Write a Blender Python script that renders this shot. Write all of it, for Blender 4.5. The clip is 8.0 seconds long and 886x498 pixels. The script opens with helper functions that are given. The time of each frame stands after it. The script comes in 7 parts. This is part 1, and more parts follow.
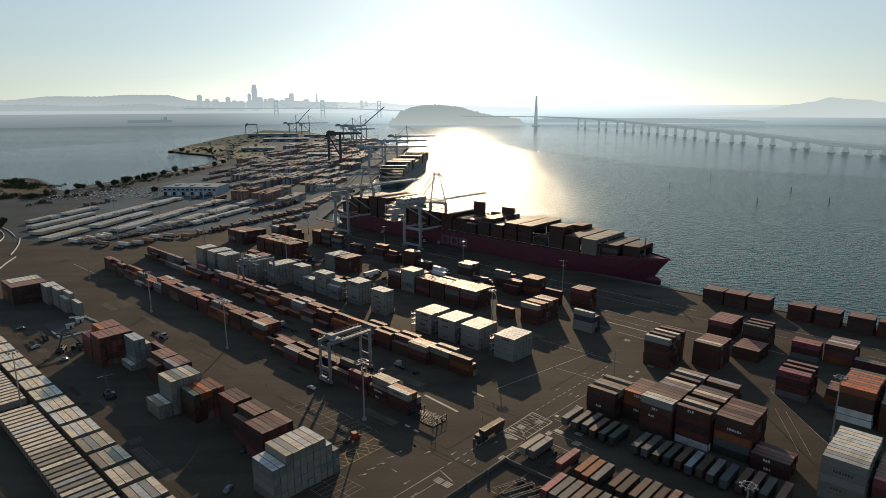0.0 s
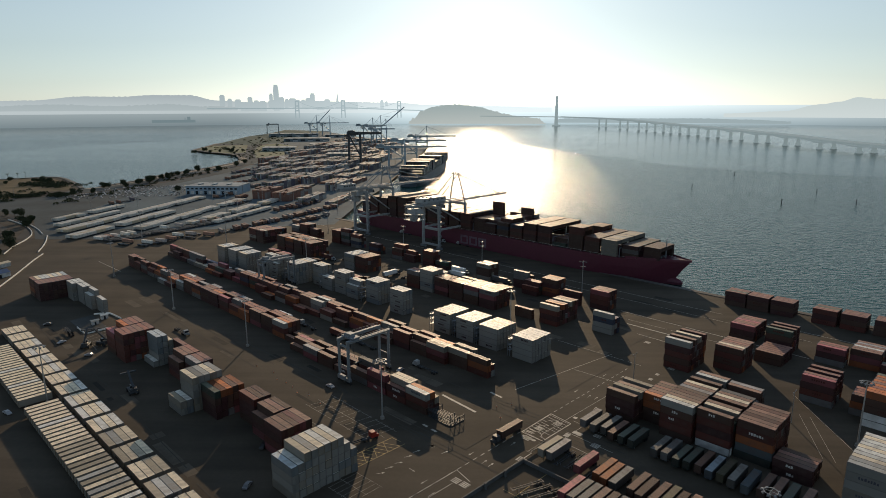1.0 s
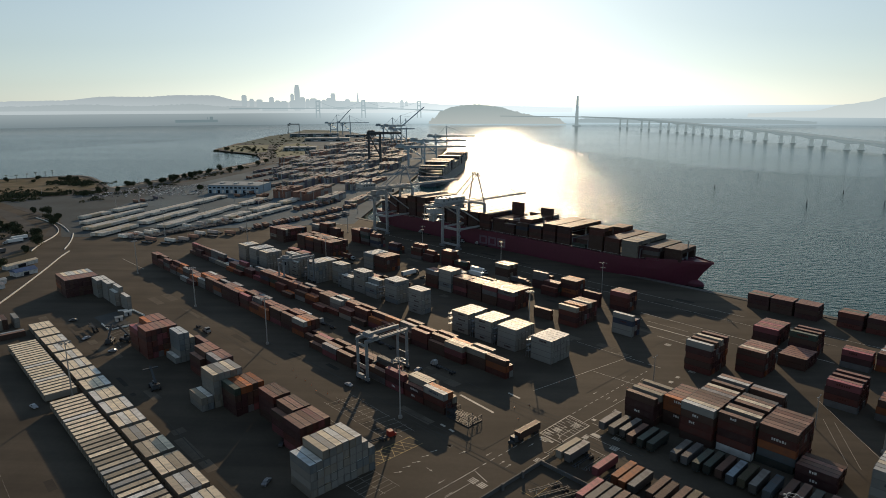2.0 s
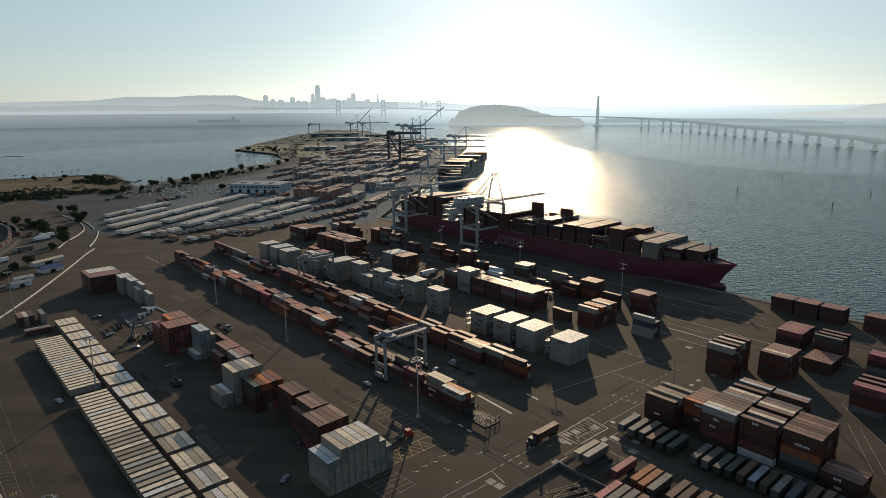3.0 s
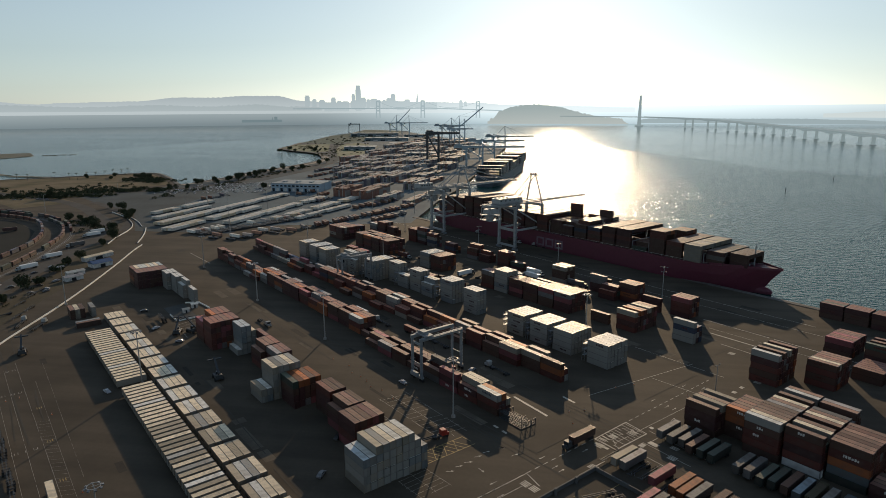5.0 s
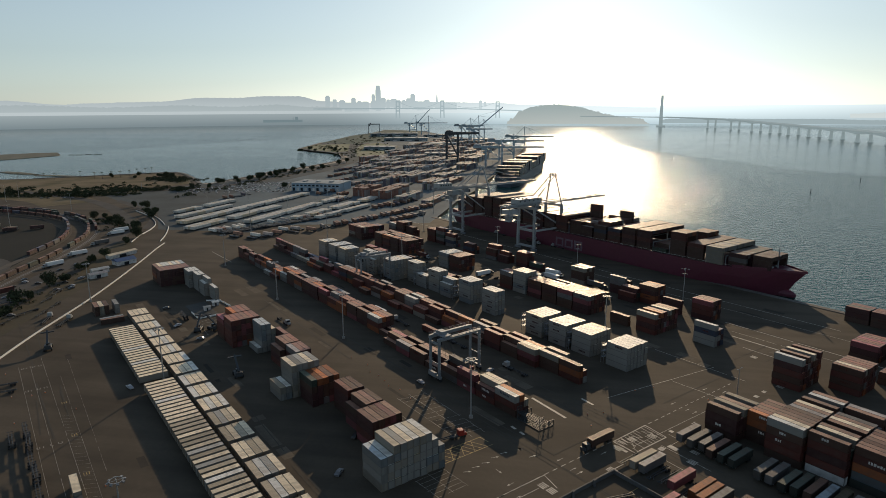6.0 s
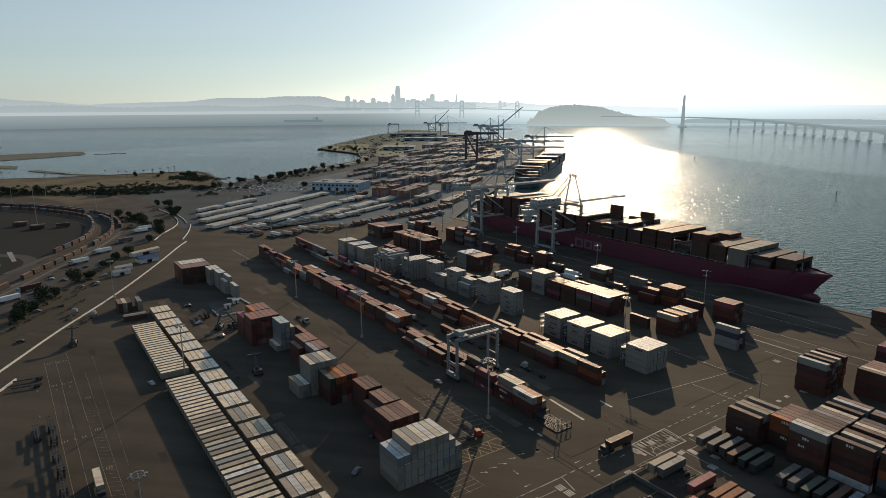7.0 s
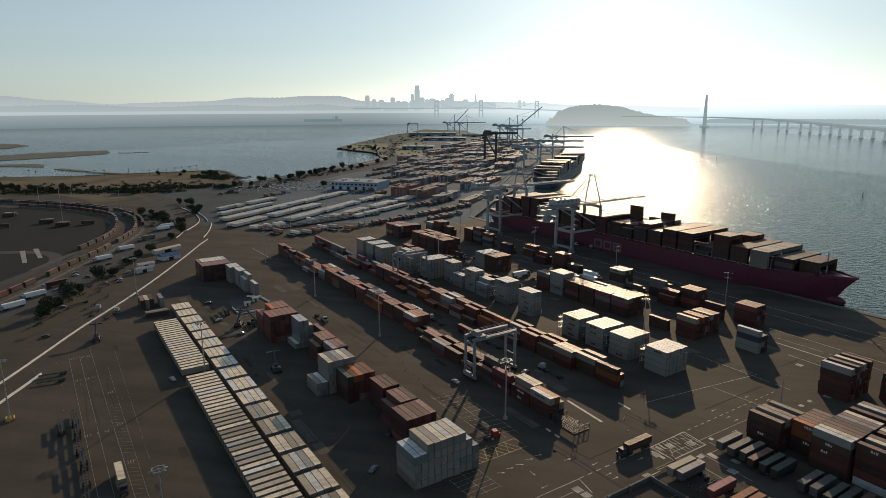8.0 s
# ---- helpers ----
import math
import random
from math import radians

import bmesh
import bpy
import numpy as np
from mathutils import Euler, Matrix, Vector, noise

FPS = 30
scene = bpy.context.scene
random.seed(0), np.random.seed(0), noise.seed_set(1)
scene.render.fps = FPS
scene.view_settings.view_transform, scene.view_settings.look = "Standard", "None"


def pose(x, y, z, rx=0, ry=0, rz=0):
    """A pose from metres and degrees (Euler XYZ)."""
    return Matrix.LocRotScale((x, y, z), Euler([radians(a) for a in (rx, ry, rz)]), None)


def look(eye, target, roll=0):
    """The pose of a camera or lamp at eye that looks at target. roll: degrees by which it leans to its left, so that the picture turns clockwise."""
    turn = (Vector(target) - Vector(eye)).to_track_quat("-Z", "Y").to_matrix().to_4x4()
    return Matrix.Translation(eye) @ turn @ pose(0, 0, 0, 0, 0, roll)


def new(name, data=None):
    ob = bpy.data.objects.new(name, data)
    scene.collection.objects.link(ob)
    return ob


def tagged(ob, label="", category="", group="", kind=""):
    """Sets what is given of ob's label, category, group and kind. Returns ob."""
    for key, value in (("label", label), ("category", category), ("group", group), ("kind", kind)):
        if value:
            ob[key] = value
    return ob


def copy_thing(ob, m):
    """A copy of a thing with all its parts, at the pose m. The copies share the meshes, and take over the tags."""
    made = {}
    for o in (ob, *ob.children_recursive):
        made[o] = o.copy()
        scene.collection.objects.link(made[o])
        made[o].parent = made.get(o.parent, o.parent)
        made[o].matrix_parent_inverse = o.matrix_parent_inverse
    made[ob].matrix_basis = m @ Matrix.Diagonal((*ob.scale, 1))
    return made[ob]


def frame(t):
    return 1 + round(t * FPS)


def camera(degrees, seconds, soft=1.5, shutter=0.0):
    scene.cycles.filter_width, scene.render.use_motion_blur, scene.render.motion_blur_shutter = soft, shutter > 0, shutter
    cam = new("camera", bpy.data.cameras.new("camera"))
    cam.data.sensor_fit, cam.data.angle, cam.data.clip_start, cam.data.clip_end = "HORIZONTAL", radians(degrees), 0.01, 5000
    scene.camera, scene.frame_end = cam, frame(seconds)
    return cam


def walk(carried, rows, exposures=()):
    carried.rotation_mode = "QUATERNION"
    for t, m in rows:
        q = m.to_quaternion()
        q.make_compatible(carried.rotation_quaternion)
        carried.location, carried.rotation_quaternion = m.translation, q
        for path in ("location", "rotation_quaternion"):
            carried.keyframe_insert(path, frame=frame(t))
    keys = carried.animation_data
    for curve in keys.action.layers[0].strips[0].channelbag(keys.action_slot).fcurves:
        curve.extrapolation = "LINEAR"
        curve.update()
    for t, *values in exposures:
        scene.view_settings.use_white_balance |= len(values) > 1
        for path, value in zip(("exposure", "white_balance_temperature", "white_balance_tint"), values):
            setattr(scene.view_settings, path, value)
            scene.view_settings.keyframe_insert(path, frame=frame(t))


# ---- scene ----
cam = camera(70.77, 8.0, soft=0.65)
EYE = (0.0, 0.0, 120.0)
# seconds, yaw to the left, pitch, roll in degrees: the camera hovers and turns
TURNS = [
    (0.0, 0.000, -12.850, -0.167),
    (0.5, 0.893, -12.846, -0.162),
    (1.0, 1.785, -12.844, -0.161),
    (1.5, 2.676, -12.844, -0.164),
    (2.0, 3.564, -12.844, -0.170),
    (2.5, 4.450, -12.843, -0.180),
    (3.0, 5.334, -12.841, -0.192),
    (3.5, 6.216, -12.838, -0.205),
    (4.0, 7.097, -12.833, -0.218),
    (4.5, 7.977, -12.826, -0.231),
    (5.0, 8.856, -12.817, -0.242),
    (5.5, 9.735, -12.807, -0.251),
    (6.0, 10.612, -12.798, -0.256),
    (6.5, 11.486, -12.792, -0.257),
    (7.0, 12.355, -12.790, -0.251),
    (7.5, 13.216, -12.796, -0.240),
    (8.0, 14.065, -12.813, -0.220),]


def aim(yaw, pitch, roll):
    a, b = radians(yaw), radians(pitch)
    ahead = Vector((-math.sin(a) * math.cos(b), math.cos(a) * math.cos(b), math.sin(b)))
    return look(EYE, Vector(EYE) + ahead * 100, roll)


walk(cam, [(t, aim(y, p, r)) for t, y, p, r in TURNS], [(0.0, 0.0), (8.0, 0.0)])

# ---- light: low sun ahead of the camera ----
SUN_AZ, SUN_EL = radians(1.5), radians(16.0)
world = bpy.data.worlds.new("sky")
scene.world = world
world.use_nodes = True
wn = world.node_tree.nodes
wl = world.node_tree.links
sky = wn.new("ShaderNodeTexSky")
sky.sky_type = 'NISHITA'
sky.sun_disc = False
sky.sun_elevation = SUN_EL
sky.sun_rotation = SUN_AZ
sky.air_density, sky.dust_density, sky.ozone_density = 1.0, 0.35, 3.0
wn["Background"].inputs[1].default_value = 0.135
tone = wn.new("ShaderNodeHueSaturation")
# haze pales the sky low down; overhead it is a clearer blue
place, split, clear = wn.new("ShaderNodeTexCoord"), wn.new("ShaderNodeSeparateXYZ"), wn.new("ShaderNodeMapRange")
clear.inputs["From Min"].default_value, clear.inputs["From Max"].default_value = 0.1, 0.6
clear.inputs["To Min"].default_value, clear.inputs["To Max"].default_value = 0.5, 0.72
wl.new(place.outputs["Generated"], split.inputs[0])
wl.new(split.outputs["Z"], clear.inputs["Value"])
wl.new(clear.outputs[0], tone.inputs["Saturation"])
tint = wn.new("ShaderNodeMix")
tint.data_type, tint.blend_type = 'RGBA', 'MULTIPLY'
tint.inputs["Factor"].default_value = 1.0
tint.inputs["B"].default_value = (0.91, 1.02, 1.045, 1)
# thin marine haze evens the sky out: less glare round the sun, more light from the sides
even = wn.new("ShaderNodeGamma")
even.inputs["Gamma"].default_value = 0.78
wl.new(sky.outputs[0], even.inputs["Color"])
wl.new(even.outputs[0], tone.inputs["Color"])
wl.new(tone.outputs[0], tint.inputs["A"])
wl.new(tint.outputs["Result"], wn["Background"].inputs[0])
sun = new("sun", bpy.data.lights.new("sun", 'SUN'))
sun.data.energy = 3.4
sun.data.angle = radians(0.55)
sun.data.color = (1.0, 0.75, 0.48)
sun_from = Vector((math.sin(SUN_AZ) * math.cos(SUN_EL), math.cos(SUN_AZ) * math.cos(SUN_EL), math.sin(SUN_EL)))
sun.matrix_world = look(sun_from * 1000, (0, 0, 0))

# ---- the yard's own grid: u along the quay, v towards the harbour ----
GRID = radians(-43.0)
UX, UY = math.cos(GRID), math.sin(GRID)


def W(u, v, z=0.0):
    return Vector((u * UX - v * UY, u * UY + v * UX, z))


def at_grid(u, v, z=0.0, turn=0.0):
    p = W(u, v, z)
    return pose(p.x, p.y, p.z, 0, 0, -43.0 + turn)


# ---- materials ----
def material(name, colour, rough=0.6, metal=0.0, vary=0.12, grime=0.25, grime_colour=(0.06, 0.05, 0.045), scale=0.5, fine=8.0,
             bump=0.05, per_object=False, per_island=False, corrugate=0.0, hue=0.0, spec=0.4):
    m = bpy.data.materials.new(name)
    m.use_nodes = True
    n, l = m.node_tree.nodes, m.node_tree.links
    b = n["Principled BSDF"]
    b.inputs["Roughness"].default_value = rough
    b.inputs["Metallic"].default_value = metal
    b.inputs["Specular IOR Level"].default_value = spec
    tc = n.new("ShaderNodeTexCoord")
    geo = n.new("ShaderNodeNewGeometry")
    co = tc.outputs["Object"]
    big = n.new("ShaderNodeTexNoise")
    big.inputs["Scale"].default_value = scale
    big.inputs["Detail"].default_value = 5
    small = n.new("ShaderNodeTexNoise")
    small.inputs["Scale"].default_value = fine
    small.inputs["Detail"].default_value = 4
    l.new(co, big.inputs["Vector"])
    l.new(co, small.inputs["Vector"])
    hsv = n.new("ShaderNodeHueSaturation")
    hsv.inputs["Color"].default_value = (*colour, 1)
    val = n.new("ShaderNodeMapRange")
    val.inputs["To Min"].default_value, val.inputs["To Max"].default_value = 1 - vary * 2, 1 + vary * 2
    if per_object or per_island:
        src = n.new("ShaderNodeObjectInfo").outputs["Random"] if per_object else geo.outputs["Random Per Island"]
        l.new(src, val.inputs["Value"])
        if hue:
            hm = n.new("ShaderNodeMapRange")
            hm.inputs["To Min"].default_value, hm.inputs["To Max"].default_value = 0.5 - hue, 0.5 + hue
            sq = n.new("ShaderNodeMath")
            sq.operation = 'FRACT'
            mul = n.new("ShaderNodeMath")
            mul.operation = 'MULTIPLY'
            mul.inputs[1].default_value = 7.13
            l.new(src, mul.inputs[0])
            l.new(mul.outputs[0], sq.inputs[0])
            l.new(sq.outputs[0], hm.inputs["Value"])
            l.new(hm.outputs[0], hsv.inputs["Hue"])
    else:
        l.new(small.outputs["Fac"], val.inputs["Value"])
    l.new(val.outputs[0], hsv.inputs["Value"])
    ramp = n.new("ShaderNodeMapRange")
    ramp.inputs["From Min"].default_value, ramp.inputs["From Max"].default_value = 0.42, 0.72
    ramp.inputs["To Max"].default_value = grime
    l.new(big.outputs["Fac"], ramp.inputs["Value"])
    mix = n.new("ShaderNodeMix")
    mix.data_type = 'RGBA'
    mix.inputs["B"].default_value = (*grime_colour, 1)
    l.new(ramp.outputs[0], mix.inputs["Factor"])
    l.new(hsv.outputs[0], mix.inputs["A"])
    l.new(mix.outputs["Result"], b.inputs["Base Color"])
    rr = n.new("ShaderNodeMapRange")
    rr.inputs["To Min"].default_value, rr.inputs["To Max"].default_value = max(0.05, rough - 0.12), min(1, rough + 0.12)
    l.new(small.outputs["Fac"], rr.inputs["Value"])
    l.new(rr.outputs[0], b.inputs["Roughness"])
    bp = n.new("ShaderNodeBump")
    bp.inputs["Strength"].default_value = 0.4
    bp.inputs["Distance"].default_value = bump
    if corrugate:
        wave = n.new("ShaderNodeTexWave")
        wave.bands_direction = 'X'
        wave.inputs["Scale"].default_value = corrugate
        l.new(co, wave.inputs["Vector"])
        l.new(wave.outputs["Fac"], bp.inputs["Height"])
    else:
        l.new(small.outputs["Fac"], bp.inputs["Height"])
    l.new(bp.outputs[0], b.inputs["Normal"])
    return m


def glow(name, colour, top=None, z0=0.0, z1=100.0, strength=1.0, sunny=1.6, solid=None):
    """The plain far distance; the haze of lit air is painted in as emission."""
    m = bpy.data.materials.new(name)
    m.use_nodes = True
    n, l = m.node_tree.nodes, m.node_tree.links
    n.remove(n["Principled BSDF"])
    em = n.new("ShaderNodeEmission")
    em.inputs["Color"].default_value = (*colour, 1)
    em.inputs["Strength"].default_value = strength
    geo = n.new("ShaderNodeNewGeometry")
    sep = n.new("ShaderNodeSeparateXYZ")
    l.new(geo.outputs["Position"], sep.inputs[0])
    # the painted haze glows more towards the sun
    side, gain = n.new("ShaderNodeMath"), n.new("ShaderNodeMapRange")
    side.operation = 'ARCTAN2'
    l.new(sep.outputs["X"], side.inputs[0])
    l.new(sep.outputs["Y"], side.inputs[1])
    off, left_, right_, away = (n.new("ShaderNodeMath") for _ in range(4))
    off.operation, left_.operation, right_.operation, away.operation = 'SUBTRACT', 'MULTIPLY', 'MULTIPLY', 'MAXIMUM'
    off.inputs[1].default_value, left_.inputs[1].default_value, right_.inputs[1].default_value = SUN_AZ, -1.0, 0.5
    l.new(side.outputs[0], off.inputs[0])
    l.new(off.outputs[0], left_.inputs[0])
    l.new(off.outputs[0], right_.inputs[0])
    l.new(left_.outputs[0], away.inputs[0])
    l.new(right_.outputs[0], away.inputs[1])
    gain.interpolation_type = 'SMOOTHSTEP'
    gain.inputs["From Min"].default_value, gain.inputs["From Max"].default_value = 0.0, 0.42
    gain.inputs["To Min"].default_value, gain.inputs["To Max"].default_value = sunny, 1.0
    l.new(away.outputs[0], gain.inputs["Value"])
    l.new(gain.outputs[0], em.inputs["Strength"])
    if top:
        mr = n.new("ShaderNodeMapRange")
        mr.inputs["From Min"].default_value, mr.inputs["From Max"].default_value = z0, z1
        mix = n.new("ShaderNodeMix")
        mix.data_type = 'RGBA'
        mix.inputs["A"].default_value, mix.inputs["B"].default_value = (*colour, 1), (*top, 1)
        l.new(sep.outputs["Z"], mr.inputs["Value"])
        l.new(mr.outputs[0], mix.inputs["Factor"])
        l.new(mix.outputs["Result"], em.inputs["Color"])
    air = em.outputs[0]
    # own diffuse colour under a 0.6 share of painted haze glow
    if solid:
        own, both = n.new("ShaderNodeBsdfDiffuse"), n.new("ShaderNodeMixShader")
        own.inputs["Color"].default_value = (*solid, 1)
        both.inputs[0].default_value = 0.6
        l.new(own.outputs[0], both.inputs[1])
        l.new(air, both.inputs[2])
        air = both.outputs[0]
    l.new(air, n["Material Output"].inputs["Surface"])
    return m


ASPHALT = material("asphalt", (0.095, 0.078, 0.059), 0.85, vary=0.1, grime=0.55, grime_colour=(0.036, 0.031, 0.024), scale=0.03, fine=0.6, bump=0.02, spec=0.1)
an, al = ASPHALT.node_tree.nodes, ASPHALT.node_tree.links
streak, turn_ = an.new("ShaderNodeTexNoise"), an.new("ShaderNodeMapping")
turn_.inputs["Rotation"].default_value = (0, 0, radians(43))
turn_.inputs["Scale"].default_value = (0.006, 0.11, 1)
streak.inputs["Scale"].default_value, streak.inputs["Detail"].default_value = 1.0, 6
dark = an.new("ShaderNodeMix")
dark.data_type, dark.blend_type = 'RGBA', 'MULTIPLY'
fade = an.new("ShaderNodeMapRange")
fade.inputs["From Min"].default_value, fade.inputs["From Max"].default_value = 0.4, 0.7
fade.inputs["To Max"].default_value = 0.5
dark.inputs["B"].default_value = (0.45, 0.45, 0.47, 1)
base_in = an["Principled BSDF"].inputs["Base Color"]
al.new(an["Texture Coordinate"].outputs["Object"], turn_.inputs["Vector"])
al.new(turn_.outputs[0], streak.inputs["Vector"])
al.new(streak.outputs["Fac"], fade.inputs["Value"])
al.new(fade.outputs[0], dark.inputs["Factor"])
al.new(base_in.links[0].from_socket, dark.inputs["A"])
al.new(dark.outputs["Result"], base_in)
CONCRETE = material("concrete", (0.3, 0.28, 0.25), 0.8, grime=0.4, grime_colour=(0.14, 0.13, 0.12), scale=0.1, fine=2)
PAINT_LINE = material("white_line_paint", (0.5, 0.46, 0.39), 0.7, grime=0.65, grime_colour=(0.12, 0.11, 0.1), scale=0.4, fine=5)
YELLOW_LINE = material("yellow_line_paint", (0.42, 0.3, 0.1), 0.7, grime=0.8, grime_colour=(0.1, 0.09, 0.08), scale=0.4, fine=5)
STEEL_WHITE = material("white_painted_steel", (0.32, 0.34, 0.345), 0.45, grime=0.35, grime_colour=(0.25, 0.2, 0.17), scale=0.25)
STEEL_GREY = material("grey_steel", (0.22, 0.24, 0.26), 0.5, metal=0.2, scale=0.3)
STEEL_DARK = material("dark_steel", (0.045, 0.05, 0.055), 0.55, scale=0.3)
# steel of the far cranes, lightened to carry the haze in its colour
STEEL_BLUE = material("haze_paled_steel", (0.34, 0.42, 0.47), 0.5, scale=0.3)
GALV = material("galvanised_pole", (0.36, 0.36, 0.35), 0.45, metal=0.4, scale=0.6)
RUBBER = material("tyre_rubber", (0.02, 0.02, 0.02), 0.85)
GLASS_DARK = material("dark_window_glass", (0.02, 0.025, 0.03), 0.12, vary=0.02, grime=0.1)
LAMP_GLASS = material("lamp_glass", (0.2, 0.2, 0.2), 0.2, vary=0.02, grime=0.1)
HULL_RED = material("dark_red_hull_paint", (0.11, 0.024, 0.042), 0.5, grime=0.4, grime_colour=(0.09, 0.03, 0.035), scale=0.06, fine=0.7)
HULL_BLACK = material("dark_blue_hull_paint", (0.05, 0.07, 0.09), 0.5, grime=0.3, scale=0.06)
DECK_GREEN = material("ship_deck_paint", (0.09, 0.1, 0.085), 0.65, grime=0.4, scale=0.2)
LOGO_FADED = material("faded_marking_paint", (0.17, 0.11, 0.14), 0.7, grime=0.5, scale=0.5)
LOGO_PALE = material("pale_marking_paint", (0.6, 0.58, 0.55), 0.6, grime=0.5, scale=0.5)
LOGO_DARK = material("dark_marking_paint", (0.06, 0.06, 0.08), 0.6, grime=0.3, scale=0.5)
CAR_PAINT = material("car_paint", (0.2, 0.2, 0.21), 0.3, vary=0.48, per_object=True)
BARK = material("bark", (0.12, 0.09, 0.07), 0.9)
LEAF = material("leaves", (0.052, 0.064, 0.036), 0.9, vary=0.14, per_island=True, grime=0.3, scale=0.3, spec=0.05)
PALM_LEAF = material("palm_fronds", (0.07, 0.085, 0.04), 0.65, vary=0.25, per_island=True, grime=0.2)
DRY_GRASS = material("dry_grass", (0.2, 0.16, 0.108), 0.95, grime=0.9, grime_colour=(0.075, 0.075, 0.045), scale=0.02, fine=0.15, spec=0.03)
PARK_GRASS = material("park_grass", (0.078, 0.11, 0.058), 0.95, grime=0.6, grime_colour=(0.1, 0.105, 0.062), scale=0.02, fine=0.15)
SAND = material("sand_and_rock", (0.26, 0.23, 0.19), 0.95, grime=0.6, grime_colour=(0.1, 0.09, 0.08), scale=0.05, fine=0.4)
DIRT = material("oil_stained_asphalt", (0.042, 0.042, 0.037), 0.85, grime=0.6, grime_colour=(0.05, 0.047, 0.042), scale=0.02, fine=0.3, spec=0.03)
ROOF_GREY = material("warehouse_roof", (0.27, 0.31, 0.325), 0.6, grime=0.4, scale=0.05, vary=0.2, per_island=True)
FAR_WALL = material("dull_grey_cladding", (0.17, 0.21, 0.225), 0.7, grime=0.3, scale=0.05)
WALL_BLUE = material("blue_grey_cladding", (0.3, 0.38, 0.45), 0.6, grime=0.25, scale=0.05)
# bridge concrete with haze painted in as a glow
BRIDGE_HAZE = glow("hazed_bridge_concrete", (0.25, 0.31, 0.318), sunny=1.5, solid=(0.5, 0.52, 0.52))


def water_material():
    m = bpy.data.materials.new("harbour_water")
    m.use_nodes = True
    n, l = m.node_tree.nodes, m.node_tree.links
    b = n["Principled BSDF"]
    b.inputs["Base Color"].default_value = (0.006, 0.056, 0.048, 1)
    b.inputs["IOR"].default_value = 1.29
    geo = n.new("ShaderNodeNewGeometry")
    patch = n.new("ShaderNodeTexNoise")
    patch.inputs["Scale"].default_value = 0.0016
    patch.inputs["Detail"].default_value = 4
    swell = n.new("ShaderNodeTexNoise")
    swell.inputs["Scale"].default_value = 0.27
    swell.inputs["Detail"].default_value = 3
    swell.inputs["Roughness"].default_value = 0.6
    stretch = n.new("ShaderNodeMapping")
    stretch.inputs["Scale"].default_value = (0.6, 1.0, 1.0)
    for node in (patch, stretch):
        l.new(geo.outputs["Position"], node.inputs["Vector"])
    l.new(stretch.outputs[0], swell.inputs["Vector"])
    bp = n.new("ShaderNodeBump")
    bp.inputs["Distance"].default_value = 2.35
    l.new(swell.outputs["Fac"], bp.inputs["Height"])
    l.new(bp.outputs[0], b.inputs["Normal"])

    def maths(op, a, c):
        q = n.new("ShaderNodeMath")
        q.operation = op
        for i, v in enumerate((a, c)):
            if isinstance(v, (int, float)):
                q.inputs[i].default_value = v
            else:
                l.new(v, q.inputs[i])
        return q.outputs[0]

    def span(v, lo, hi, a, c):
        q = n.new("ShaderNodeMapRange")
        q.inputs["From Min"].default_value, q.inputs["From Max"].default_value = lo, hi
        q.inputs["To Min"].default_value, q.inputs["To Max"].default_value = a, c
        l.new(v, q.inputs["Value"])
        return q.outputs[0]

    def beyond(nx, ny, at, wide):
        """0 on the near side of a current line, 1 past it."""
        q = n.new("ShaderNodeVectorMath")
        q.operation = 'DOT_PRODUCT'
        q.inputs[1].default_value = (nx, ny, 0)
        l.new(geo.outputs["Position"], q.inputs[0])
        return span(maths('ADD', q.outputs["Value"], span(patch.outputs["Fac"], 0.3, 0.7, -26, 26)), at - wide, at + wide, 0.0, 1.0)

    # calm water past a bent current line in the bay and along the sheltered shore; wind-ruffled water elsewhere
    outer = maths('MINIMUM', beyond(0.947, 0.32, 845, 14), beyond(0.636, 0.771, 1309, 14))
    lee = maths('MINIMUM', beyond(0.928, -0.372, -1908, 30), beyond(-1.0, 0.0, 420, 30))
    calm = maths('MAXIMUM', outer, maths('MULTIPLY', lee, 0.8))
    # wind streaks lying across the bay
    lie, gust = n.new("ShaderNodeMapping"), n.new("ShaderNodeTexNoise")
    lie.inputs["Rotation"].default_value = (0, 0, 0.12)
    lie.inputs["Scale"].default_value = (0.0009, 0.0055, 1.0)
    gust.inputs["Scale"].default_value, gust.inputs["Detail"].default_value = 1.0, 4
    l.new(geo.outputs["Position"], lie.inputs["Vector"])
    l.new(lie.outputs[0], gust.inputs["Vector"])
    ruffle = maths('MULTIPLY', span(calm, 0, 1, 1.0, 0.45), span(gust.outputs["Fac"], 0.38, 0.62, 0.8, 1.1))
    # far off only the flattest ripples are left
    reach = n.new("ShaderNodeVectorMath")
    reach.operation = 'LENGTH'
    l.new(geo.outputs["Position"], reach.inputs[0])
    l.new(maths('MULTIPLY', ruffle, span(reach.outputs["Value"], 1500, 4400, 1.0, 0.1)), bp.inputs["Strength"])
    l.new(maths('MULTIPLY', span(calm, 0, 1, 0.15, 0.15), span(reach.outputs["Value"], 1500, 4400, 1.0, 0.45)), b.inputs["Roughness"])
    return m


WATER = water_material()

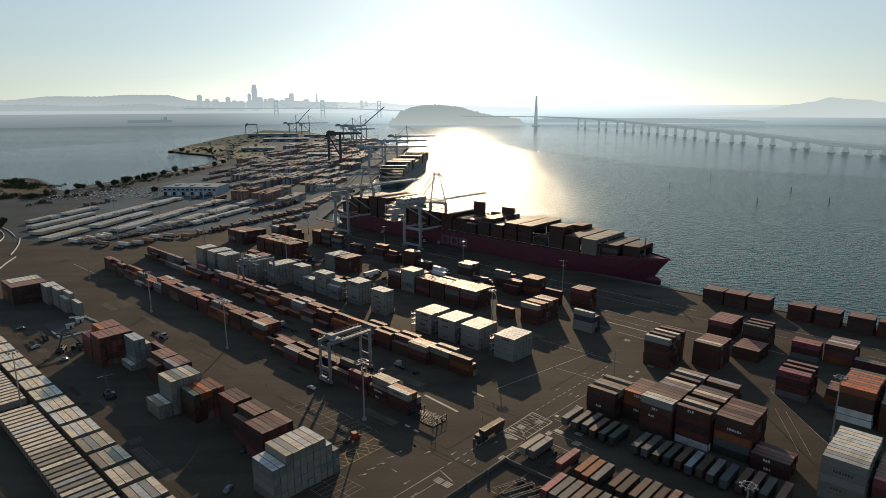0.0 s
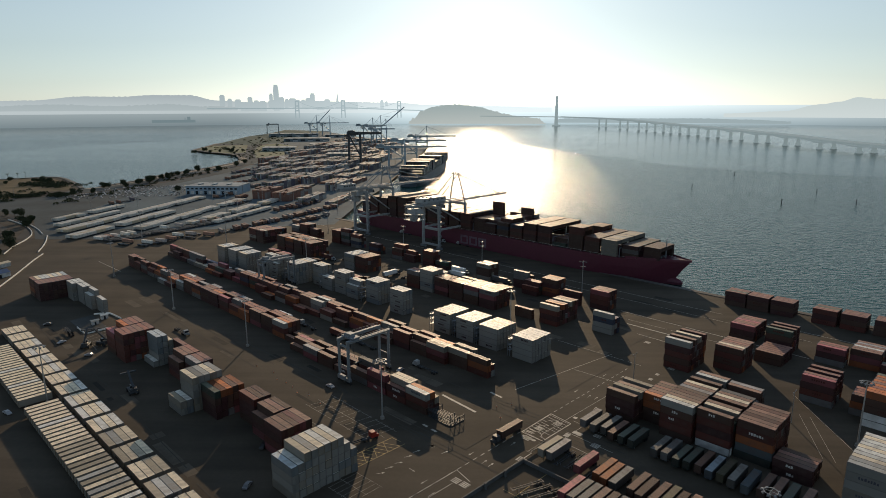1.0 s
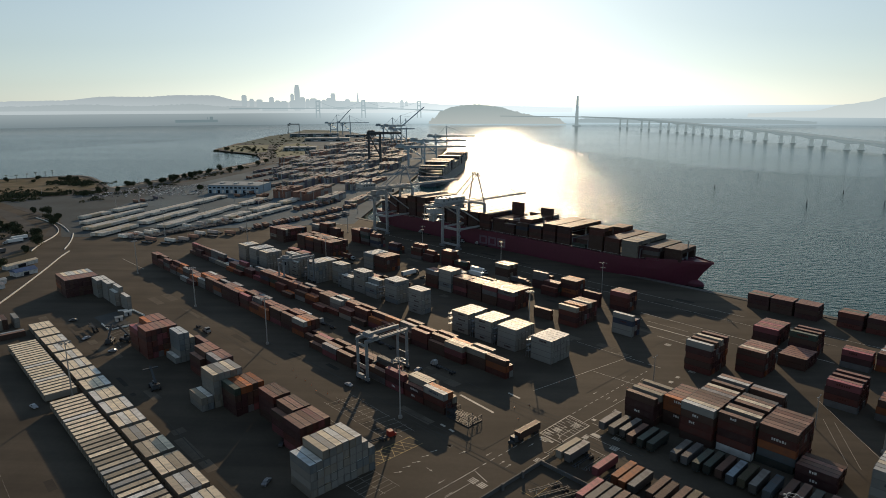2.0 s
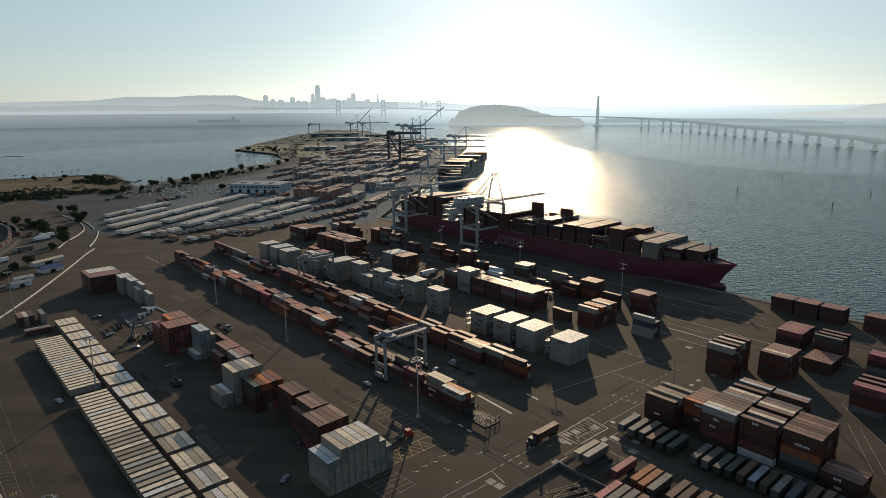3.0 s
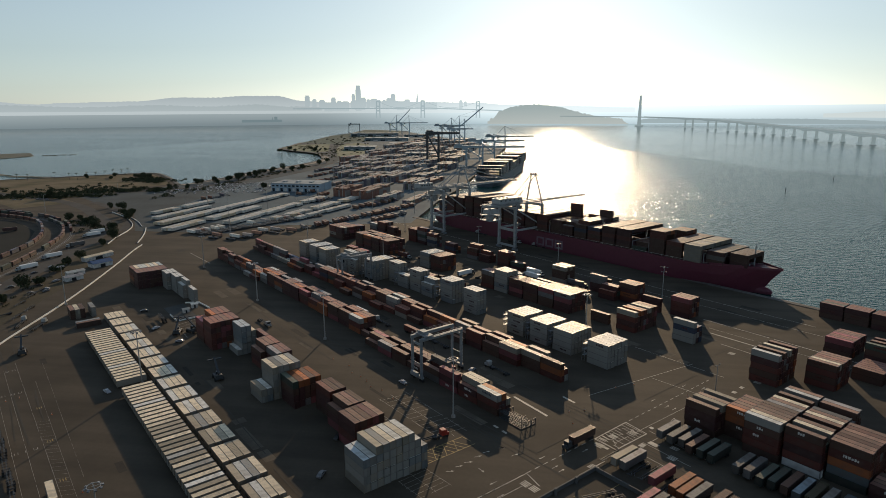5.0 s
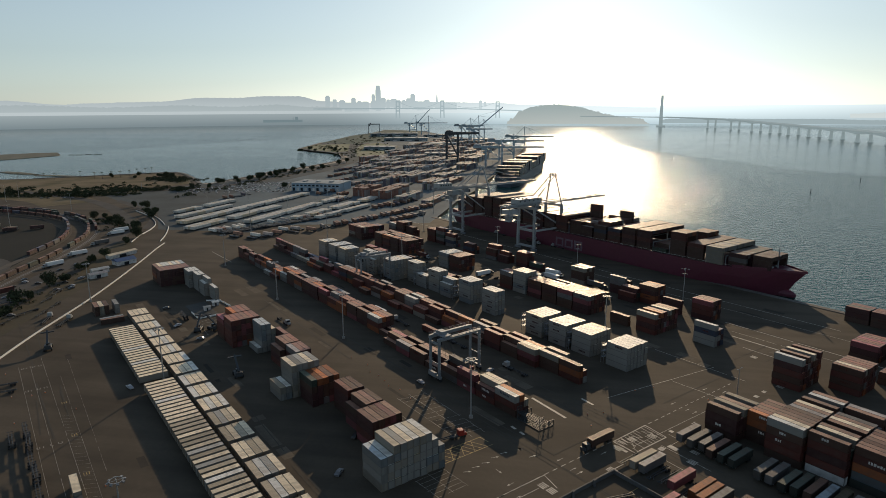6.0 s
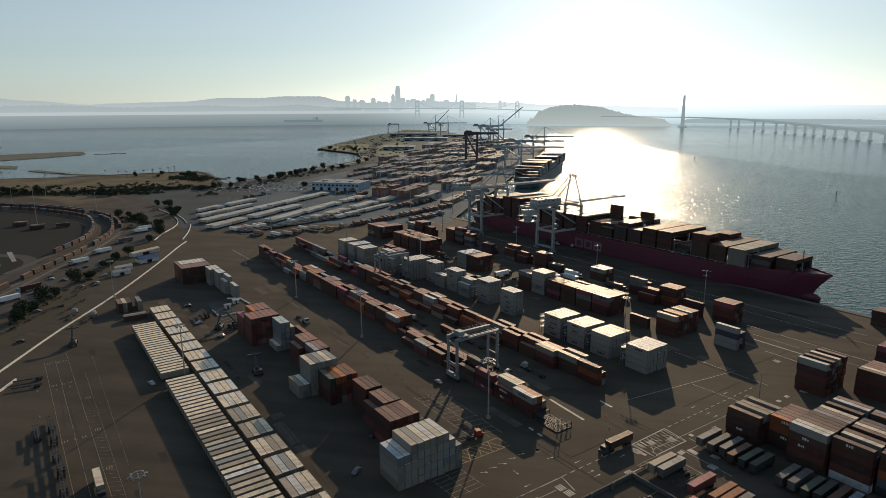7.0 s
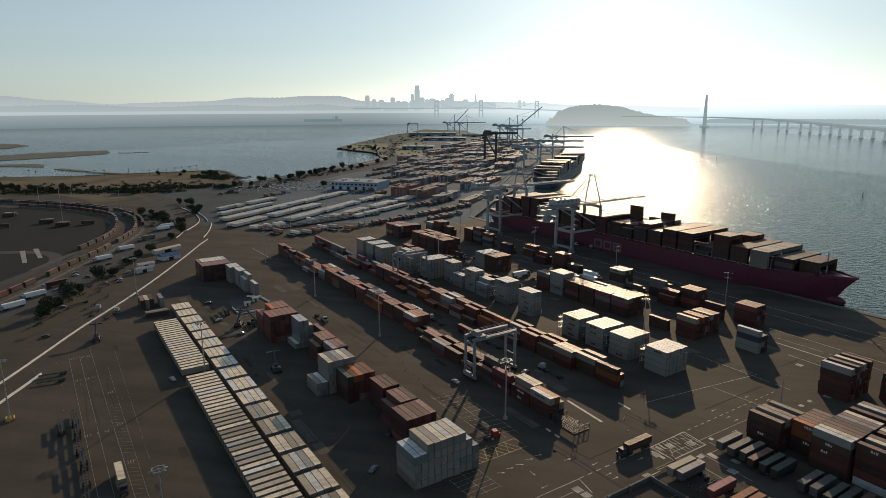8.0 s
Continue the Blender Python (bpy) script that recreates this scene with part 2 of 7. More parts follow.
# container paints: name, colour, words
PAINTS = {
    "red": ((0.19, 0.036, 0.024), "rust-red"), "maroon": ((0.09, 0.02, 0.024), "dark maroon"), "brown": ((0.12, 0.055, 0.036), "red-brown"),
    "orange": ((0.5, 0.14, 0.035), "faded orange"), "magenta": ((0.36, 0.09, 0.11), "faded magenta"), "blue": ((0.04, 0.08, 0.15), "dark blue"),
    "green": ((0.04, 0.1, 0.075), "dark green"), "grey": ((0.26, 0.27, 0.27), "weathered grey"), "white": ((0.6, 0.59, 0.55), "dusty white"),
    "tan": ((0.74, 0.61, 0.43), "dusty tan"), "bright": ((0.85, 0.83, 0.77), "clean white"), "ice": ((0.4, 0.45, 0.48), "pale blue-white"),
    "umber": ((0.13, 0.07, 0.05), "dull umber"), "olive": ((0.13, 0.125, 0.07), "faded olive"), "deep": ((0.03, 0.06, 0.05), "deep green"),
    "chalk": ((0.8, 0.79, 0.76), "chalky white"), "slate": ((0.15, 0.155, 0.145), "slate-grey"), "steel": ((0.15, 0.2, 0.23), "faded steel-blue"),
}
PAINT_SIDE, PAINT_ROOF, PAINT_FRAME = {}, {}, {}
for key, (col, _) in PAINTS.items():
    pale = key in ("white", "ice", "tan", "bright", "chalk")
    # worn darkens the sides: their shade is put into the paint, grime over it
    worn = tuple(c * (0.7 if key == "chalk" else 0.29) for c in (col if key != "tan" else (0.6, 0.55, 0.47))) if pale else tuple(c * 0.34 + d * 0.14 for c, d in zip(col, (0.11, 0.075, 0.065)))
    PAINT_SIDE[key] = material("shaded_side_" + key, worn, 0.55, vary=0.12, per_object=True, grime=0.4, grime_colour=(0.07, 0.05, 0.042) if not pale else (0.2, 0.18, 0.155), scale=0.35, corrugate=1.15, bump=0.05)
    # frame paint is cut down like the sides, shade included
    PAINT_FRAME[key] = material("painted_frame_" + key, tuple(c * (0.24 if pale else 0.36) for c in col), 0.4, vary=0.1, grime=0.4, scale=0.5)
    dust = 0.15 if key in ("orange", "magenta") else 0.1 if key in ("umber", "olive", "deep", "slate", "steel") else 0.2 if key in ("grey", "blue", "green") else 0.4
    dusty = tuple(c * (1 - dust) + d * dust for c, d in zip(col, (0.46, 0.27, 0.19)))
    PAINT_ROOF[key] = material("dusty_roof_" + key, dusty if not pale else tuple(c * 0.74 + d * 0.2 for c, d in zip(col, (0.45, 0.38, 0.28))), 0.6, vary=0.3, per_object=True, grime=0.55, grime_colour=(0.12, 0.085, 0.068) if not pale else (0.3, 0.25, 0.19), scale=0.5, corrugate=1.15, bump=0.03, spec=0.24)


# ---- mesh helpers ----
def box(bm, x0, x1, y0, y1, z0, z1):
    v = [bm.verts.new(p) for p in ((x0, y0, z0), (x1, y0, z0), (x1, y1, z0), (x0, y1, z0), (x0, y0, z1), (x1, y0, z1), (x1, y1, z1), (x0, y1, z1))]
    for q in ((3, 2, 1, 0), (4, 5, 6, 7), (0, 1, 5, 4), (1, 2, 6, 5), (2, 3, 7, 6), (3, 0, 4, 7)):
        bm.faces.new([v[i] for i in q])
    return v


def beam(bm, a, b, w, h=None, w2=None):
    """A straight box bar from a to b, w wide and h deep, tapering to w2."""
    a, b, h = Vector(a), Vector(b), h or w
    d = (b - a).normalized()
    side = d.cross(Vector((0, 0, 1)))
    side = Vector((1, 0, 0)) if side.length < 1e-3 else side.normalized()
    upw = side.cross(d)
    k = (w2 / w) if w2 else 1.0
    v = []
    for p, s in ((a, 1.0), (b, k)):
        for i, j in ((-1, -1), (1, -1), (1, 1), (-1, 1)):
            v.append(bm.verts.new(p + side * (i * w * s / 2) + upw * (j * h * s / 2)))
    for q in ((3, 2, 1, 0), (4, 5, 6, 7), (0, 1, 5, 4), (1, 2, 6, 5), (2, 3, 7, 6), (3, 0, 4, 7)):
        bm.faces.new([v[i] for i in q])


def tube(bm, a, b, r, r2=None, sides=8):
    a, b, r2 = Vector(a), Vector(b), r if r2 is None else r2
    d = (b - a).normalized()
    side = d.cross(Vector((0, 0, 1)))
    side = Vector((1, 0, 0)) if side.length < 1e-3 else side.normalized()
    upw = side.cross(d)
    rings = []
    for p, q in ((a, r), (b, r2)):
        rings.append([bm.verts.new(p + (side * math.cos(6.28318 * k / sides) + upw * math.sin(6.28318 * k / sides)) * q) for k in range(sides)])
    for k in range(sides):
        j = (k + 1) % sides
        bm.faces.new((rings[0][k], rings[0][j], rings[1][j], rings[1][k]))
    bm.faces.new(rings[0][::-1])
    bm.faces.new(rings[1])


def prism(bm, outline, z0, z1):
    """An upright block on a closed outline of (x, y)."""
    lo = [bm.verts.new((x, y, z0)) for x, y in outline]
    hi = [bm.verts.new((x, y, z1)) for x, y in outline]
    n = len(outline)
    for i in range(n):
        j = (i + 1) % n
        bm.faces.new((lo[i], lo[j], hi[j], hi[i]))
    bm.faces.new(hi)
    bm.faces.new(lo[::-1])
    bmesh.ops.recalc_face_normals(bm, faces=bm.faces[:])


def mesh_of(name, bm, *mats):
    me = bpy.data.meshes.new(name)
    bm.to_mesh(me)
    bm.free()
    for m in mats:
        me.materials.append(m)
    return me


def part(name, bm, mat, parent, label=""):
    ob = new(name, mesh_of(name, bm, mat))
    ob.parent = parent
    if label:
        ob["label"] = label
    return ob


def thing(name, bm, mat, m, label, category, group="", kind=""):
    ob = new(name, mesh_of(name, bm, mat))
    ob.matrix_world = m
    return tagged(ob, label, category, group, kind)


def root(name, m, label, category, group="", kind=""):
    ob = new(name)
    ob.empty_display_size = 0.5
    ob.matrix_world = m
    return tagged(ob, label, category, group, kind)


# ---- water, land and the ground's patches ----
bm = bmesh.new()
ring = [(4800 * math.cos(a), 4800 * math.sin(a)) for a in [k * math.pi / 32 for k in range(64)]]
bm.faces.new([bm.verts.new((x, y, -3.0)) for x, y in ring])
thing("water", bm, WATER, Matrix(), "rippled blue-grey harbour water shining under a low sun", "water", kind="structure")

q0, q1 = W(700, 402), W(-562, 402)
SHORE = [(q0.x, q0.y), (q1.x, q1.y), (-133, 700), (-131, 801), (-121, 922), (-112, 1300), (-104, 1932), (-207, 2124), (-400, 2560), (-590, 2900),
         (-700, 3250), (-960, 3400), (-905, 2950), (-906, 2659), (-829, 2119), (-792, 1924), (-772, 1798), (-745, 1763), (-683, 1700), (-635, 1663), (-584, 1607), (-547, 1533), (-518, 1460), (-504, 1401), (-506, 1323),
         (-519, 1225), (-543, 1114), (-542, 1042), (-560, 950), (-577, 932), (-640, 1010), (-724, 1089), (-790, 1050), (-916, 953), (-1046, 896), (-1500, 700),
         (-3000, 100), (-3000, -900), (1500, -900), (1500, -450)]
bm = bmesh.new()
prism(bm, SHORE, -7.0, 0.0)
thing("ground", bm, ASPHALT, Matrix(), "dark oil-stained asphalt of a container terminal", "ground", kind="structure")


def patch(name, pts, z, mat, label, category="ground"):
    bm = bmesh.new()
    prism(bm, pts, -0.02, z)
    return thing(name, bm, mat, Matrix(), label, category, kind="structure")


patch("dry_field", [(-1046, 880), (-916, 938), (-790, 1035), (-724, 1074), (-650, 1005), (-590, 925), (-640, 850), (-760, 770), (-930, 790), (-1300, 640), (-1500, 640), (-1500, 690)], 0.05, DRY_GRASS, "dry yellow-brown grass field by the shore", "field")
SCRUB_GROUND = material("scrub_ground", (0.085, 0.078, 0.045), 0.95, grime=0.7, grime_colour=(0.05, 0.055, 0.03), scale=0.04, fine=0.3, spec=0.03)
patch("scrub_land", [(-640, 850), (-760, 770), (-930, 790), (-1300, 640), (-1300, 560), (-960, 690), (-780, 720), (-640, 770), (-590, 830)], 0.045, SCRUB_GROUND, "dark dry scrub land behind the field", "field")
patch("park_lawn", [(-740, 1775), (-683, 1712), (-620, 1665), (-590, 1700), (-640, 1850), (-700, 2040), (-800, 2000), (-780, 1840)], 0.05, PARK_GRASS, "green park lawn on a point of land", "lawn")
# base colour paled and blued: distance haze put into the concrete
YARD_CONCRETE = material("hazed_yard_concrete", (0.13, 0.165, 0.18), 0.9, grime=0.7, grime_colour=(0.09, 0.105, 0.11), scale=0.015, fine=0.15, spec=0.05)
patch("far_yard", [(-134, 640), (-133, 700), (-131, 801), (-123, 922), (-114, 1300), (-106, 1930), (-209, 2120), (-402, 2550), (-700, 3200), (-880, 2900), (-700, 2200), (-560, 1900), (-470, 1500), (-440, 1200), (-470, 900), (-440, 640), (-300, 600)], 0.03, YARD_CONCRETE, "concrete of the far terminal, paled and blued for haze", "pavement")
# asphalt turned blue-grey, the far haze being mixed into its colour
FAR_LOT = material("hazed_far_asphalt", (0.095, 0.107, 0.11), 0.9, grime=0.6, grime_colour=(0.065, 0.07, 0.065), scale=0.02, fine=0.2, spec=0.04)
patch("far_lots", [(-640, 780), (-590, 835), (-575, 925), (-556, 950), (-538, 1042), (-539, 1114), (-515, 1225), (-500, 1323), (-498, 1400), (-512, 1460), (-540, 1533), (-577, 1607), (-628, 1663), (-676, 1700), (-738, 1763), (-765, 1798), (-785, 1924), (-822, 2119), (-700, 2200), (-560, 1900), (-470, 1500), (-440, 1200), (-470, 900), (-440, 640), (-300, 600), (-300, 560), (-400, 560), (-470, 660), (-560, 720)], 0.02, FAR_LOT, "asphalt lots beside the shore road, greyed for haze", "pavement")
ROCK_WALL = material("shore_rocks", (0.2, 0.19, 0.17), 0.95, grime=0.7, grime_colour=(0.09, 0.09, 0.08), scale=0.2, fine=1.2, spec=0.05)
# ground of the wooded tip, its pale blue-green standing in for haze
HAZED_TIP = material("hazed_tip_ground", (0.11, 0.14, 0.12), 0.95, grime=0.6, grime_colour=(0.08, 0.1, 0.08), scale=0.01, fine=0.08, spec=0.03)
patch("wooded_tip", [(-829, 2125), (-900, 2659), (-900, 2950), (-950, 3390), (-705, 3240), (-660, 2900), (-590, 2300), (-640, 2134), (-700, 2050)], 0.07, HAZED_TIP, "wooded tip of the land, paled for haze", "field")
patch("far_green", [(-504, 1521), (-464, 1510), (-440, 1614), (-511, 1955), (-634, 2134), (-650, 2000), (-585, 1749)], 0.06, PARK_GRASS, "rough green field beyond the road", "field")
patch("shore_edge", [(-504, 1401), (-506, 1323), (-519, 1225), (-543, 1114), (-542, 1042), (-560, 950), (-577, 932), (-562, 922), (-532, 1040), (-532, 1114), (-508, 1225), (-494, 1323), (-490, 1400), (-520, 1500), (-575, 1600), (-584, 1607), (-547, 1533), (-518, 1460)], 0.04, SAND, "pale gravel shore path", "path")
GREY_KERB = material("stained_quay_concrete", (0.13, 0.12, 0.11), 0.85, grime=0.6, grime_colour=(0.06, 0.055, 0.05), scale=0.1, fine=1.0, spec=0.2)
bm = bmesh.new()
prism(bm, [(q1.x, q1.y), (q0.x, q0.y), (q0.x - 3, q0.y - 3), (q1.x - 3, q1.y - 3)], 0.0, 0.35)
thing("kerb", bm, GREY_KERB, Matrix(), "pale concrete quay edge beam", "kerb", kind="structure")

# ---- containers ----
CL, CW, CH = 12.19, 2.44, 2.9


def container_meshes(length, height):
    bm = bmesh.new()  # frame and side walls, base at z 0, low end at x 0, low side at y 0
    p = 0.17
    for x in (0, length - p):
        for y in (0, CW - p):
            box(bm, x, x + p, y, y + p, 0, height)
    for y in (0, CW - 0.1):
        box(bm, p, length - p, y, y + 0.1, 0, 0.16)
        box(bm, p, length - p, y, y + 0.1, height - 0.13, height)
    for x in (0, length - 0.12):
        box(bm, x, x + 0.12, p, CW - p, 0, 0.16)
        box(bm, x, x + 0.12, p, CW - p, height - 0.16, height)
    box(bm, 0.05, length - 0.1, 0.045, CW - 0.045, 0.12, height - 0.12)
    bm.faces.ensure_lookup_table()
    for f in bm.faces[:-6]:
        f.material_index = 1
    shell = bm
    bm = bmesh.new()
    box(bm, 0.12, length - 0.12, 0.1, CW - 0.1, height - 0.12, height - 0.03)
    n = int((length - 0.6) / 1.1)
    for k in range(n):
        x = 0.4 + k * (length - 0.8) / n
        box(bm, x, x + 0.45, 0.2, CW - 0.2, height - 0.03, height - 0.005)
    roof = bm
    doors = []
    for y0, y1 in ((0.18, CW / 2 - 0.015), (CW / 2 + 0.015, CW - 0.18)):
        bm = bmesh.new()
        box(bm, length - 0.1, length - 0.05, y0, y1, 0.17, height - 0.17)
        for f in (0.3, 0.72):
            yy = y0 + (y1 - y0) * f
            beam(bm, (length - 0.02, yy, 0.1), (length - 0.02, yy, height - 0.1), 0.05)
        doors.append(bm)
    return shell, roof, doors


MESHES = {}
for size, length in (("forty", 12.19),):
    for key in PAINTS:
        sh, ro, do = container_meshes(length, CH)
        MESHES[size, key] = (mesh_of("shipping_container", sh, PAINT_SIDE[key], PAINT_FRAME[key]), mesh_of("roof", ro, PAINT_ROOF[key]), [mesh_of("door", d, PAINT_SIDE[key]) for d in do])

MIX = ["red"] * 7 + ["maroon"] * 5 + ["brown"] * 6 + ["orange"] * 2 + ["magenta"] + ["blue"] * 2 + ["green"] + ["grey"] * 2 + ["white"] + ["tan"]
REDS = ["red"] * 5 + ["maroon"] * 4 + ["brown"] * 5 + ["magenta"] + ["grey"] + ["orange"]
PALES = ["white"] * 5 + ["ice"] * 2 + ["tan"]
WHITES = ["white"] * 6 + ["tan"]
TANS = ["tan"] * 8 + ["white"]
DARKS = ["maroon"] * 5 + ["brown"] * 4 + ["green"] + ["red"] * 2
rng = random.Random(7)
MARK = {}


def marking_mesh(key):
    """Plain bars where a side carries lettering."""
    if key not in MARK:
        bm = bmesh.new()
        r = random.Random(key)
        x = r.uniform(3.0, 4.5)
        for k in range(r.randint(3, 7)):
            w = r.uniform(0.4, 0.75)
            box(bm, x, x + w, -0.006, 0.06, 1.25, 1.25 + r.choice((0.7, 0.9)))
            x += w + 0.25
        MARK[key] = mesh_of("marking", bm, LOGO_DARK if key % 2 else LOGO_PALE)
    return MARK[key]


INSIDE = []
# lower containers of another paint in the near faces of some bays: low end, tier
FACE = {(-80, 0): "chalk", (-67, 1): "steel", (-67, 0): "deep", (-40.5, 0): "chalk", (-40.5, 1): "chalk", (-64, 0): "grey", (-93, 4): "white", (-93, 0): "umber"}
SPECS = []  # u, v, z, paint, turn, where, group, mark


def container(u, v, z, key, size="forty", turn=0.0, where="stacked in a terminal yard", group="stacked containers", mark=0.0):
    SPECS.append((at_grid(u, v, z, turn), key, where, group, (rng.randint(0, 3) * 2 + (key in ("white", "ice", "tan", "grey", "chalk"))) if rng.random() < mark else None, math.hypot(u + 110, v - 100)))


def stack(u, v, tiers, colours, hid=False, size="forty", lane=2.51, z=0.0, mark=0.12):
    """One bay of side-by-side lanes from v on, the low end at u; tiers: the height of each lane."""
    n = len(tiers)
    for i, t in enumerate(tiers):
        for k in range(t):
            inside = 0 < i < n - 1 and k < min(tiers[i - 1], tiers[i + 1]) and k < t - 1
            if len(colours) == n and k == t - 1:
                key = colours[i]
            elif len(colours) == n and n > 4 and colours.count("white") < 4:
                key = rng.choice(REDS)
            else:
                key = rng.choice(colours)
            if i == 0:
                key = FACE.get((u, k), key)
            du = u + rng.uniform(-0.2, 0.2)
            if inside and hid:
                INSIDE.append((at_grid(du, v + i * lane, z + k * CH), key))
            else:
                container(du, v + i * lane, z + k * CH, key, size, mark=mark if i == 0 else 0)


# the long block of low stacks across the middle
B1, B2 = 157.0, 192.5
low = random.Random(3)
for b in range(27):
    u = -177.6 - b * 12.62
    if u > -266:
        shape = [[3, 3, 2, 0, 0, 0], [2, 3, 3, 0, 0, 0], [3, 1, 2, 1, 0, 0], [2, 0, 3, 2, 1, 0], [1, 0, 2, 2, 1, 0], [2, 1, 2, 2, 1, 0], [2, 2, 0, 2, 1, 0], [1, 2, 2, 1, 0, 0]][b]
    elif u > -282:
        shape = [0, 0, 1, 0, 1, 0]
    elif u > -296:
        shape = [0, 0, 3, 3, 3, 3]
    elif u > -430:
        shape = [0, 0, low.choice((2, 3, 3, 3)), low.choice((3, 3, 3, 2)), low.choice((2, 3, 3)), low.choice((1, 2, 3))]
    else:
        shape = [0, low.choice((0, 1)), low.choice((2, 3)), low.choice((2, 3)), low.choice((1, 2)), low.choice((0, 1))]
    tops = {0: ["white", "orange", "tan", "red", "red", "red"], 1: ["maroon", "tan", "tan", "red", "red", "red"], 2: ["magenta", "green", "brown", "red", "red", "red"], 8: ["brown"] * 6}
    stack(u, B1 + low.uniform(-0.3, 0.3), shape, tops.get(b, REDS + ["brown"] * 3 + ["white", "grey", "green"]), mark=0.3)
WARM = ["orange"] * 2 + ["red"] * 7 + ["brown"] * 5 + ["maroon"] * 3 + ["tan"] * 2 + ["white"] * 2 + ["grey", "magenta"]
for b in range(28):
    u = -182.6 - b * 12.5
    if b < 9:
        shape = [[0, 0, 0, 3, 2, 0, 0], [0, 0, 0, 3, 2, 3, 0], [0, 0, 3, 3, 3, 0, 0], [0, 0, 2, 3, 2, 3, 0], [0, 0, 3, 2, 3, 0, 0], [0, 1, 2, 3, 2, 3, 0], [0, 0, 2, 3, 1, 2, 0], [0, 0, 2, 3, 2, 0, 0], [0, 1, 3, 2, 3, 2, 0]][b]
    elif u > -400:
        shape = [low.choice((0, 0, 1)), low.choice((0, 1, 2)), low.choice((2, 3)), low.choice((2, 3, 3)), low.choice((2, 3, 3)), low.choice((1, 2, 3)), low.choice((0, 1))]
    else:
        shape = [0, low.choice((0, 1)), low.choice((1, 2)), low.choice((1, 2, 3)), low.choice((1, 2)), low.choice((0, 1)), 0]
    crowns = {1: ["red", "red", "red", "tan", "red", "tan", "red"], 2: ["red", "red", "tan", "tan", "orange", "red", "red"]}
    stack(u, B2 + low.uniform(-0.3, 0.3), shape, crowns.get(b, WARM if b < 16 else MIX), mark=0.2)
# white reefer block
for u, shape in ((-178.4, [4] * 6), (-200.2, [4] * 6), (-216.4, [4] * 6), (-233.2, [4] * 6)):
    stack(u, 227.7, shape, WHITES, hid=True, mark=0.5)
REEFER_STACKS_A = [(-275.5, 232, [5, 5, 5], PALES), (-301, 234, [5, 5, 5, 5], PALES), (-319, 232, [3, 4, 4], PALES), (-333, 233, [5, 5, 5], PALES), 
    (-346.5, 232, [3, 3, 2], PALES), (-360, 234, [5, 5, 5], PALES), (-377, 224, [5] * 7, PALES), (-398, 222, [4, 5, 5, 5, 4], PALES), 
    (-411, 222, [4, 4, 5, 5, 4], PALES), (-430, 215, [5] * 5, PALES), (-446, 215, [5] * 6, PALES)]
REEFER_STACKS_B = [(-464, 215, [5] * 5, PALES), (-318, 252, [2, 1, 2], MIX), (-345, 252, [2, 2, 1], MIX), (-362, 254, [1, 2], MIX), (-398, 246, [3, 3, 2], MIX), 
    (-430, 246, [3, 3, 3], REDS), (-446, 246, [2, 3, 3], REDS)]
for u, v, shape, cols in REEFER_STACKS_A + REEFER_STACKS_B:
    stack(u, v, shape, cols, hid=True, mark=0.4)
# brown block towards the quay
BROWNS = REDS + ["orange"] + ["tan"] + ["brown"] * 4 + ["maroon"] * 3
for u, shape, cols in ((-243, [4] * 6, BROWNS), (-256, [4] * 6, BROWNS), (-269, [4, 4, 4, 4, 3, 4], BROWNS), (-282, [4, 4, 4, 4, 3, 3], BROWNS), (-296, [5, 5, 5, 5, 4, 4], PALES + ["orange"]),
                       (-309, [4, 4, 4, 3, 3, 3], BROWNS), (-366.8, [4, 4, 4, 4, 4, 4], BROWNS), (-380.5, [4, 4, 4, 4, 4, 4, 3], PALES + ["tan"]), (-438, [4, 4, 4, 4, 4, 3, 4], BROWNS), (-451.5, [4, 4, 4, 4, 4, 4, 4], BROWNS + ["tan"] * 3),
                       (-464.5, [4, 4, 3, 4, 4, 4, 4], BROWNS), (-478, [4, 4, 4, 4, 3, 4, 4], BROWNS), (-514, [4] * 7, BROWNS), (-527, [4] * 7, BROWNS)):
    stack(u, 276.0, shape, cols, hid=True)
QUAY_STACKS = [(-193.5, 322.5, [4, 4, 4, 4], REDS), (-170.5, 288, [4, 3, 3], ["white", "maroon", "blue"]), (-199.2, 278.5, [4, 3, 4, 4, 3, 4, 4, 4], ["tan", "brown", "orange", "red", "brown", "tan", "brown", "red"]),
    (-230.5, 323, [4, 4, 4, 4], REDS), (-255.3, 325.5, [4, 2, 3], ["grey", "maroon", "brown"]), (-241.5, 317, [2, 3, 3], DARKS), (-210.5, 319, [3], DARKS), (-217, 278.6, [2], ["brown", "red"]),
    (-287.4, 323.5, [4, 4, 4, 4], ["tan", "brown", "tan", "brown"]), (-344, 324, [4, 4, 4], MIX), (-330, 324, [2, 2, 1], DARKS), (-450, 324, [5, 5, 4, 4], MIX), (-464, 324, [4, 4, 4, 4], MIX),
    (-378, 322, [3, 4, 4], MIX), (-498, 312, [5, 5, 5, 5], MIX), (-512, 312, [4, 4, 4], MIX), (-485, 314, [4, 4, 3], MIX), (-436, 324, [4, 4, 3], MIX), (-405, 320, [3, 3, 2], MIX), (-364, 322, [2, 3, 2], DARKS), (-526, 300, [3, 3, 3], MIX)]
for u, v, shape, cols in QUAY_STACKS:
    stack(u, v, shape, cols, hid=True)
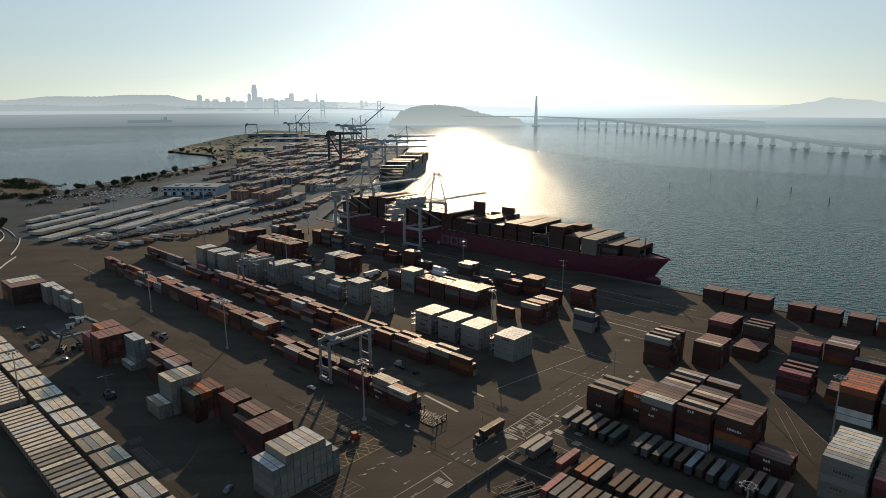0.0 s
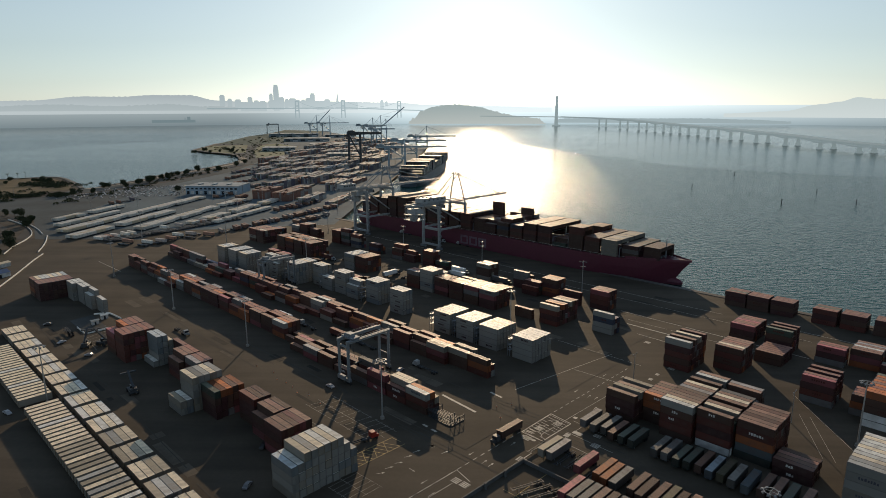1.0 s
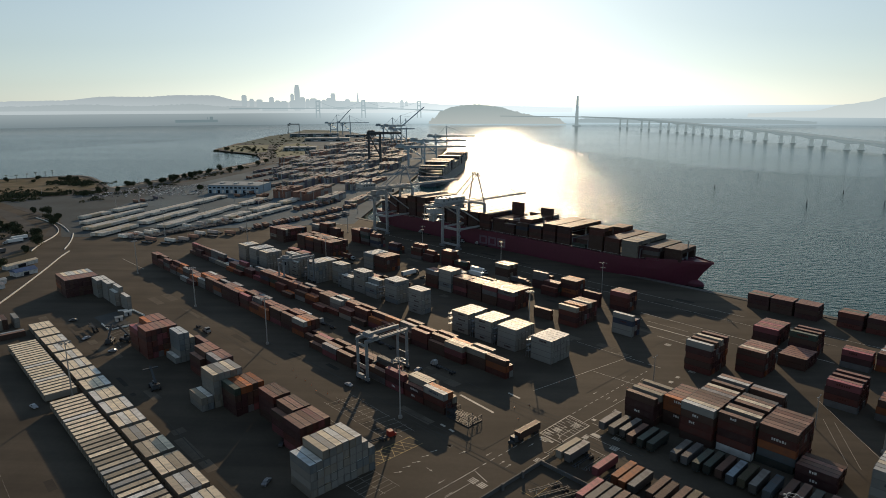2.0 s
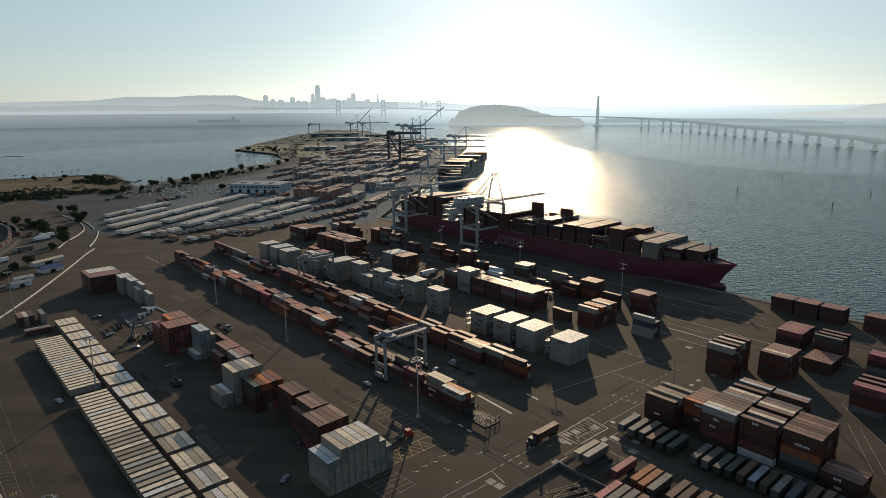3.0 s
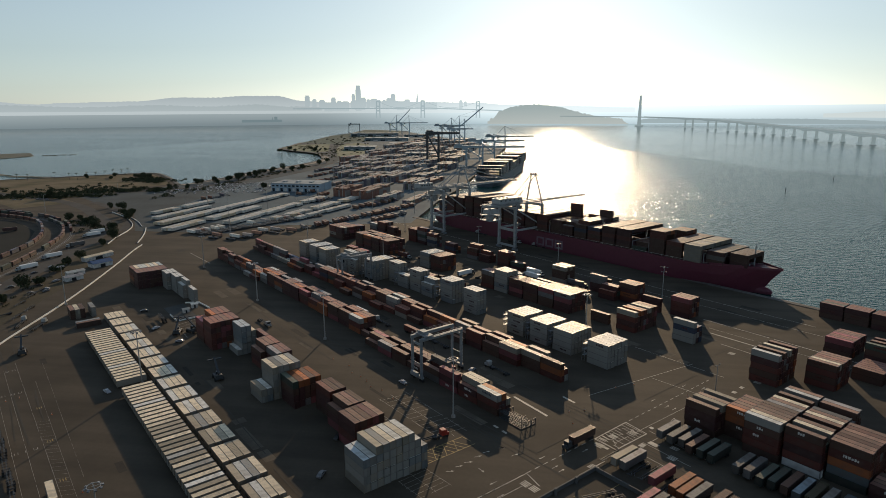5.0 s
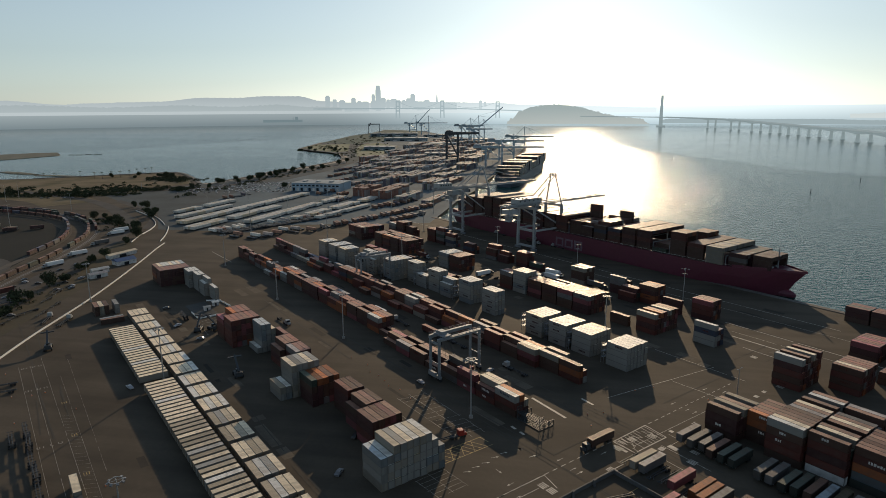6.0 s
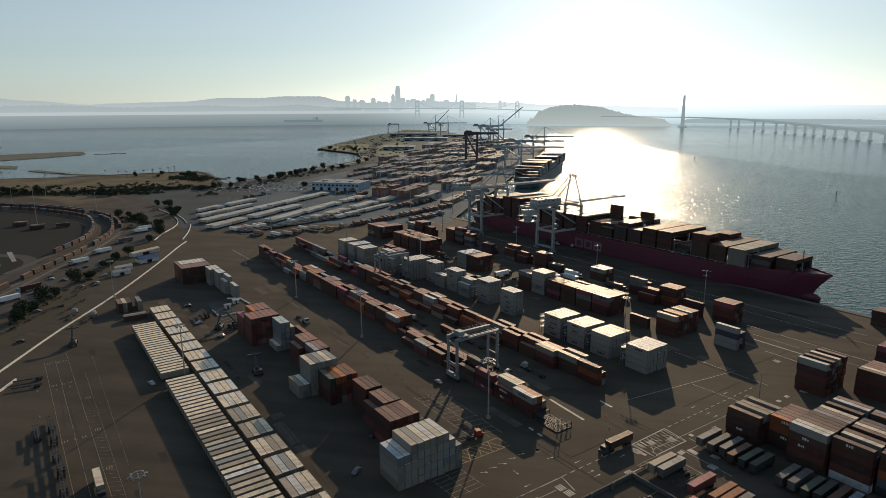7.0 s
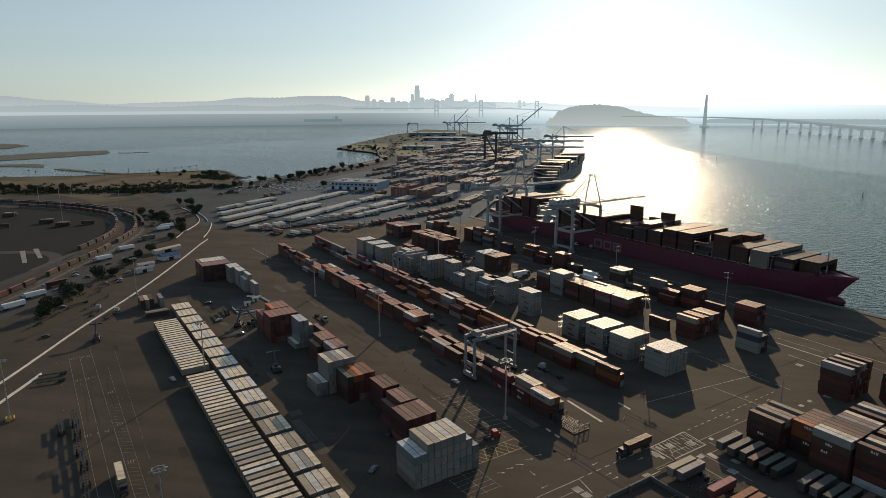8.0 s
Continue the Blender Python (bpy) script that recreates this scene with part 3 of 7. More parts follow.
# the block beyond the cross road
CROSS_ROAD_STACKS_A = [(-115, 207.5, [4, 3, 4, 4, 3, 4], ["brown", "maroon", "tan", "brown", "maroon", "tan"]), (-102.5, 214, [4, 4, 4, 4, 4, 4], ["orange", "red", "brown", "red", "brown", "maroon"]), 
    (-93, 208.5, [5] * 9 + [4, 5, 4, 5, 5], ["white", "tan", "brown", "brown", "red", "brown", "grey", "brown", "tan", "white", "brown", "tan", "white", "brown"]), 
    (-80, 210, [5, 4, 5, 5, 4, 5, 5, 5, 5, 4, 4, 5, 5], ["brown", "green", "tan", "brown", "red", "brown", "tan", "brown", "grey", "red", "grey", "brown", "grey"]), 
    (-67, 212, [5] * 7, ["brown", "brown", "red", "brown", "brown", "red", "brown"]), 
    (-120.5, 269.5, [5, 4, 5, 4, 5, 4, 5], ["white", "maroon", "brown", "maroon", "tan", "brown", "maroon"]), 
    (-103, 284.5, [4] * 6, ["brown", "tan", "brown", "red", "brown", "brown"])]
CROSS_ROAD_STACKS_B = [(-92, 306, [2, 2, 2, 2, 2, 2], DARKS), (-54, 210, [2, 2, 2, 2], ["maroon", "brown", "maroon", "brown"]), (-112.5, 329, [3] * 7, ["magenta", "maroon", "red", "magenta", "maroon", "brown", "red"]), (-94, 325.5, [4, 3, 4, 3, 4], ["green", "maroon", "brown", "maroon", "maroon"]), 
    (-64, 275.5, [4, 4, 3, 4, 3, 4], ["magenta", "maroon", "red", "maroon", "red", "maroon"]), (-71, 325, [3, 3, 3], REDS), 
    (-58, 331, [3, 3, 3, 3, 3, 3], ["brown", "brown", "white", "brown", "grey", "brown"]), (-46, 276, [3, 3, 3, 3], REDS), 
    (-40.5, 268.5, [5] * 9, ["orange", "orange", "red", "orange", "brown", "orange", "brown", "orange", "green"]), (-26.5, 268, [4] * 8, REDS), 
    (-33, 207.5, [5] * 10, ["white", "white", "tan", "white", "white", "tan", "white", "white", "tan", "white"]), (-19.5, 209, [4] * 8, REDS), 
    (-33, 335, [3, 3, 2], REDS)]
CROSS_ROAD_STACKS_C = [(-45, 326, [2, 2], DARKS)]
for u, v, shape, cols in CROSS_ROAD_STACKS_A + CROSS_ROAD_STACKS_B + CROSS_ROAD_STACKS_C:
    stack(u, v, shape, cols, hid=True, mark=0.35)
for u in (-137, -124, -110.5, -88.5, -74.5, -59, -45, -30, -16):
    stack(u, 386, [3, 3, 3, 3], DARKS + ["maroon"] * 3, hid=True, mark=0.5)
# the near block with the tall white stack
NB = 89.0
NEAR_STACKS_A = [(-166.5, [4, 4, 5, 5, 5, 5, 5, 5, 4, 3], ["ice", "white", "tan", "white", "tan", "white", "tan", "white", "white", "ice"]), 
    (-189, [0, 0, 0, 0, 4, 4, 4, 4, 4, 0], ["maroon", "red", "maroon", "brown", "maroon", "brown", "red", "magenta", "brown", "red"]), 
    (-202.5, [0, 0, 0, 0, 0, 3, 4, 4, 4, 0], REDS), (-217, [0, 0, 0, 0, 0, 0, 4, 4, 4, 0], REDS), 
    (-233.6, [0, 0, 0, 4, 4, 4, 4, 4, 0, 0], ["red", "red", "red", "green", "orange", "orange", "brown", "orange", "orange", "brown"])]
NEAR_STACKS_B = [(-266.5, [0, 0, 0, 0, 0, 0, 4, 4, 4, 0], REDS), (-279.5, [0, 0, 0, 0, 0, 3, 4, 4, 4, 0], REDS), 
    (-292, [0, 0, 0, 0, 0, 0, 0, 0, 4, 3], REDS), (-303, [0, 0, 0, 0, 1, 5, 5, 4], PALES), (-318, [0, 5, 5, 5, 5, 5, 5, 0], REDS)]
NEAR_STACKS_C = [(-331, [0, 4, 4, 5, 5, 5, 5, 0], REDS), (-460, [4] * 8, ["maroon", "maroon", "brown"]), 
    (-473, [4, 4, 4, 4, 4, 4, 4, 4], ["brown", "tan", "white", "white", "tan", "white", "tan", "ice"]), (-446, [0, 0, 0, 0, 0, 0, 4, 4, 4], WHITES), 
    (-433, [0, 0, 0, 0, 0, 0, 0, 4, 4], WHITES), (-419, [0, 0, 0, 0, 0, 0, 0, 3, 4], WHITES)]
NEAR_STACKS_D = [(-405, [0, 0, 0, 0, 0, 0, 0, 0, 3], WHITES)]
for u, shape, cols in NEAR_STACKS_A + NEAR_STACKS_B + NEAR_STACKS_C + NEAR_STACKS_D:
    stack(u, NB, shape, cols, hid=True)
stack(-246.2, 93.4, [5, 5, 5, 5, 5], ["white", "tan", "white", "tan"])
stack(-246.8, 88.2, [2, 2], PALES)


# ---- containers on chassis, side by side, ends on to the lane ----
def chassis():
    ob = root("trailer_chassis", at_grid(0, 0), "low steel chassis trailer under a parked container", "trailer", "parked chassis")
    bm = bmesh.new()
    for y in (0.7, 1.6):
        beam(bm, (0.1, y, 1.0), (12.0, y, 1.0), 0.16, 0.3)
    for x in (0.3, 4, 8, 11.8):
        beam(bm, (x, 0.2, 1.08), (x, 2.24, 1.08), 0.14, 0.18)
    part("frame", bm, STEEL_DARK, ob)
    for x in (9.4, 10.7):
        for y in (0.3, 2.14):
            bm = bmesh.new()
            tube(bm, (x, y - 0.28, 0.52), (x, y + 0.28, 0.52), 0.52, sides=10)
            part("wheel", bm, RUBBER, ob)
    for y in (0.6, 1.84):
        bm = bmesh.new()
        beam(bm, (2.6, y, 0.0), (2.6, y, 0.95), 0.14)
        part("landing_leg", bm, STEEL_GREY, ob)
    return ob


first_chassis = chassis()
first_chassis.matrix_world = at_grid(-117.5, 162.0, 0, 90)


def parked(u, v, key, size="forty", bare=False):
    """A container on its chassis, lying across the grid from v to v + 12.19, its low side at u."""
    m = at_grid(u + CW, v, 0, 90)
    copy_thing(first_chassis, m)
    if not bare:
        container(u + CW, v, 1.18, key, size, 90, "parked on a chassis in a row", "containers on chassis")


for k in range(23):
    parked(-364 + k * 3.42, 43.7, rng.choice(TANS))
for k in range(46):
    parked(-278 + k * 3.42, 43.9, rng.choice(TANS))
# bays of four, one high
for k in range(18):
    u = -396.5 + k * 14.5
    if u < -120:
        stack(u, 58.4, [1] * 4, TANS + ["white"] * 2)
# parked rows at the cross road
FRONT_ROW = [(-114, "tan"), (-110.8, "grey"), (-107.5, None), (-103.8, None), (-99.4, "magenta"), (-95.6, None), (-92.5, "orange"), (-89.4, "orange"), (-86.2, "slate"), (-80.4, "umber"), (-77.2, "umber"),
    (-73.2, "umber"), (-70.1, "olive"), (-66.9, "umber"), (-63.6, "brown"), (-60.2, "slate"), (-57.1, "orange"), (-53.8, "umber")]
for k, (u, key) in enumerate(FRONT_ROW):
    parked(u - 1.22, 162.6 + 0.6 * math.sin(k * 2.3), key or "tan", bare=key is None)
for k, key in enumerate(("magenta", "slate", "slate", "umber", "umber", "slate", "red", "umber", "slate", "umber", "orange", "slate")):
    parked(-95.9 + k * 3.15, 146.8, key)
jitter = random.Random(19)
for u, key in ((-116.2, "grey"), (-111.6, "slate"), (-107.6, "slate"), (-103.6, "umber"), (-99.6, "deep"), (-95.8, "deep"), (-87, "slate"), (-83.5, "grey"), (-79, "deep"), (-75.7, "deep"), (-72, "umber"), (-68.5, "steel"),
               (-64.6, "olive"), (-61.3, "slate"), (-57, "steel"), (-52.8, "umber"), (-49.2, "umber"), (-45.2, "deep"), (-41, "umber")):
    parked(u + jitter.uniform(-0.3, 0.3), 190.4 + jitter.uniform(-1.2, 0.9), key, "forty")


def place_container(m, key, where, group, mark):
    shell, roof, doors = MESHES["forty", key]
    ob = new("shipping_container", shell)
    ob.matrix_world = m
    for name, me in [("roof", roof)] + [("door", d) for d in doors]:
        c = new(name, me)
        c.parent = ob
    if mark is not None:
        c = new("marking", marking_mesh(mark))
        c.parent = ob
    return tagged(ob, f"{PAINTS[key][1]} corrugated steel container, {where}", "container", group)


def joined_boxes(name, items, mats, label, category):
    """Many block-like things in one mesh. items: pose, size, paint index, and the height from which a second paint starts."""
    co, faces, idx = [], [], []
    cube = np.array([(0, 0, 0), (1, 0, 0), (1, 1, 0), (0, 1, 0), (0, 0, 1), (1, 0, 1), (1, 1, 1), (0, 1, 1)], float)
    quads = np.array([(3, 2, 1, 0), (4, 5, 6, 7), (0, 1, 5, 4), (1, 2, 6, 5), (2, 3, 7, 6), (3, 0, 4, 7)])
    base = 0
    for m, (x0, y0, z0, x1, y1, z1), k in items:
        a = np.array(m)
        pts = cube * (x1 - x0, y1 - y0, z1 - z0) + (x0, y0, z0)
        co.append(pts @ a[:3, :3].T + a[:3, 3])
        faces.append(quads + base)
        idx.append(np.full(6, k))
        base += 8
    me = bpy.data.meshes.new(name)
    me.from_pydata(np.concatenate(co).tolist(), [], np.concatenate(faces).tolist())
    for mt in mats:
        me.materials.append(mt)
    me.polygons.foreach_set("material_index", np.concatenate(idx).astype(np.int32))
    me.update()
    return tagged(new(name, me), label, category, kind="stuff")


PAINT_KEYS = list(PAINTS)


def container_blocks(m, key, full=True):
    """The body, posts, rails and roof of one container, as blocks."""
    i = PAINT_KEYS.index(key)
    # far bodies (not full) take the lighter roof paint in place of haze
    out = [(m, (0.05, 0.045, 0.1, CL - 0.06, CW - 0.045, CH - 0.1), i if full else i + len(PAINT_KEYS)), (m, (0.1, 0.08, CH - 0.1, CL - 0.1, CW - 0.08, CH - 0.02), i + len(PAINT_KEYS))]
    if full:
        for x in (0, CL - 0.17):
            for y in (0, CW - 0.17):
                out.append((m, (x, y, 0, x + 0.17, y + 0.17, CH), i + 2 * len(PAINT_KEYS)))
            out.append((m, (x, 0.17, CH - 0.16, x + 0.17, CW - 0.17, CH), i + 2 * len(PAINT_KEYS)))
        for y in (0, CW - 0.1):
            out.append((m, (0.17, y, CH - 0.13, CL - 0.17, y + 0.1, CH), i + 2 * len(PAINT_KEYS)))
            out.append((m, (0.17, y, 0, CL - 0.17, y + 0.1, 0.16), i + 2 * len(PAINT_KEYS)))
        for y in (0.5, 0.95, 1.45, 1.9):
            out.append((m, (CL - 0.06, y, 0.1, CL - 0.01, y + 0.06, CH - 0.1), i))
    return out


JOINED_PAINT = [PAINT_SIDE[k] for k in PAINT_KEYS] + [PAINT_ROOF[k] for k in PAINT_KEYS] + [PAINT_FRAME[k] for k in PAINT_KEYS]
SPECS.sort(key=lambda c: c[-1])
for m, key, where, group, mark, _ in SPECS[:330]:
    place_container(m, key, where, group, mark)
rest = []
for m, key in INSIDE:
    rest += container_blocks(m, key)
for m, key, where, group, mark, _ in SPECS[330:]:
    rest += container_blocks(m, key)
    if mark is not None:
        r = random.Random(mark)
        x = 3.0 + mark * 0.3
        for k in range(4 + mark % 3):
            rest.append((m, (x, -0.01, 1.2, x + 0.6, 0.05, 2.0), 2 * len(PAINT_KEYS) + mark % 2))
            x += 0.85
joined_boxes("yard_containers", rest, JOINED_PAINT + [LOGO_PALE, LOGO_DARK], "stacks of red, brown and white containers across the yard", "containers")

# ---- high masts with rings of lamps ----
def mast():
    ob = root("light_mast", Matrix(), "tall tapered galvanised light mast with a ring of floodlights", "light mast", "terminal light masts")
    bm = bmesh.new()
    tube(bm, (0, 0, 0.5), (0, 0, 25.1), 0.36, 0.17, 10)
    part("pole", bm, GALV, ob)
    bm = bmesh.new()
    tube(bm, (0, 0, 0), (0, 0, 1.0), 0.9, 0.8, 12)
    part("footing", bm, CONCRETE, ob, "concrete footing")
    bm = bmesh.new()
    rows = []
    for k in range(16):
        a = k * math.pi / 8
        rows.append([bm.verts.new((r * math.cos(a), r * math.sin(a), z)) for r, z in ((1.62, 24.75), (1.78, 24.75), (1.78, 24.9), (1.62, 24.9))])
    for k in range(16):
        a, b = rows[k], rows[(k + 1) % 16]
        for j in range(4):
            bm.faces.new((a[j], a[(j + 1) % 4], b[(j + 1) % 4], b[j]))
    part("ring", bm, GALV, ob)
    for k in range(4):
        a = k * math.pi / 2
        bm = bmesh.new()
        beam(bm, (0, 0, 24.8), (1.66 * math.cos(a), 1.66 * math.sin(a), 24.8), 0.09)
        part("spoke", bm, GALV, ob)
    for k in range(8):
        a = k * math.pi / 4
        bm = bmesh.new()
        beam(bm, (1.7 * math.cos(a), 1.7 * math.sin(a), 24.75), (2.35 * math.cos(a), 2.35 * math.sin(a), 24.5), 0.55, 0.35, 0.7)
        part("floodlight", bm, LAMP_GLASS, ob)
    return ob


first_mast = mast()
first_mast.matrix_world = at_grid(-175.8, 142.9)
for u, v in ((-372.5, 142), (-284.5, 143.5), (-286.6, 53.8), (-282.9, -21.2), (-198, 250.7), (-392, 250), (-37.5, 250), (-40, 158), (-169, 17.5),
             (-480, 143), (-441, 45), (-520, 250), (-610, 210), (-680, 330), (-800, 250)):
    copy_thing(first_mast, at_grid(u, v))



# shorter poles with crossed arms of floodlights along the quay
def quay_pole():
    ob = root("floodlight_pole", Matrix(), "slim galvanised pole with crossed arms of floodlights on the quay", "light pole", "quay floodlight poles")
    bm = bmesh.new()
    tube(bm, (0, 0, 0.4), (0, 0, 21.8), 0.3, 0.16, 8)
    part("pole", bm, GALV, ob)
    bm = bmesh.new()
    tube(bm, (0, 0, 0), (0, 0, 0.8), 0.7, 0.6, 10)
    part("footing", bm, CONCRETE, ob, "concrete footing")
    for z, reach in ((21.3, 2.1), (18.2, 1.5)):
        for a in (0.4, 0.4 + math.pi / 2):
            dx, dy = math.cos(a) * reach, math.sin(a) * reach
            bm = bmesh.new()
            beam(bm, (-dx, -dy, z), (dx, dy, z), 0.12)
            part("arm", bm, GALV, ob)
            for e in (-1, 1):
                bm = bmesh.new()
                beam(bm, (e * dx * 0.85, e * dy * 0.85, z + 0.1), (e * dx * 1.15, e * dy * 1.15, z - 0.25), 0.5, 0.3, 0.6)
                part("floodlight", bm, LAMP_GLASS, ob)
    return ob


first_quay_pole = quay_pole()
first_quay_pole.matrix_world = at_grid(-212.9, 344.2)
for u, v in ((-390, 345), (-301, 345), (-30, 347), (-500, 345)):
    copy_thing(first_quay_pole, at_grid(u, v))
# yellow blocks round the foot of one mast
GUARD_YELLOW = material("yellow_concrete_guard", (0.5, 0.3, 0.05), 0.7, grime=0.4, scale=0.8)
for du, dv, turn in ((-1.6, -1.5, 0), (-1.6, 1.1, 0), (1.9, -1.0, 90), (-1.4, -1.0, 90)):
    bm = bmesh.new()
    box(bm, 0, 3.0 if turn == 0 else 2.0, 0, 0.5, 0, 1.1)
    bmesh.ops.bevel(bm, geom=bm.edges[:], offset=0.06, segments=1, affect='EDGES')
    thing("guard_block", bm, GUARD_YELLOW, at_grid(-282.9 + du, -21.2 + dv, 0, turn), "worn yellow concrete guard block round a mast's foot", "guard block", "guard blocks")

for u, v in ((-122, 243.5), (-60, 252)):
    ob = root("light_pole", at_grid(u, v), "plain galvanised light pole with two lamp arms", "light pole", "short light poles")
    bm = bmesh.new()
    tube(bm, (0, 0, 0), (0, 0, 13), 0.2, 0.12)
    part("pole", bm, GALV, ob)
    for s in (-1, 1):
        bm = bmesh.new()
        beam(bm, (0, 0, 12.8), (0, s * 1.4, 13.1), 0.1)
        box(bm, -0.2, 0.2, min(s * 1.2, s * 2.0), max(s * 1.2, s * 2.0), 13.0, 13.2)
        part("lamp", bm, LAMP_GLASS, ob)


# ---- rubber-tyred gantry cranes ----
GANTRY_GREY = material("pale_grey_crane_paint", (0.22, 0.24, 0.25), 0.5, grime=0.3, scale=0.3)


def gantry(m):
    ob = root("gantry_crane", m, "pale grey rubber-tyred gantry crane standing over stacked containers", "crane", "yard gantry cranes")
    span, base, top = 23.0, 6.6, 19.5
    for y in (0, span):
        bm = bmesh.new()
        beam(bm, (-base / 2 - 1.2, y, 1.9), (base / 2 + 1.2, y, 1.9), 1.1, 1.2)
        part("sill_beam", bm, GANTRY_GREY, ob)
        for x in (-base / 2, base / 2):
            bm = bmesh.new()
            beam(bm, (x, y, 2.4), (x, y, top - 0.6), 0.8, 1.05)
            part("leg", bm, GANTRY_GREY, ob)
            for dx in (-1.0, 1.0):
                bm = bmesh.new()
                tube(bm, (x + dx, y - 0.3, 0.75), (x + dx, y + 0.3, 0.75), 0.75, sides=12)
                part("wheel", bm, RUBBER, ob)
        bm = bmesh.new()
        beam(bm, (-base / 2, y, top - 2.2), (base / 2, y, top - 2.2), 0.7, 0.9)
        part("cross_tie", bm, GANTRY_GREY, ob)
        bm = bmesh.new()
        beam(bm, (-base / 2, y, 8.0), (base / 2, y, 8.0), 0.35, 0.4)
        part("cross_tie", bm, GANTRY_GREY, ob)
        bm = bmesh.new()
        for k in range(10):
            box(bm, base / 2 + 0.55, base / 2 + 0.95, y - 0.35, y + 0.35, 3 + k * 1.6, 3.06 + k * 1.6)
        for e in (-0.35, 0.35):
            beam(bm, (base / 2 + 0.75, y + e, 2.4), (base / 2 + 0.75, y + e, top), 0.07)
        part("ladder", bm, STEEL_GREY, ob)
    for x in (-base / 2, base / 2):
        bm = bmesh.new()
        beam(bm, (x, -0.8, top), (x, span + 0.8, top), 0.95, 1.4)
        part("girder", bm, GANTRY_GREY, ob)
        bm = bmesh.new()
        xx = x + math.copysign(0.9, x)
        for k in range(12):
            beam(bm, (xx, k * span / 11, top + 0.6), (xx, k * span / 11, top + 1.9), 0.07)
        beam(bm, (xx, 0, top + 1.9), (xx, span, top + 1.9), 0.07)
        beam(bm, (xx, 0, top + 1.3), (xx, span, top + 1.3), 0.05)
        box(bm, xx - 0.35, xx + 0.35, 0, span, top + 0.5, top + 0.58)
        part("walkway_rail", bm, STEEL_GREY, ob)
    bm = bmesh.new()
    box(bm, -base / 2 - 0.6, base / 2 + 0.6, 2.0, 6.4, top + 0.85, top + 1.4)
    box(bm, -1.8, 1.8, 2.6, 5.4, top + 1.4, top + 2.8)
    tube(bm, (-2.6, 2.6, top + 1.9), (-2.6, 5.4, top + 1.9), 0.55, sides=10)
    part("trolley", bm, STEEL_GREY, ob, "grey steel trolley with winch")
    bm = bmesh.new()
    box(bm, -1.1, 1.1, 1.2, 3.2, top - 3.6, top - 1.1)
    part("cabin", bm, GLASS_DARK, ob, "glazed operator cabin")
    bm = bmesh.new()
    box(bm, -0.4, 0.4, 6.0, 12.0, 7.0, 7.4)
    for y in (6.3, 11.7):
        beam(bm, (-1.3, y, 6.9), (1.3, y, 6.9), 0.3)
        beam(bm, (0, y * 0.35 + 2.5, top), (0, y, 7.4), 0.07)
    part("spreader", bm, STEEL_DARK, ob)
    bm = bmesh.new()
    box(bm, -2.4, 2.4, -1.9, -0.7, 2.2, 4.2)
    part("power_box", bm, GANTRY_GREY, ob)
    return ob


gantry(at_grid(-213.6, 152.6))
gantry(at_grid(-371, 201.0))


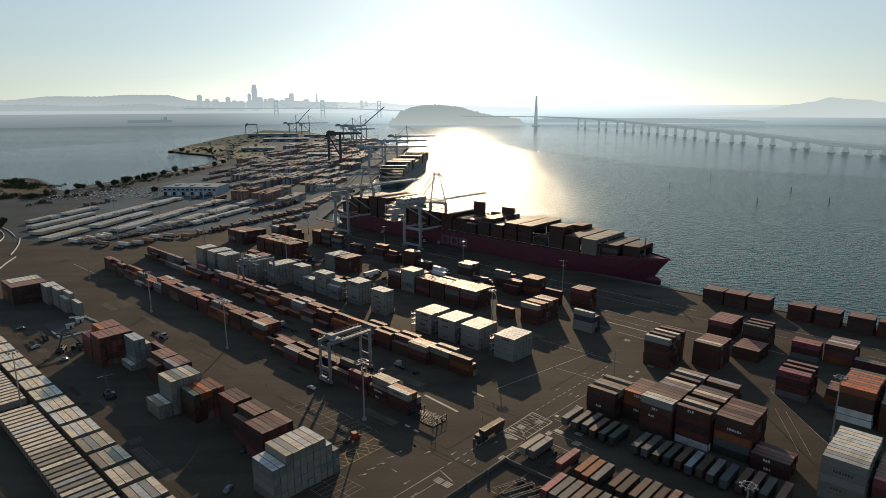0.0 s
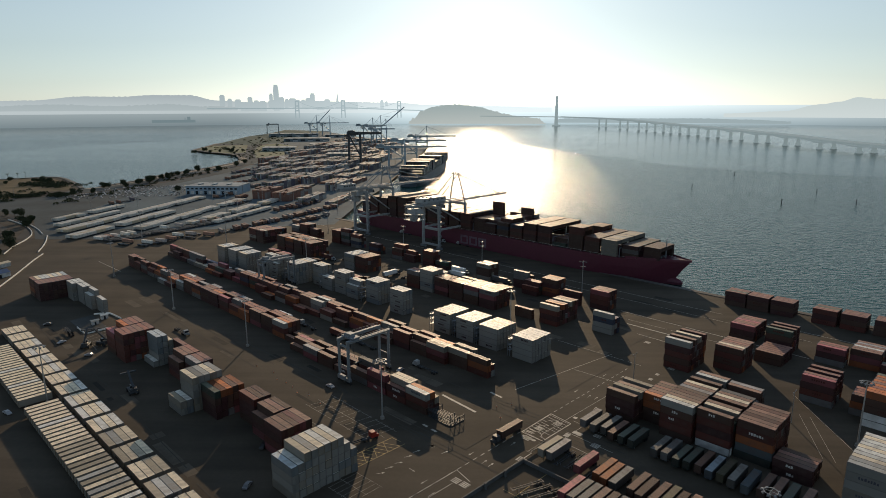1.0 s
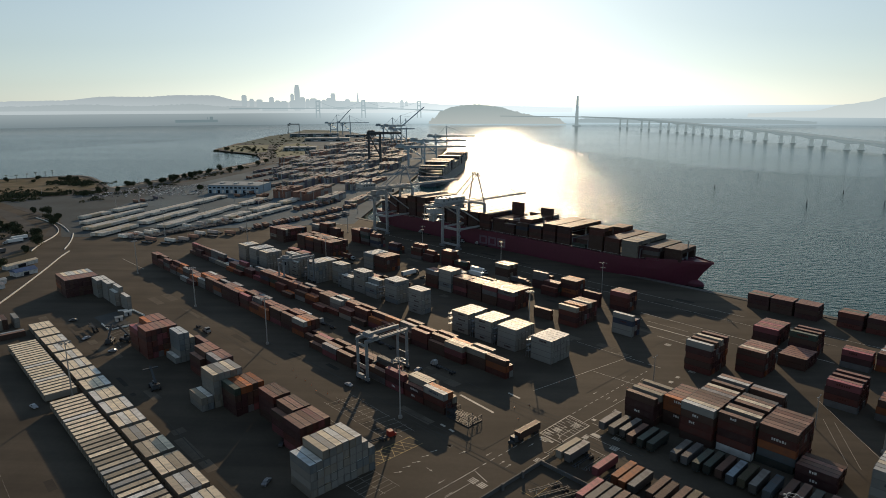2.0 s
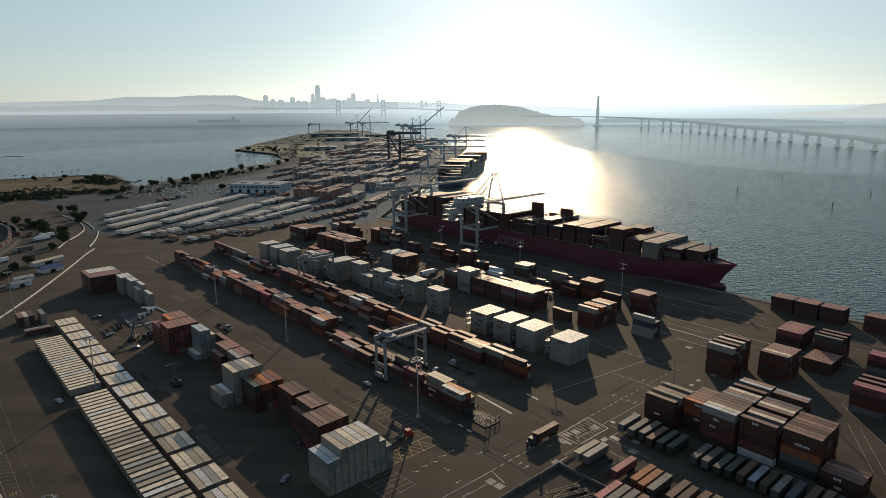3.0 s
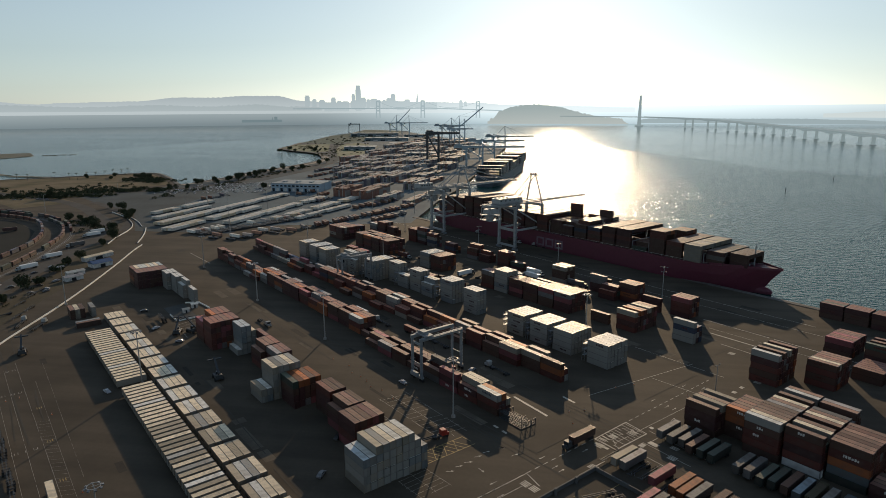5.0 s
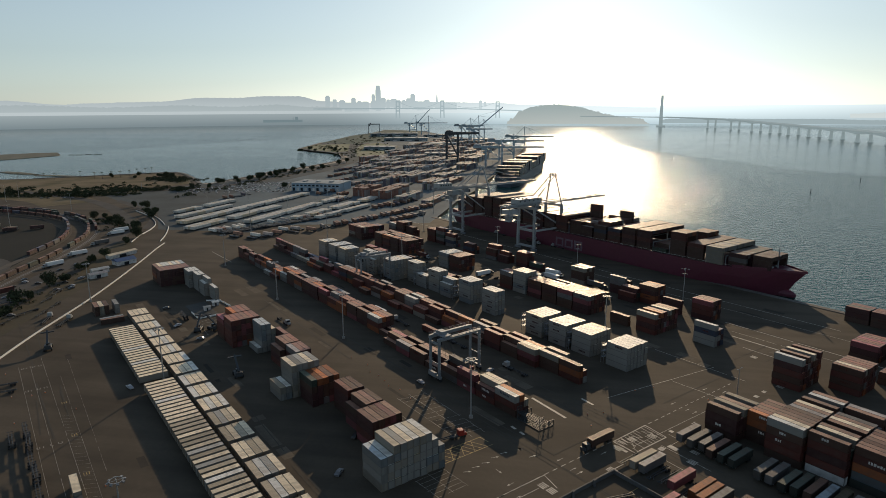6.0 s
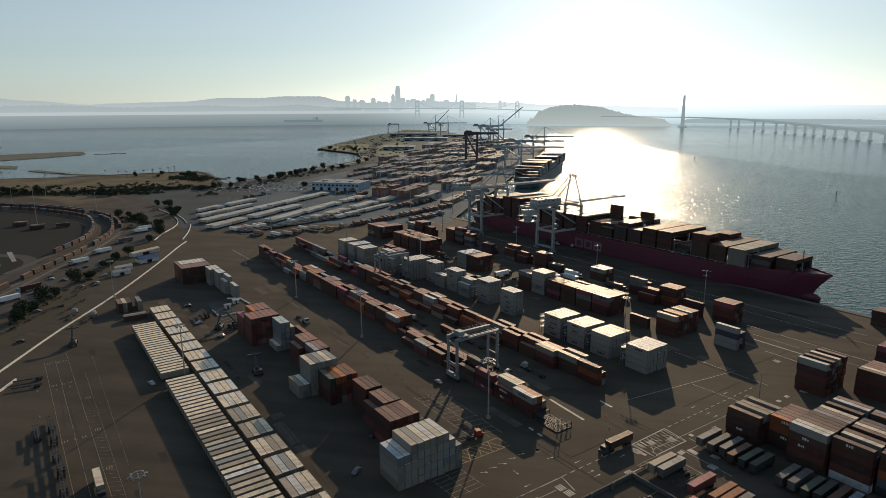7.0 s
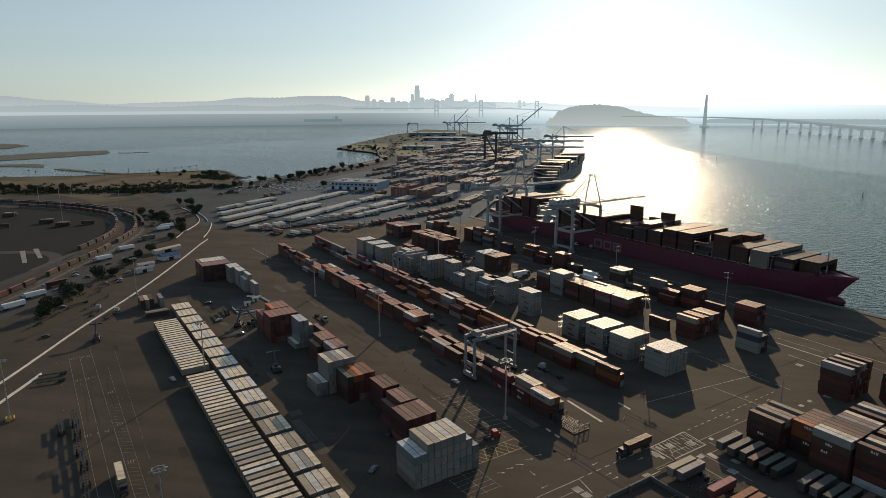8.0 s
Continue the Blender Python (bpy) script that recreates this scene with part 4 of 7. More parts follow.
# ---- ship-to-shore cranes: x along the quay, y towards the water ----
def quay_crane(m, paint, label, boom_up=0, gauge=33.0, wide=20.0, girder=42.0, apex=63.0, out=66.0, back=-26.0, leg=1.8, house=None, hang=0.0):
    ob = root("quay_crane", m, label, "crane", "ship-to-shore cranes")
    for y in (0, gauge):
        for x in (-wide / 2, wide / 2):
            bm = bmesh.new()
            beam(bm, (x, y, 2.0), (x * 0.94, y, girder - 1), leg, leg * 1.15)
            part("leg", bm, paint, ob)
            bm = bmesh.new()
            box(bm, x - 3.2, x + 3.2, y - 0.7, y + 0.7, 0.0, 1.7)
            part("bogie", bm, STEEL_GREY, ob)
        bm = bmesh.new()
        beam(bm, (-wide / 2, y, 3.2), (wide / 2, y, 3.2), 1.3, 1.7)
        part("sill_beam", bm, paint, ob)
        bm = bmesh.new()
        beam(bm, (-wide / 2, y, 17.0), (wide / 2, y, 17.0), 1.3, 1.9)
        part("portal_beam", bm, paint, ob)
        bm = bmesh.new()
        beam(bm, (-wide / 2, y, girder - 2), (wide / 2, y, girder - 2), 1.3, 2.0)
        part("top_beam", bm, paint, ob)
    for x in (-wide / 2, wide / 2):
        bm = bmesh.new()
        beam(bm, (x, 0, 17.0), (x, gauge, 17.0), 1.2, 1.5)
        part("side_beam", bm, paint, ob)
        bm = bmesh.new()
        beam(bm, (x * 0.95, gauge, 18.0), (x * 0.95, 0, girder - 2), leg * 0.55)
        part("brace", bm, paint, ob)
    bm = bmesh.new()
    for x in (-3.2, 3.2):
        beam(bm, (x, back, girder + 1), (x, gauge + 3, girder + 1), leg * 0.75, leg * 1.4)
    for k in range(8):
        beam(bm, (-3.2, back + k * 8.4, girder + 1.6), (3.2, back + k * 8.4, girder + 1.6), 0.5)
    part("girder", bm, paint, ob)
    # boom, lowered over the ship or raised
    tip = Vector((0, gauge + 3 + out * math.cos(radians(boom_up)), girder + 1 + out * math.sin(radians(boom_up)))) if boom_up else Vector((0, out, girder + 1))
    hinge = Vector((0, gauge + 3, girder + 1))
    bm = bmesh.new()
    for x in (-3.0, 3.0):
        beam(bm, hinge + Vector((x, 0, 0)), tip + Vector((x, 0, 0)), leg * 0.6, leg * 1.15, leg * 0.5)
    for k in range(1, 9):
        p = hinge.lerp(tip, k / 9)
        beam(bm, p + Vector((-3, 0, 0.5)), p + Vector((3, 0, 0.5)), 0.4)
        beam(bm, p + Vector((3.6, 0, 0.5)), p + Vector((3.6, 0, 2.0)), 0.1)
    beam(bm, hinge + Vector((3.6, 0, 2.0)), tip + Vector((3.6, 0, 2.0)), 0.1)
    part("boom", bm, paint, ob)
    for x in (-wide / 2 * 0.94, wide / 2 * 0.94):
        bm = bmesh.new()
        beam(bm, (x, gauge, girder - 1), (math.copysign(2.6, x), gauge - 2, apex), leg * 0.55, leg * 0.55, leg * 0.45)
        part("tower_leg", bm, paint, ob)
        bm = bmesh.new()
        beam(bm, (math.copysign(2.6, x), gauge - 2, apex), (math.copysign(3.2, x), 4, girder + 2), 0.6)
        part("back_stay", bm, paint, ob)
    bm = bmesh.new()
    box(bm, -4.5, 4.5, gauge - 3.4, gauge - 0.6, apex - 0.4, apex + 0.3)
    for x in (-3, 0, 3):
        tube(bm, (x, gauge - 2.6, apex + 0.9), (x, gauge - 1.4, apex + 0.9), 0.8)
    part("apex_platform", bm, paint, ob)
    for x in (-2.6, 2.6):
        for f in (0.45, 0.85):
            bm = bmesh.new()
            tube(bm, (x, gauge - 2, apex), tuple(hinge.lerp(tip, f) + Vector((x, 0, 1))), 0.22, sides=5)
            part("stay", bm, paint, ob)
    bm = bmesh.new()
    h0, h1 = house or (back + 2, back + 17)
    box(bm, -4.8, 4.8, h0, h1, girder + 2.4, girder + 6.4)
    box(bm, -5.1, 5.1, h0 - 0.3, h1 + 0.3, girder + 6.4, girder + 6.6)
    for k in range(4):
        box(bm, -3.5 + k * 2.0, -2.3 + k * 2.0, h0 + 2 + k * 2.6, h0 + 3.6 + k * 2.6, girder + 6.6, girder + 7.5)
    mh = part("machinery_house", bm, paint, ob)
    bm = bmesh.new()
    for s in (-4.88, 4.8):
        for k in range(5):
            box(bm, s, s + 0.08, h0 + 1.2 + k * (h1 - h0) * 0.19, h0 + 2.8 + k * (h1 - h0) * 0.19, girder + 4.2, girder + 5.4)
    part("louvre", bm, STEEL_DARK, mh)
    for s in (-1, 1):
        bm = bmesh.new()
        x = s * 5.6
        box(bm, x - 0.5, x + 0.5, back, gauge + 3, girder + 1.4, girder + 1.5)
        for k in range(24):
            y = back + k * (gauge + 3 - back) / 23
            beam(bm, (x + s * 0.45, y, girder + 1.5), (x + s * 0.45, y, girder + 2.6), 0.08)
        for z in (2.05, 2.6):
            beam(bm, (x + s * 0.45, back, girder + z), (x + s * 0.45, gauge + 3, girder + z), 0.07)
        part("walkway", bm, STEEL_GREY, ob)
    bm = bmesh.new()
    box(bm, -2.4, 2.4, 8, 13, girder - 4.2, girder - 0.4)
    part("trolley", bm, STEEL_GREY, ob)
    bm = bmesh.new()
    box(bm, -5.0, 5.0, hang - 8, hang + 2, girder - 5.4, girder - 1.6)
    for z in (-6.6, -10.8):
        box(bm, -6.4, 6.4, hang - 10, hang + 3, girder + z, girder + z + 0.25)
        for k in range(7):
            for y in (-10, 3):
                beam(bm, (-6.4 + k * 2.13, hang + y, girder + z), (-6.4 + k * 2.13, hang + y, girder + z + 1.2), 0.12)
        for y in (-10, 3):
            beam(bm, (-6.4, hang + y, girder + z + 1.2), (6.4, hang + y, girder + z + 1.2), 0.12)
        for x in (-6.4, 6.4):
            beam(bm, (x, hang - 10, girder + z + 1.2), (x, hang + 3, girder + z + 1.2), 0.12)
    for x in (-5.6, 5.6):
        for y in (-9, 2):
            beam(bm, (x, hang + y, girder - 10.8), (x, hang + y, girder), 0.4)
        beam(bm, (x, hang - 9, girder - 10.6), (x, hang + 2, girder - 6.6), 0.25)
    box(bm, -3.0, 1.5, hang - 6, hang - 1, girder - 10.5, girder - 7.6)
    part("service_platform", bm, paint, ob)
    bm = bmesh.new()
    box(bm, -1.4, 1.4, 13.2, 16.0, girder - 4.4, girder - 1.6)
    part("cabin", bm, GLASS_DARK, ob)
    bm = bmesh.new()
    for k in range(9):
        z = 3 + k * 4.2
        box(bm, wide / 2 + 0.8, wide / 2 + 2.0, -1.5, 1.5, z, z + 0.12)
        beam(bm, (wide / 2 + 1.4, -1.4 if k % 2 else 1.4, z), (wide / 2 + 1.4, 1.4 if k % 2 else -1.4, z + 4.2), 0.5, 0.12)
    part("stairway", bm, STEEL_GREY, ob)
    return ob


PALE_CRANE = "pale grey-white steel ship-to-shore crane with lowered boom"
quay_crane(at_grid(-382, 370.5), STEEL_WHITE, PALE_CRANE, out=98, girder=38, apex=62, house=(-14, 13), hang=-16.0)
quay_crane(at_grid(-478, 369), STEEL_WHITE, PALE_CRANE, out=104, girder=43, apex=62)


# ---- ships: x forward along the keel, y to port, z 0 at the waterline ----
def ship(m, length, beam_w, depth, paint, label, bays, colours, bow_flare=10.8):
    ob = root("container_ship", m, label, "ship")
    half, n = beam_w / 2, 40
    bm = bmesh.new()
    rings = []
    for i in range(n + 1):
        f = i / n
        x = -length / 2 + length * f
        aft = min(1.0, f / 0.08)
        fore = min(1.0, (1 - f) / 0.17)
        k = (0.72 + 0.28 * math.sin(aft * math.pi / 2)) * (1 - (1 - fore) ** 2.2)
        k_low = (0.35 + 0.65 * math.sin(min(1, f / 0.16) * math.pi / 2)) * (1 - (1 - min(1.0, (1 - f) / 0.24)) ** 2.0)
        sheer = depth + (1.3 * max(0, (f - 0.9) / 0.1) ** 1.2 if f > 0.9 else 0)
        rake = bow_flare * max(0, (f - 0.93) / 0.07)
        prof = [(0.0, -6.5, k_low), (0.55, -6.5, k_low), (0.98, -4.5, k_low), (1.0, 1.5, k_low * 0.5 + k * 0.5), (1.0, depth * 0.55, k * 0.85 + k_low * 0.15), (1.0, sheer, k)]
        ring = []
        for s in (-1, 1):
            for a, z, kk in (prof if s < 0 else prof[::-1]):
                ring.append(bm.verts.new((x + rake * (max(0.0, z / sheer) ** 1.3 - 0.5), s * half * max(0.012, a * kk), z)))
        rings.append(ring)
    for a, b in zip(rings, rings[1:]):
        for j in range(len(a) - 1):
            bm.faces.new((a[j], b[j], b[j + 1], a[j + 1]))
    bm.faces.new(rings[0])
    bmesh.ops.recalc_face_normals(bm, faces=bm.faces[:])
    part("hull", bm, paint, ob)
    # bulb at the foot of the stem
    bm = bmesh.new()
    bmesh.ops.create_uvsphere(bm, u_segments=14, v_segments=9, radius=1.0)
    for q in bm.verts:
        q.co = Vector((length / 2 - 10.5 + q.co.x * 11.0, q.co.y * 3.4, -1.6 + q.co.z * 3.8))
    part("bulbous_bow", bm, paint, ob)
    bm = bmesh.new()
    hw = lambda f: half * (1 - (1 - min(1.0, (1 - f) / 0.17)) ** 2.2) * (0.72 + 0.28 * math.sin(min(1.0, f / 0.08) * math.pi / 2))
    top = [(-length / 2 + length * i / n, hw(i / n) - 0.4) for i in range(n)]
    for (x0, w0), (x1, w1) in zip(top, top[1:]):
        bm.faces.new([bm.verts.new(p) for p in ((x0, -w0, depth - 0.5), (x1, -w1, depth - 0.5), (x1, w1, depth - 0.5), (x0, w0, depth - 0.5))])
    part("deck", bm, DECK_GREEN, ob)
    for s in (-1, 1):
        bm = bmesh.new()
        for i in range(1, n):
            (x0, w0), (x1, w1) = top[i - 1], top[i]
            beam(bm, (x0, s * w0, depth - 0.5), (x0, s * w0, depth + 1.1), 0.12)
            beam(bm, (x0, s * w0, depth + 1.1), (x1, s * w1, depth + 1.1), 0.1)
        part("deck_rail", bm, LOGO_PALE, ob)
    bm = bmesh.new()
    for k in range(len(bays) - 2):
        x = bays[k][0] + 13.1
        w = min(half - 3, hw((x + length / 2) / length) - 2)
        for s in (-1, 1):
            beam(bm, (x, s * w, depth - 0.5), (x, s * w, depth + 6.5), 0.4)
        beam(bm, (x, -w, depth + 6.5), (x, w, depth + 6.5), 0.5)
    part("lashing_bridge", bm, STEEL_GREY, ob)
    # foredeck gear
    bm = bmesh.new()
    xb = length / 2
    tube(bm, (xb - 13.5, 0, depth - 0.5), (xb - 13.5, 0, depth + 14.7), 0.55, 0.3)
    for z, w in ((7, 2.2), (11, 1.6), (13, 1.0)):
        beam(bm, (xb - 13.5, -w, depth + z), (xb - 13.5, w, depth + z), 0.3)
    box(bm, xb - 14.4, xb - 12.6, -0.9, 0.9, depth + 8.6, depth + 9.0)
    part("foremast", bm, STEEL_GREY, ob)
    for s in (-1, 1):
        # bulwark round the bow, and the gear behind it
        bm = bmesh.new()
        for i in range(n - 4, n):
            (x0, w0), (x1, w1) = ((-length / 2 + length * q / n + 5.4 * max(0, (q / n - 0.93) / 0.07), hw(q / n)) for q in (i, i + 1))
            beam(bm, (x0, s * max(0.3, w0 - 0.1), depth + 0.9), (x1, s * max(0.3, w1 - 0.1), depth + 1.2), 0.3, 1.6)
        part("bulwark", bm, paint, ob)
        bm = bmesh.new()
        for dx, dy in ((-9, 5), (-7, 4), (-4, 3), (-1, 1.8), (-12, 7), (-14, 8.2)):
            for e in (-0.5, 0.5):
                tube(bm, (xb + dx + e, s * dy, depth - 0.5), (xb + dx + e, s * dy, depth + 0.9), 0.28)
        beam(bm, (xb - 7, s * 2.2, depth), (xb + 1, s * 1.2, depth + 0.1), 0.5, 0.4)
        part("mooring_gear", bm, LOGO_PALE, ob, "pale bollards and anchor chains")
        bm = bmesh.new()
        tube(bm, (xb - 16, s * 3 - 1.2, depth + 0.9), (xb - 16, s * 3 + 1.2, depth + 0.9), 0.9)
        box(bm, xb - 18, xb - 14.6, s * 3 - 1.6, s * 3 + 1.6, depth - 0.4, depth + 0.3)
        part("windlass", bm, STEEL_GREY, ob)
    return ob


def ship_load(m, bays, depth, beam_w, group):
    """Containers on deck, lanes across the beam: bays of (x, base z, lanes from the low side, tiers, colours)."""
    r, blocks = random.Random(11), []
    for x, lane0, tiers, cols in bays:
        n = len(tiers)
        for i, t in enumerate(tiers):
            for k in range(t):
                hidden = 0 < i < n - 1 and k < min(tiers[i - 1], tiers[i + 1]) and k < t - 1
                if hidden:
                    continue
                blocks += container_blocks(m @ pose(x, -beam_w / 2 + 0.6 + (lane0 + i) * 2.52, depth + 0.4 + k * CH), r.choice(cols))
    joined_boxes("deck_containers", blocks, JOINED_PAINT, "red, brown and white containers stacked on a ship's deck", "containers")


SHIP_M = at_grid(-353.0, 418.0, 0.0)
SHIPMIX = ["maroon"] * 5 + ["brown"] * 5 + ["red"] * 3 + ["blue"]
SHIP_BAYS_A = [(-158, 0, [5] * 17, SHIPMIX), (-145, 0, [6] * 17, SHIPMIX), (-131, 0, [6] * 17, SHIPMIX + ["maroon"] * 4), (-117, 0, [7] * 17, SHIPMIX), 
    (-103, 0, [7] * 17, SHIPMIX), (-89, 0, [6] * 17, SHIPMIX), (-75, 0, [5] * 17, SHIPMIX), (-61, 0, [5] * 17, SHIPMIX + ["brown"] * 3), 
    (-47, 0, [5] * 17, SHIPMIX), (-33, 0, [5] * 17, SHIPMIX), (-19, 0, [5] * 17, SHIPMIX), (-5, 1, [4] * 10 + [8] + [4] * 5, SHIPMIX)]
SHIP_BAYS_B = [(9, 0, [3, 3, 4, 4, 4, 4, 4, 4, 4, 4, 4, 4, 4, 4, 5, 5], SHIPMIX + ["grey", "white"]), 
    (23, 0, [4, 4] + [5] * 11 + [7] + [5] * 3, SHIPMIX + ["grey", "white"]), (37, 0, [4] * 17, SHIPMIX), (51, 0, [5] * 17, SHIPMIX), 
    (65, 0, [5] * 17, SHIPMIX), (79, 0, [1, 1] + [2] * 13, DARKS), (94, 0, [6] * 6 + [3] * 5 + [5] * 6, ["orange", "red", "brown"]), 
    (108, 0, [4] * 17, SHIPMIX)]
SHIP_BAYS_C = [(122, 0, [4] * 17, ["white", "grey", "tan"]), (136, 2, [3] * 14, ["green", "grey", "maroon", "brown"]), (150, 4, [3] * 9, DARKS)]
BAYS = SHIP_BAYS_A + SHIP_BAYS_B + SHIP_BAYS_C
ship(SHIP_M, 350, 44.0, 14.0, HULL_RED, "large dark red container ship moored at the quay", BAYS, REDS)
ship_load(SHIP_M, BAYS, 14.0, 44.0, "containers on the ship")
for k in range(3):
    bm = bmesh.new()
    x = -18 + k * 10.5
    for a, b, c, d in ((0, 9, 6, 7.6), (0, 1.8, 1.5, 6), (7.2, 9, 1.5, 6), (0, 9, 0, 1.5)):
        box(bm, x + a, x + b, -22.12, -21.9, 2 + c, 2 + d)
    part("marking", bm, LOGO_FADED, bpy.data.objects["container_ship"], "pale painted bars on the hull side")

# ---- the far terminal ----
def along(pts, step):
    """Points and headings (degrees) at even steps along a line of (x, y)."""
    out, left = [], 0.0
    for (x0, y0), (x1, y1) in zip(pts, pts[1:]):
        d = math.hypot(x1 - x0, y1 - y0)
        s = left
        while s < d:
            out.append((x0 + (x1 - x0) * s / d, y0 + (y1 - y0) * s / d, math.degrees(math.atan2(y1 - y0, x1 - x0))))
            s += step
        left = s - d
    return out


def smooth(pts, n=6):
    """A rounded line through the given points."""
    p = [Vector((*q, 0)) for q in pts]
    p = [2 * p[0] - p[1]] + p + [2 * p[-1] - p[-2]]
    out = []
    for i in range(1, len(p) - 2):
        for k in range(n):
            t = k / n
            q = 0.5 * (2 * p[i] + (p[i + 1] - p[i - 1]) * t + (2 * p[i - 1] - 5 * p[i] + 4 * p[i + 1] - p[i + 2]) * t * t + (3 * p[i] - p[i - 1] - 3 * p[i + 1] + p[i + 2]) * t ** 3)
            out.append((q.x, q.y))
    return out + [pts[-1]]


def ribbon(bm, pts, width, z0, z1, shift=0.0):
    """A solid strip along a line."""
    rows = []
    for i, (x, y) in enumerate(pts):
        a, b = pts[max(0, i - 1)], pts[min(len(pts) - 1, i + 1)]
        d = Vector((b[0] - a[0], b[1] - a[1])).normalized()
        nx, ny = -d.y, d.x
        rows.append([bm.verts.new((x + nx * (shift + s * width / 2), y + ny * (shift + s * width / 2), z)) for s, z in ((-1, z0), (-1, z1), (1, z1), (1, z0))])
    for a, b in zip(rows, rows[1:]):
        for j in range(4):
            bm.faces.new((a[j], a[(j + 1) % 4], b[(j + 1) % 4], b[j]))
    bm.faces.new(rows[0])
    bm.faces.new(rows[-1][::-1])
    bmesh.ops.recalc_face_normals(bm, faces=bm.faces[:])


far = random.Random(21)
blocks = []
# long rows of pale containers on chassis
for (x0, y0), (x1, y1), deep in (((-440, 649), (-423, 748), 4), ((-418, 618), (-402, 700), 4), ((-396, 588), (-357, 815), 5), ((-369, 560), (-345, 700), 5), ((-327, 603), (-293, 800), 5), ((-287, 632), (-248, 800), 5), ((-262, 640), (-236, 730), 3)):
    for x, y, h in along([(x0, y0), (x1, y1)], 12.7):
        if far.random() < 0.1:
            continue
        for k in range(deep - far.choice((0, 0, 0, 1))):
            m = pose(x, y, 1.2, 0, 0, h) @ pose(0, -k * 2.75, 0)
            blocks += container_blocks(m, far.choice(["bright"] * 8 + ["tan"] * 2 + ["white"]), full=False)
            blocks.append((m, (0.3, 0.7, -0.4, 12.0, 1.7, 0.0), len(JOINED_PAINT)))
            for a in (1.5, 9.0, 10.4):
                blocks.append((m, (a, 0.15, -1.2, a + 1.0, 2.3, -0.25), len(JOINED_PAINT)))
# trailers parked side by side between the rows and the quay
for x0, y0, n_, turn in ((-232, 590, 22, 60), (-205, 640, 24, 62), (-180, 690, 20, 64), (-215, 720, 14, 70), (-440, 770, 14, 75), (-300, 810, 10, 75), (-330, 830, 12, 75), (-330, 900, 26, 76), (-300, 905, 24, 76), (-360, 960, 24, 78), (-395, 1050, 30, 80), (-420, 1150, 30, 80), (-200, 740, 18, 72), (-170, 640, 16, 66), (-280, 770, 12, 80)):
    for k in range(n_):
        if far.random() < 0.2:
            continue
        m = pose(x0, y0, 1.2, 0, 0, turn) @ pose(k * 3.5, far.uniform(-0.8, 0.8), 0, 0, 0, 66)
        if far.random() < 0.45:
            blocks += container_blocks(m, far.choice(["brown"] * 4 + ["maroon"] * 4 + ["grey"] * 2 + ["blue"]), full=False)
        blocks.append((m, (0.3, 0.7, -0.4, 12.0, 1.7, 0.0), len(JOINED_PAINT)))
        for a in (1.5, 9.0, 10.4):
            blocks.append((m, (a, 0.15, -1.2, a + 1.0, 2.3, -0.25), len(JOINED_PAINT)))
# blocks of stacked rows behind, eight lanes to a block
def far_block(x, y, bays_, lanes, tiers, colours, turn=80):
    for i in range(bays_):
        for lane in range(lanes):
            top = tiers - (1 if far.random() < 0.16 else 0) - (1 if far.random() < 0.07 else 0)
            if top < 1:
                continue
            m = pose(x, y, 0, 0, 0, turn) @ pose(i * 12.6, lane * 2.55, 0)
            blocks.extend(container_blocks(m @ pose(0, 0, (top - 1) * CH), far.choice(colours), full=False))
            if top > 1:
                # lower tiers in roof paint too, lightened for haze
                blocks.append((m, (0.05, 0.05, 0, CL - 0.05, CW - 0.05, (top - 1) * CH), PAINT_KEYS.index(far.choice(colours)) + len(PAINT_KEYS)))


# mostly pale, cool paints, so the stacks look washed out by haze
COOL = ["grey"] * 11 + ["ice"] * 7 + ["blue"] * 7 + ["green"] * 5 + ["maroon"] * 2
WARMFAR = ["red"] * 5 + ["maroon"] * 5 + ["brown"] * 3 + ["grey"] * 2
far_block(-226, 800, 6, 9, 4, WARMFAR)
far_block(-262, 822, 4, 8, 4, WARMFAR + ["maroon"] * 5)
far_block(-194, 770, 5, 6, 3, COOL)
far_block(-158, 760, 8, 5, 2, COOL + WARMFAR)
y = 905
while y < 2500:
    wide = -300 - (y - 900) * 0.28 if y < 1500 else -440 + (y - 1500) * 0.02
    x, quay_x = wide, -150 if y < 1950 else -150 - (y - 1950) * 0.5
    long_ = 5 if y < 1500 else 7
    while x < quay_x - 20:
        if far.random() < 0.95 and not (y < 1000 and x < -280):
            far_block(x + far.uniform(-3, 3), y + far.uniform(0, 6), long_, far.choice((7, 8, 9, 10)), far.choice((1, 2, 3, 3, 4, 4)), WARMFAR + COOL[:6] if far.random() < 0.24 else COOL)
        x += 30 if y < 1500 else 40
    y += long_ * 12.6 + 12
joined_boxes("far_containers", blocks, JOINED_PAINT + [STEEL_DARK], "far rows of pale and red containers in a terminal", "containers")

# rows of bare chassis, and loose containers behind the middle blocks
blocks = []
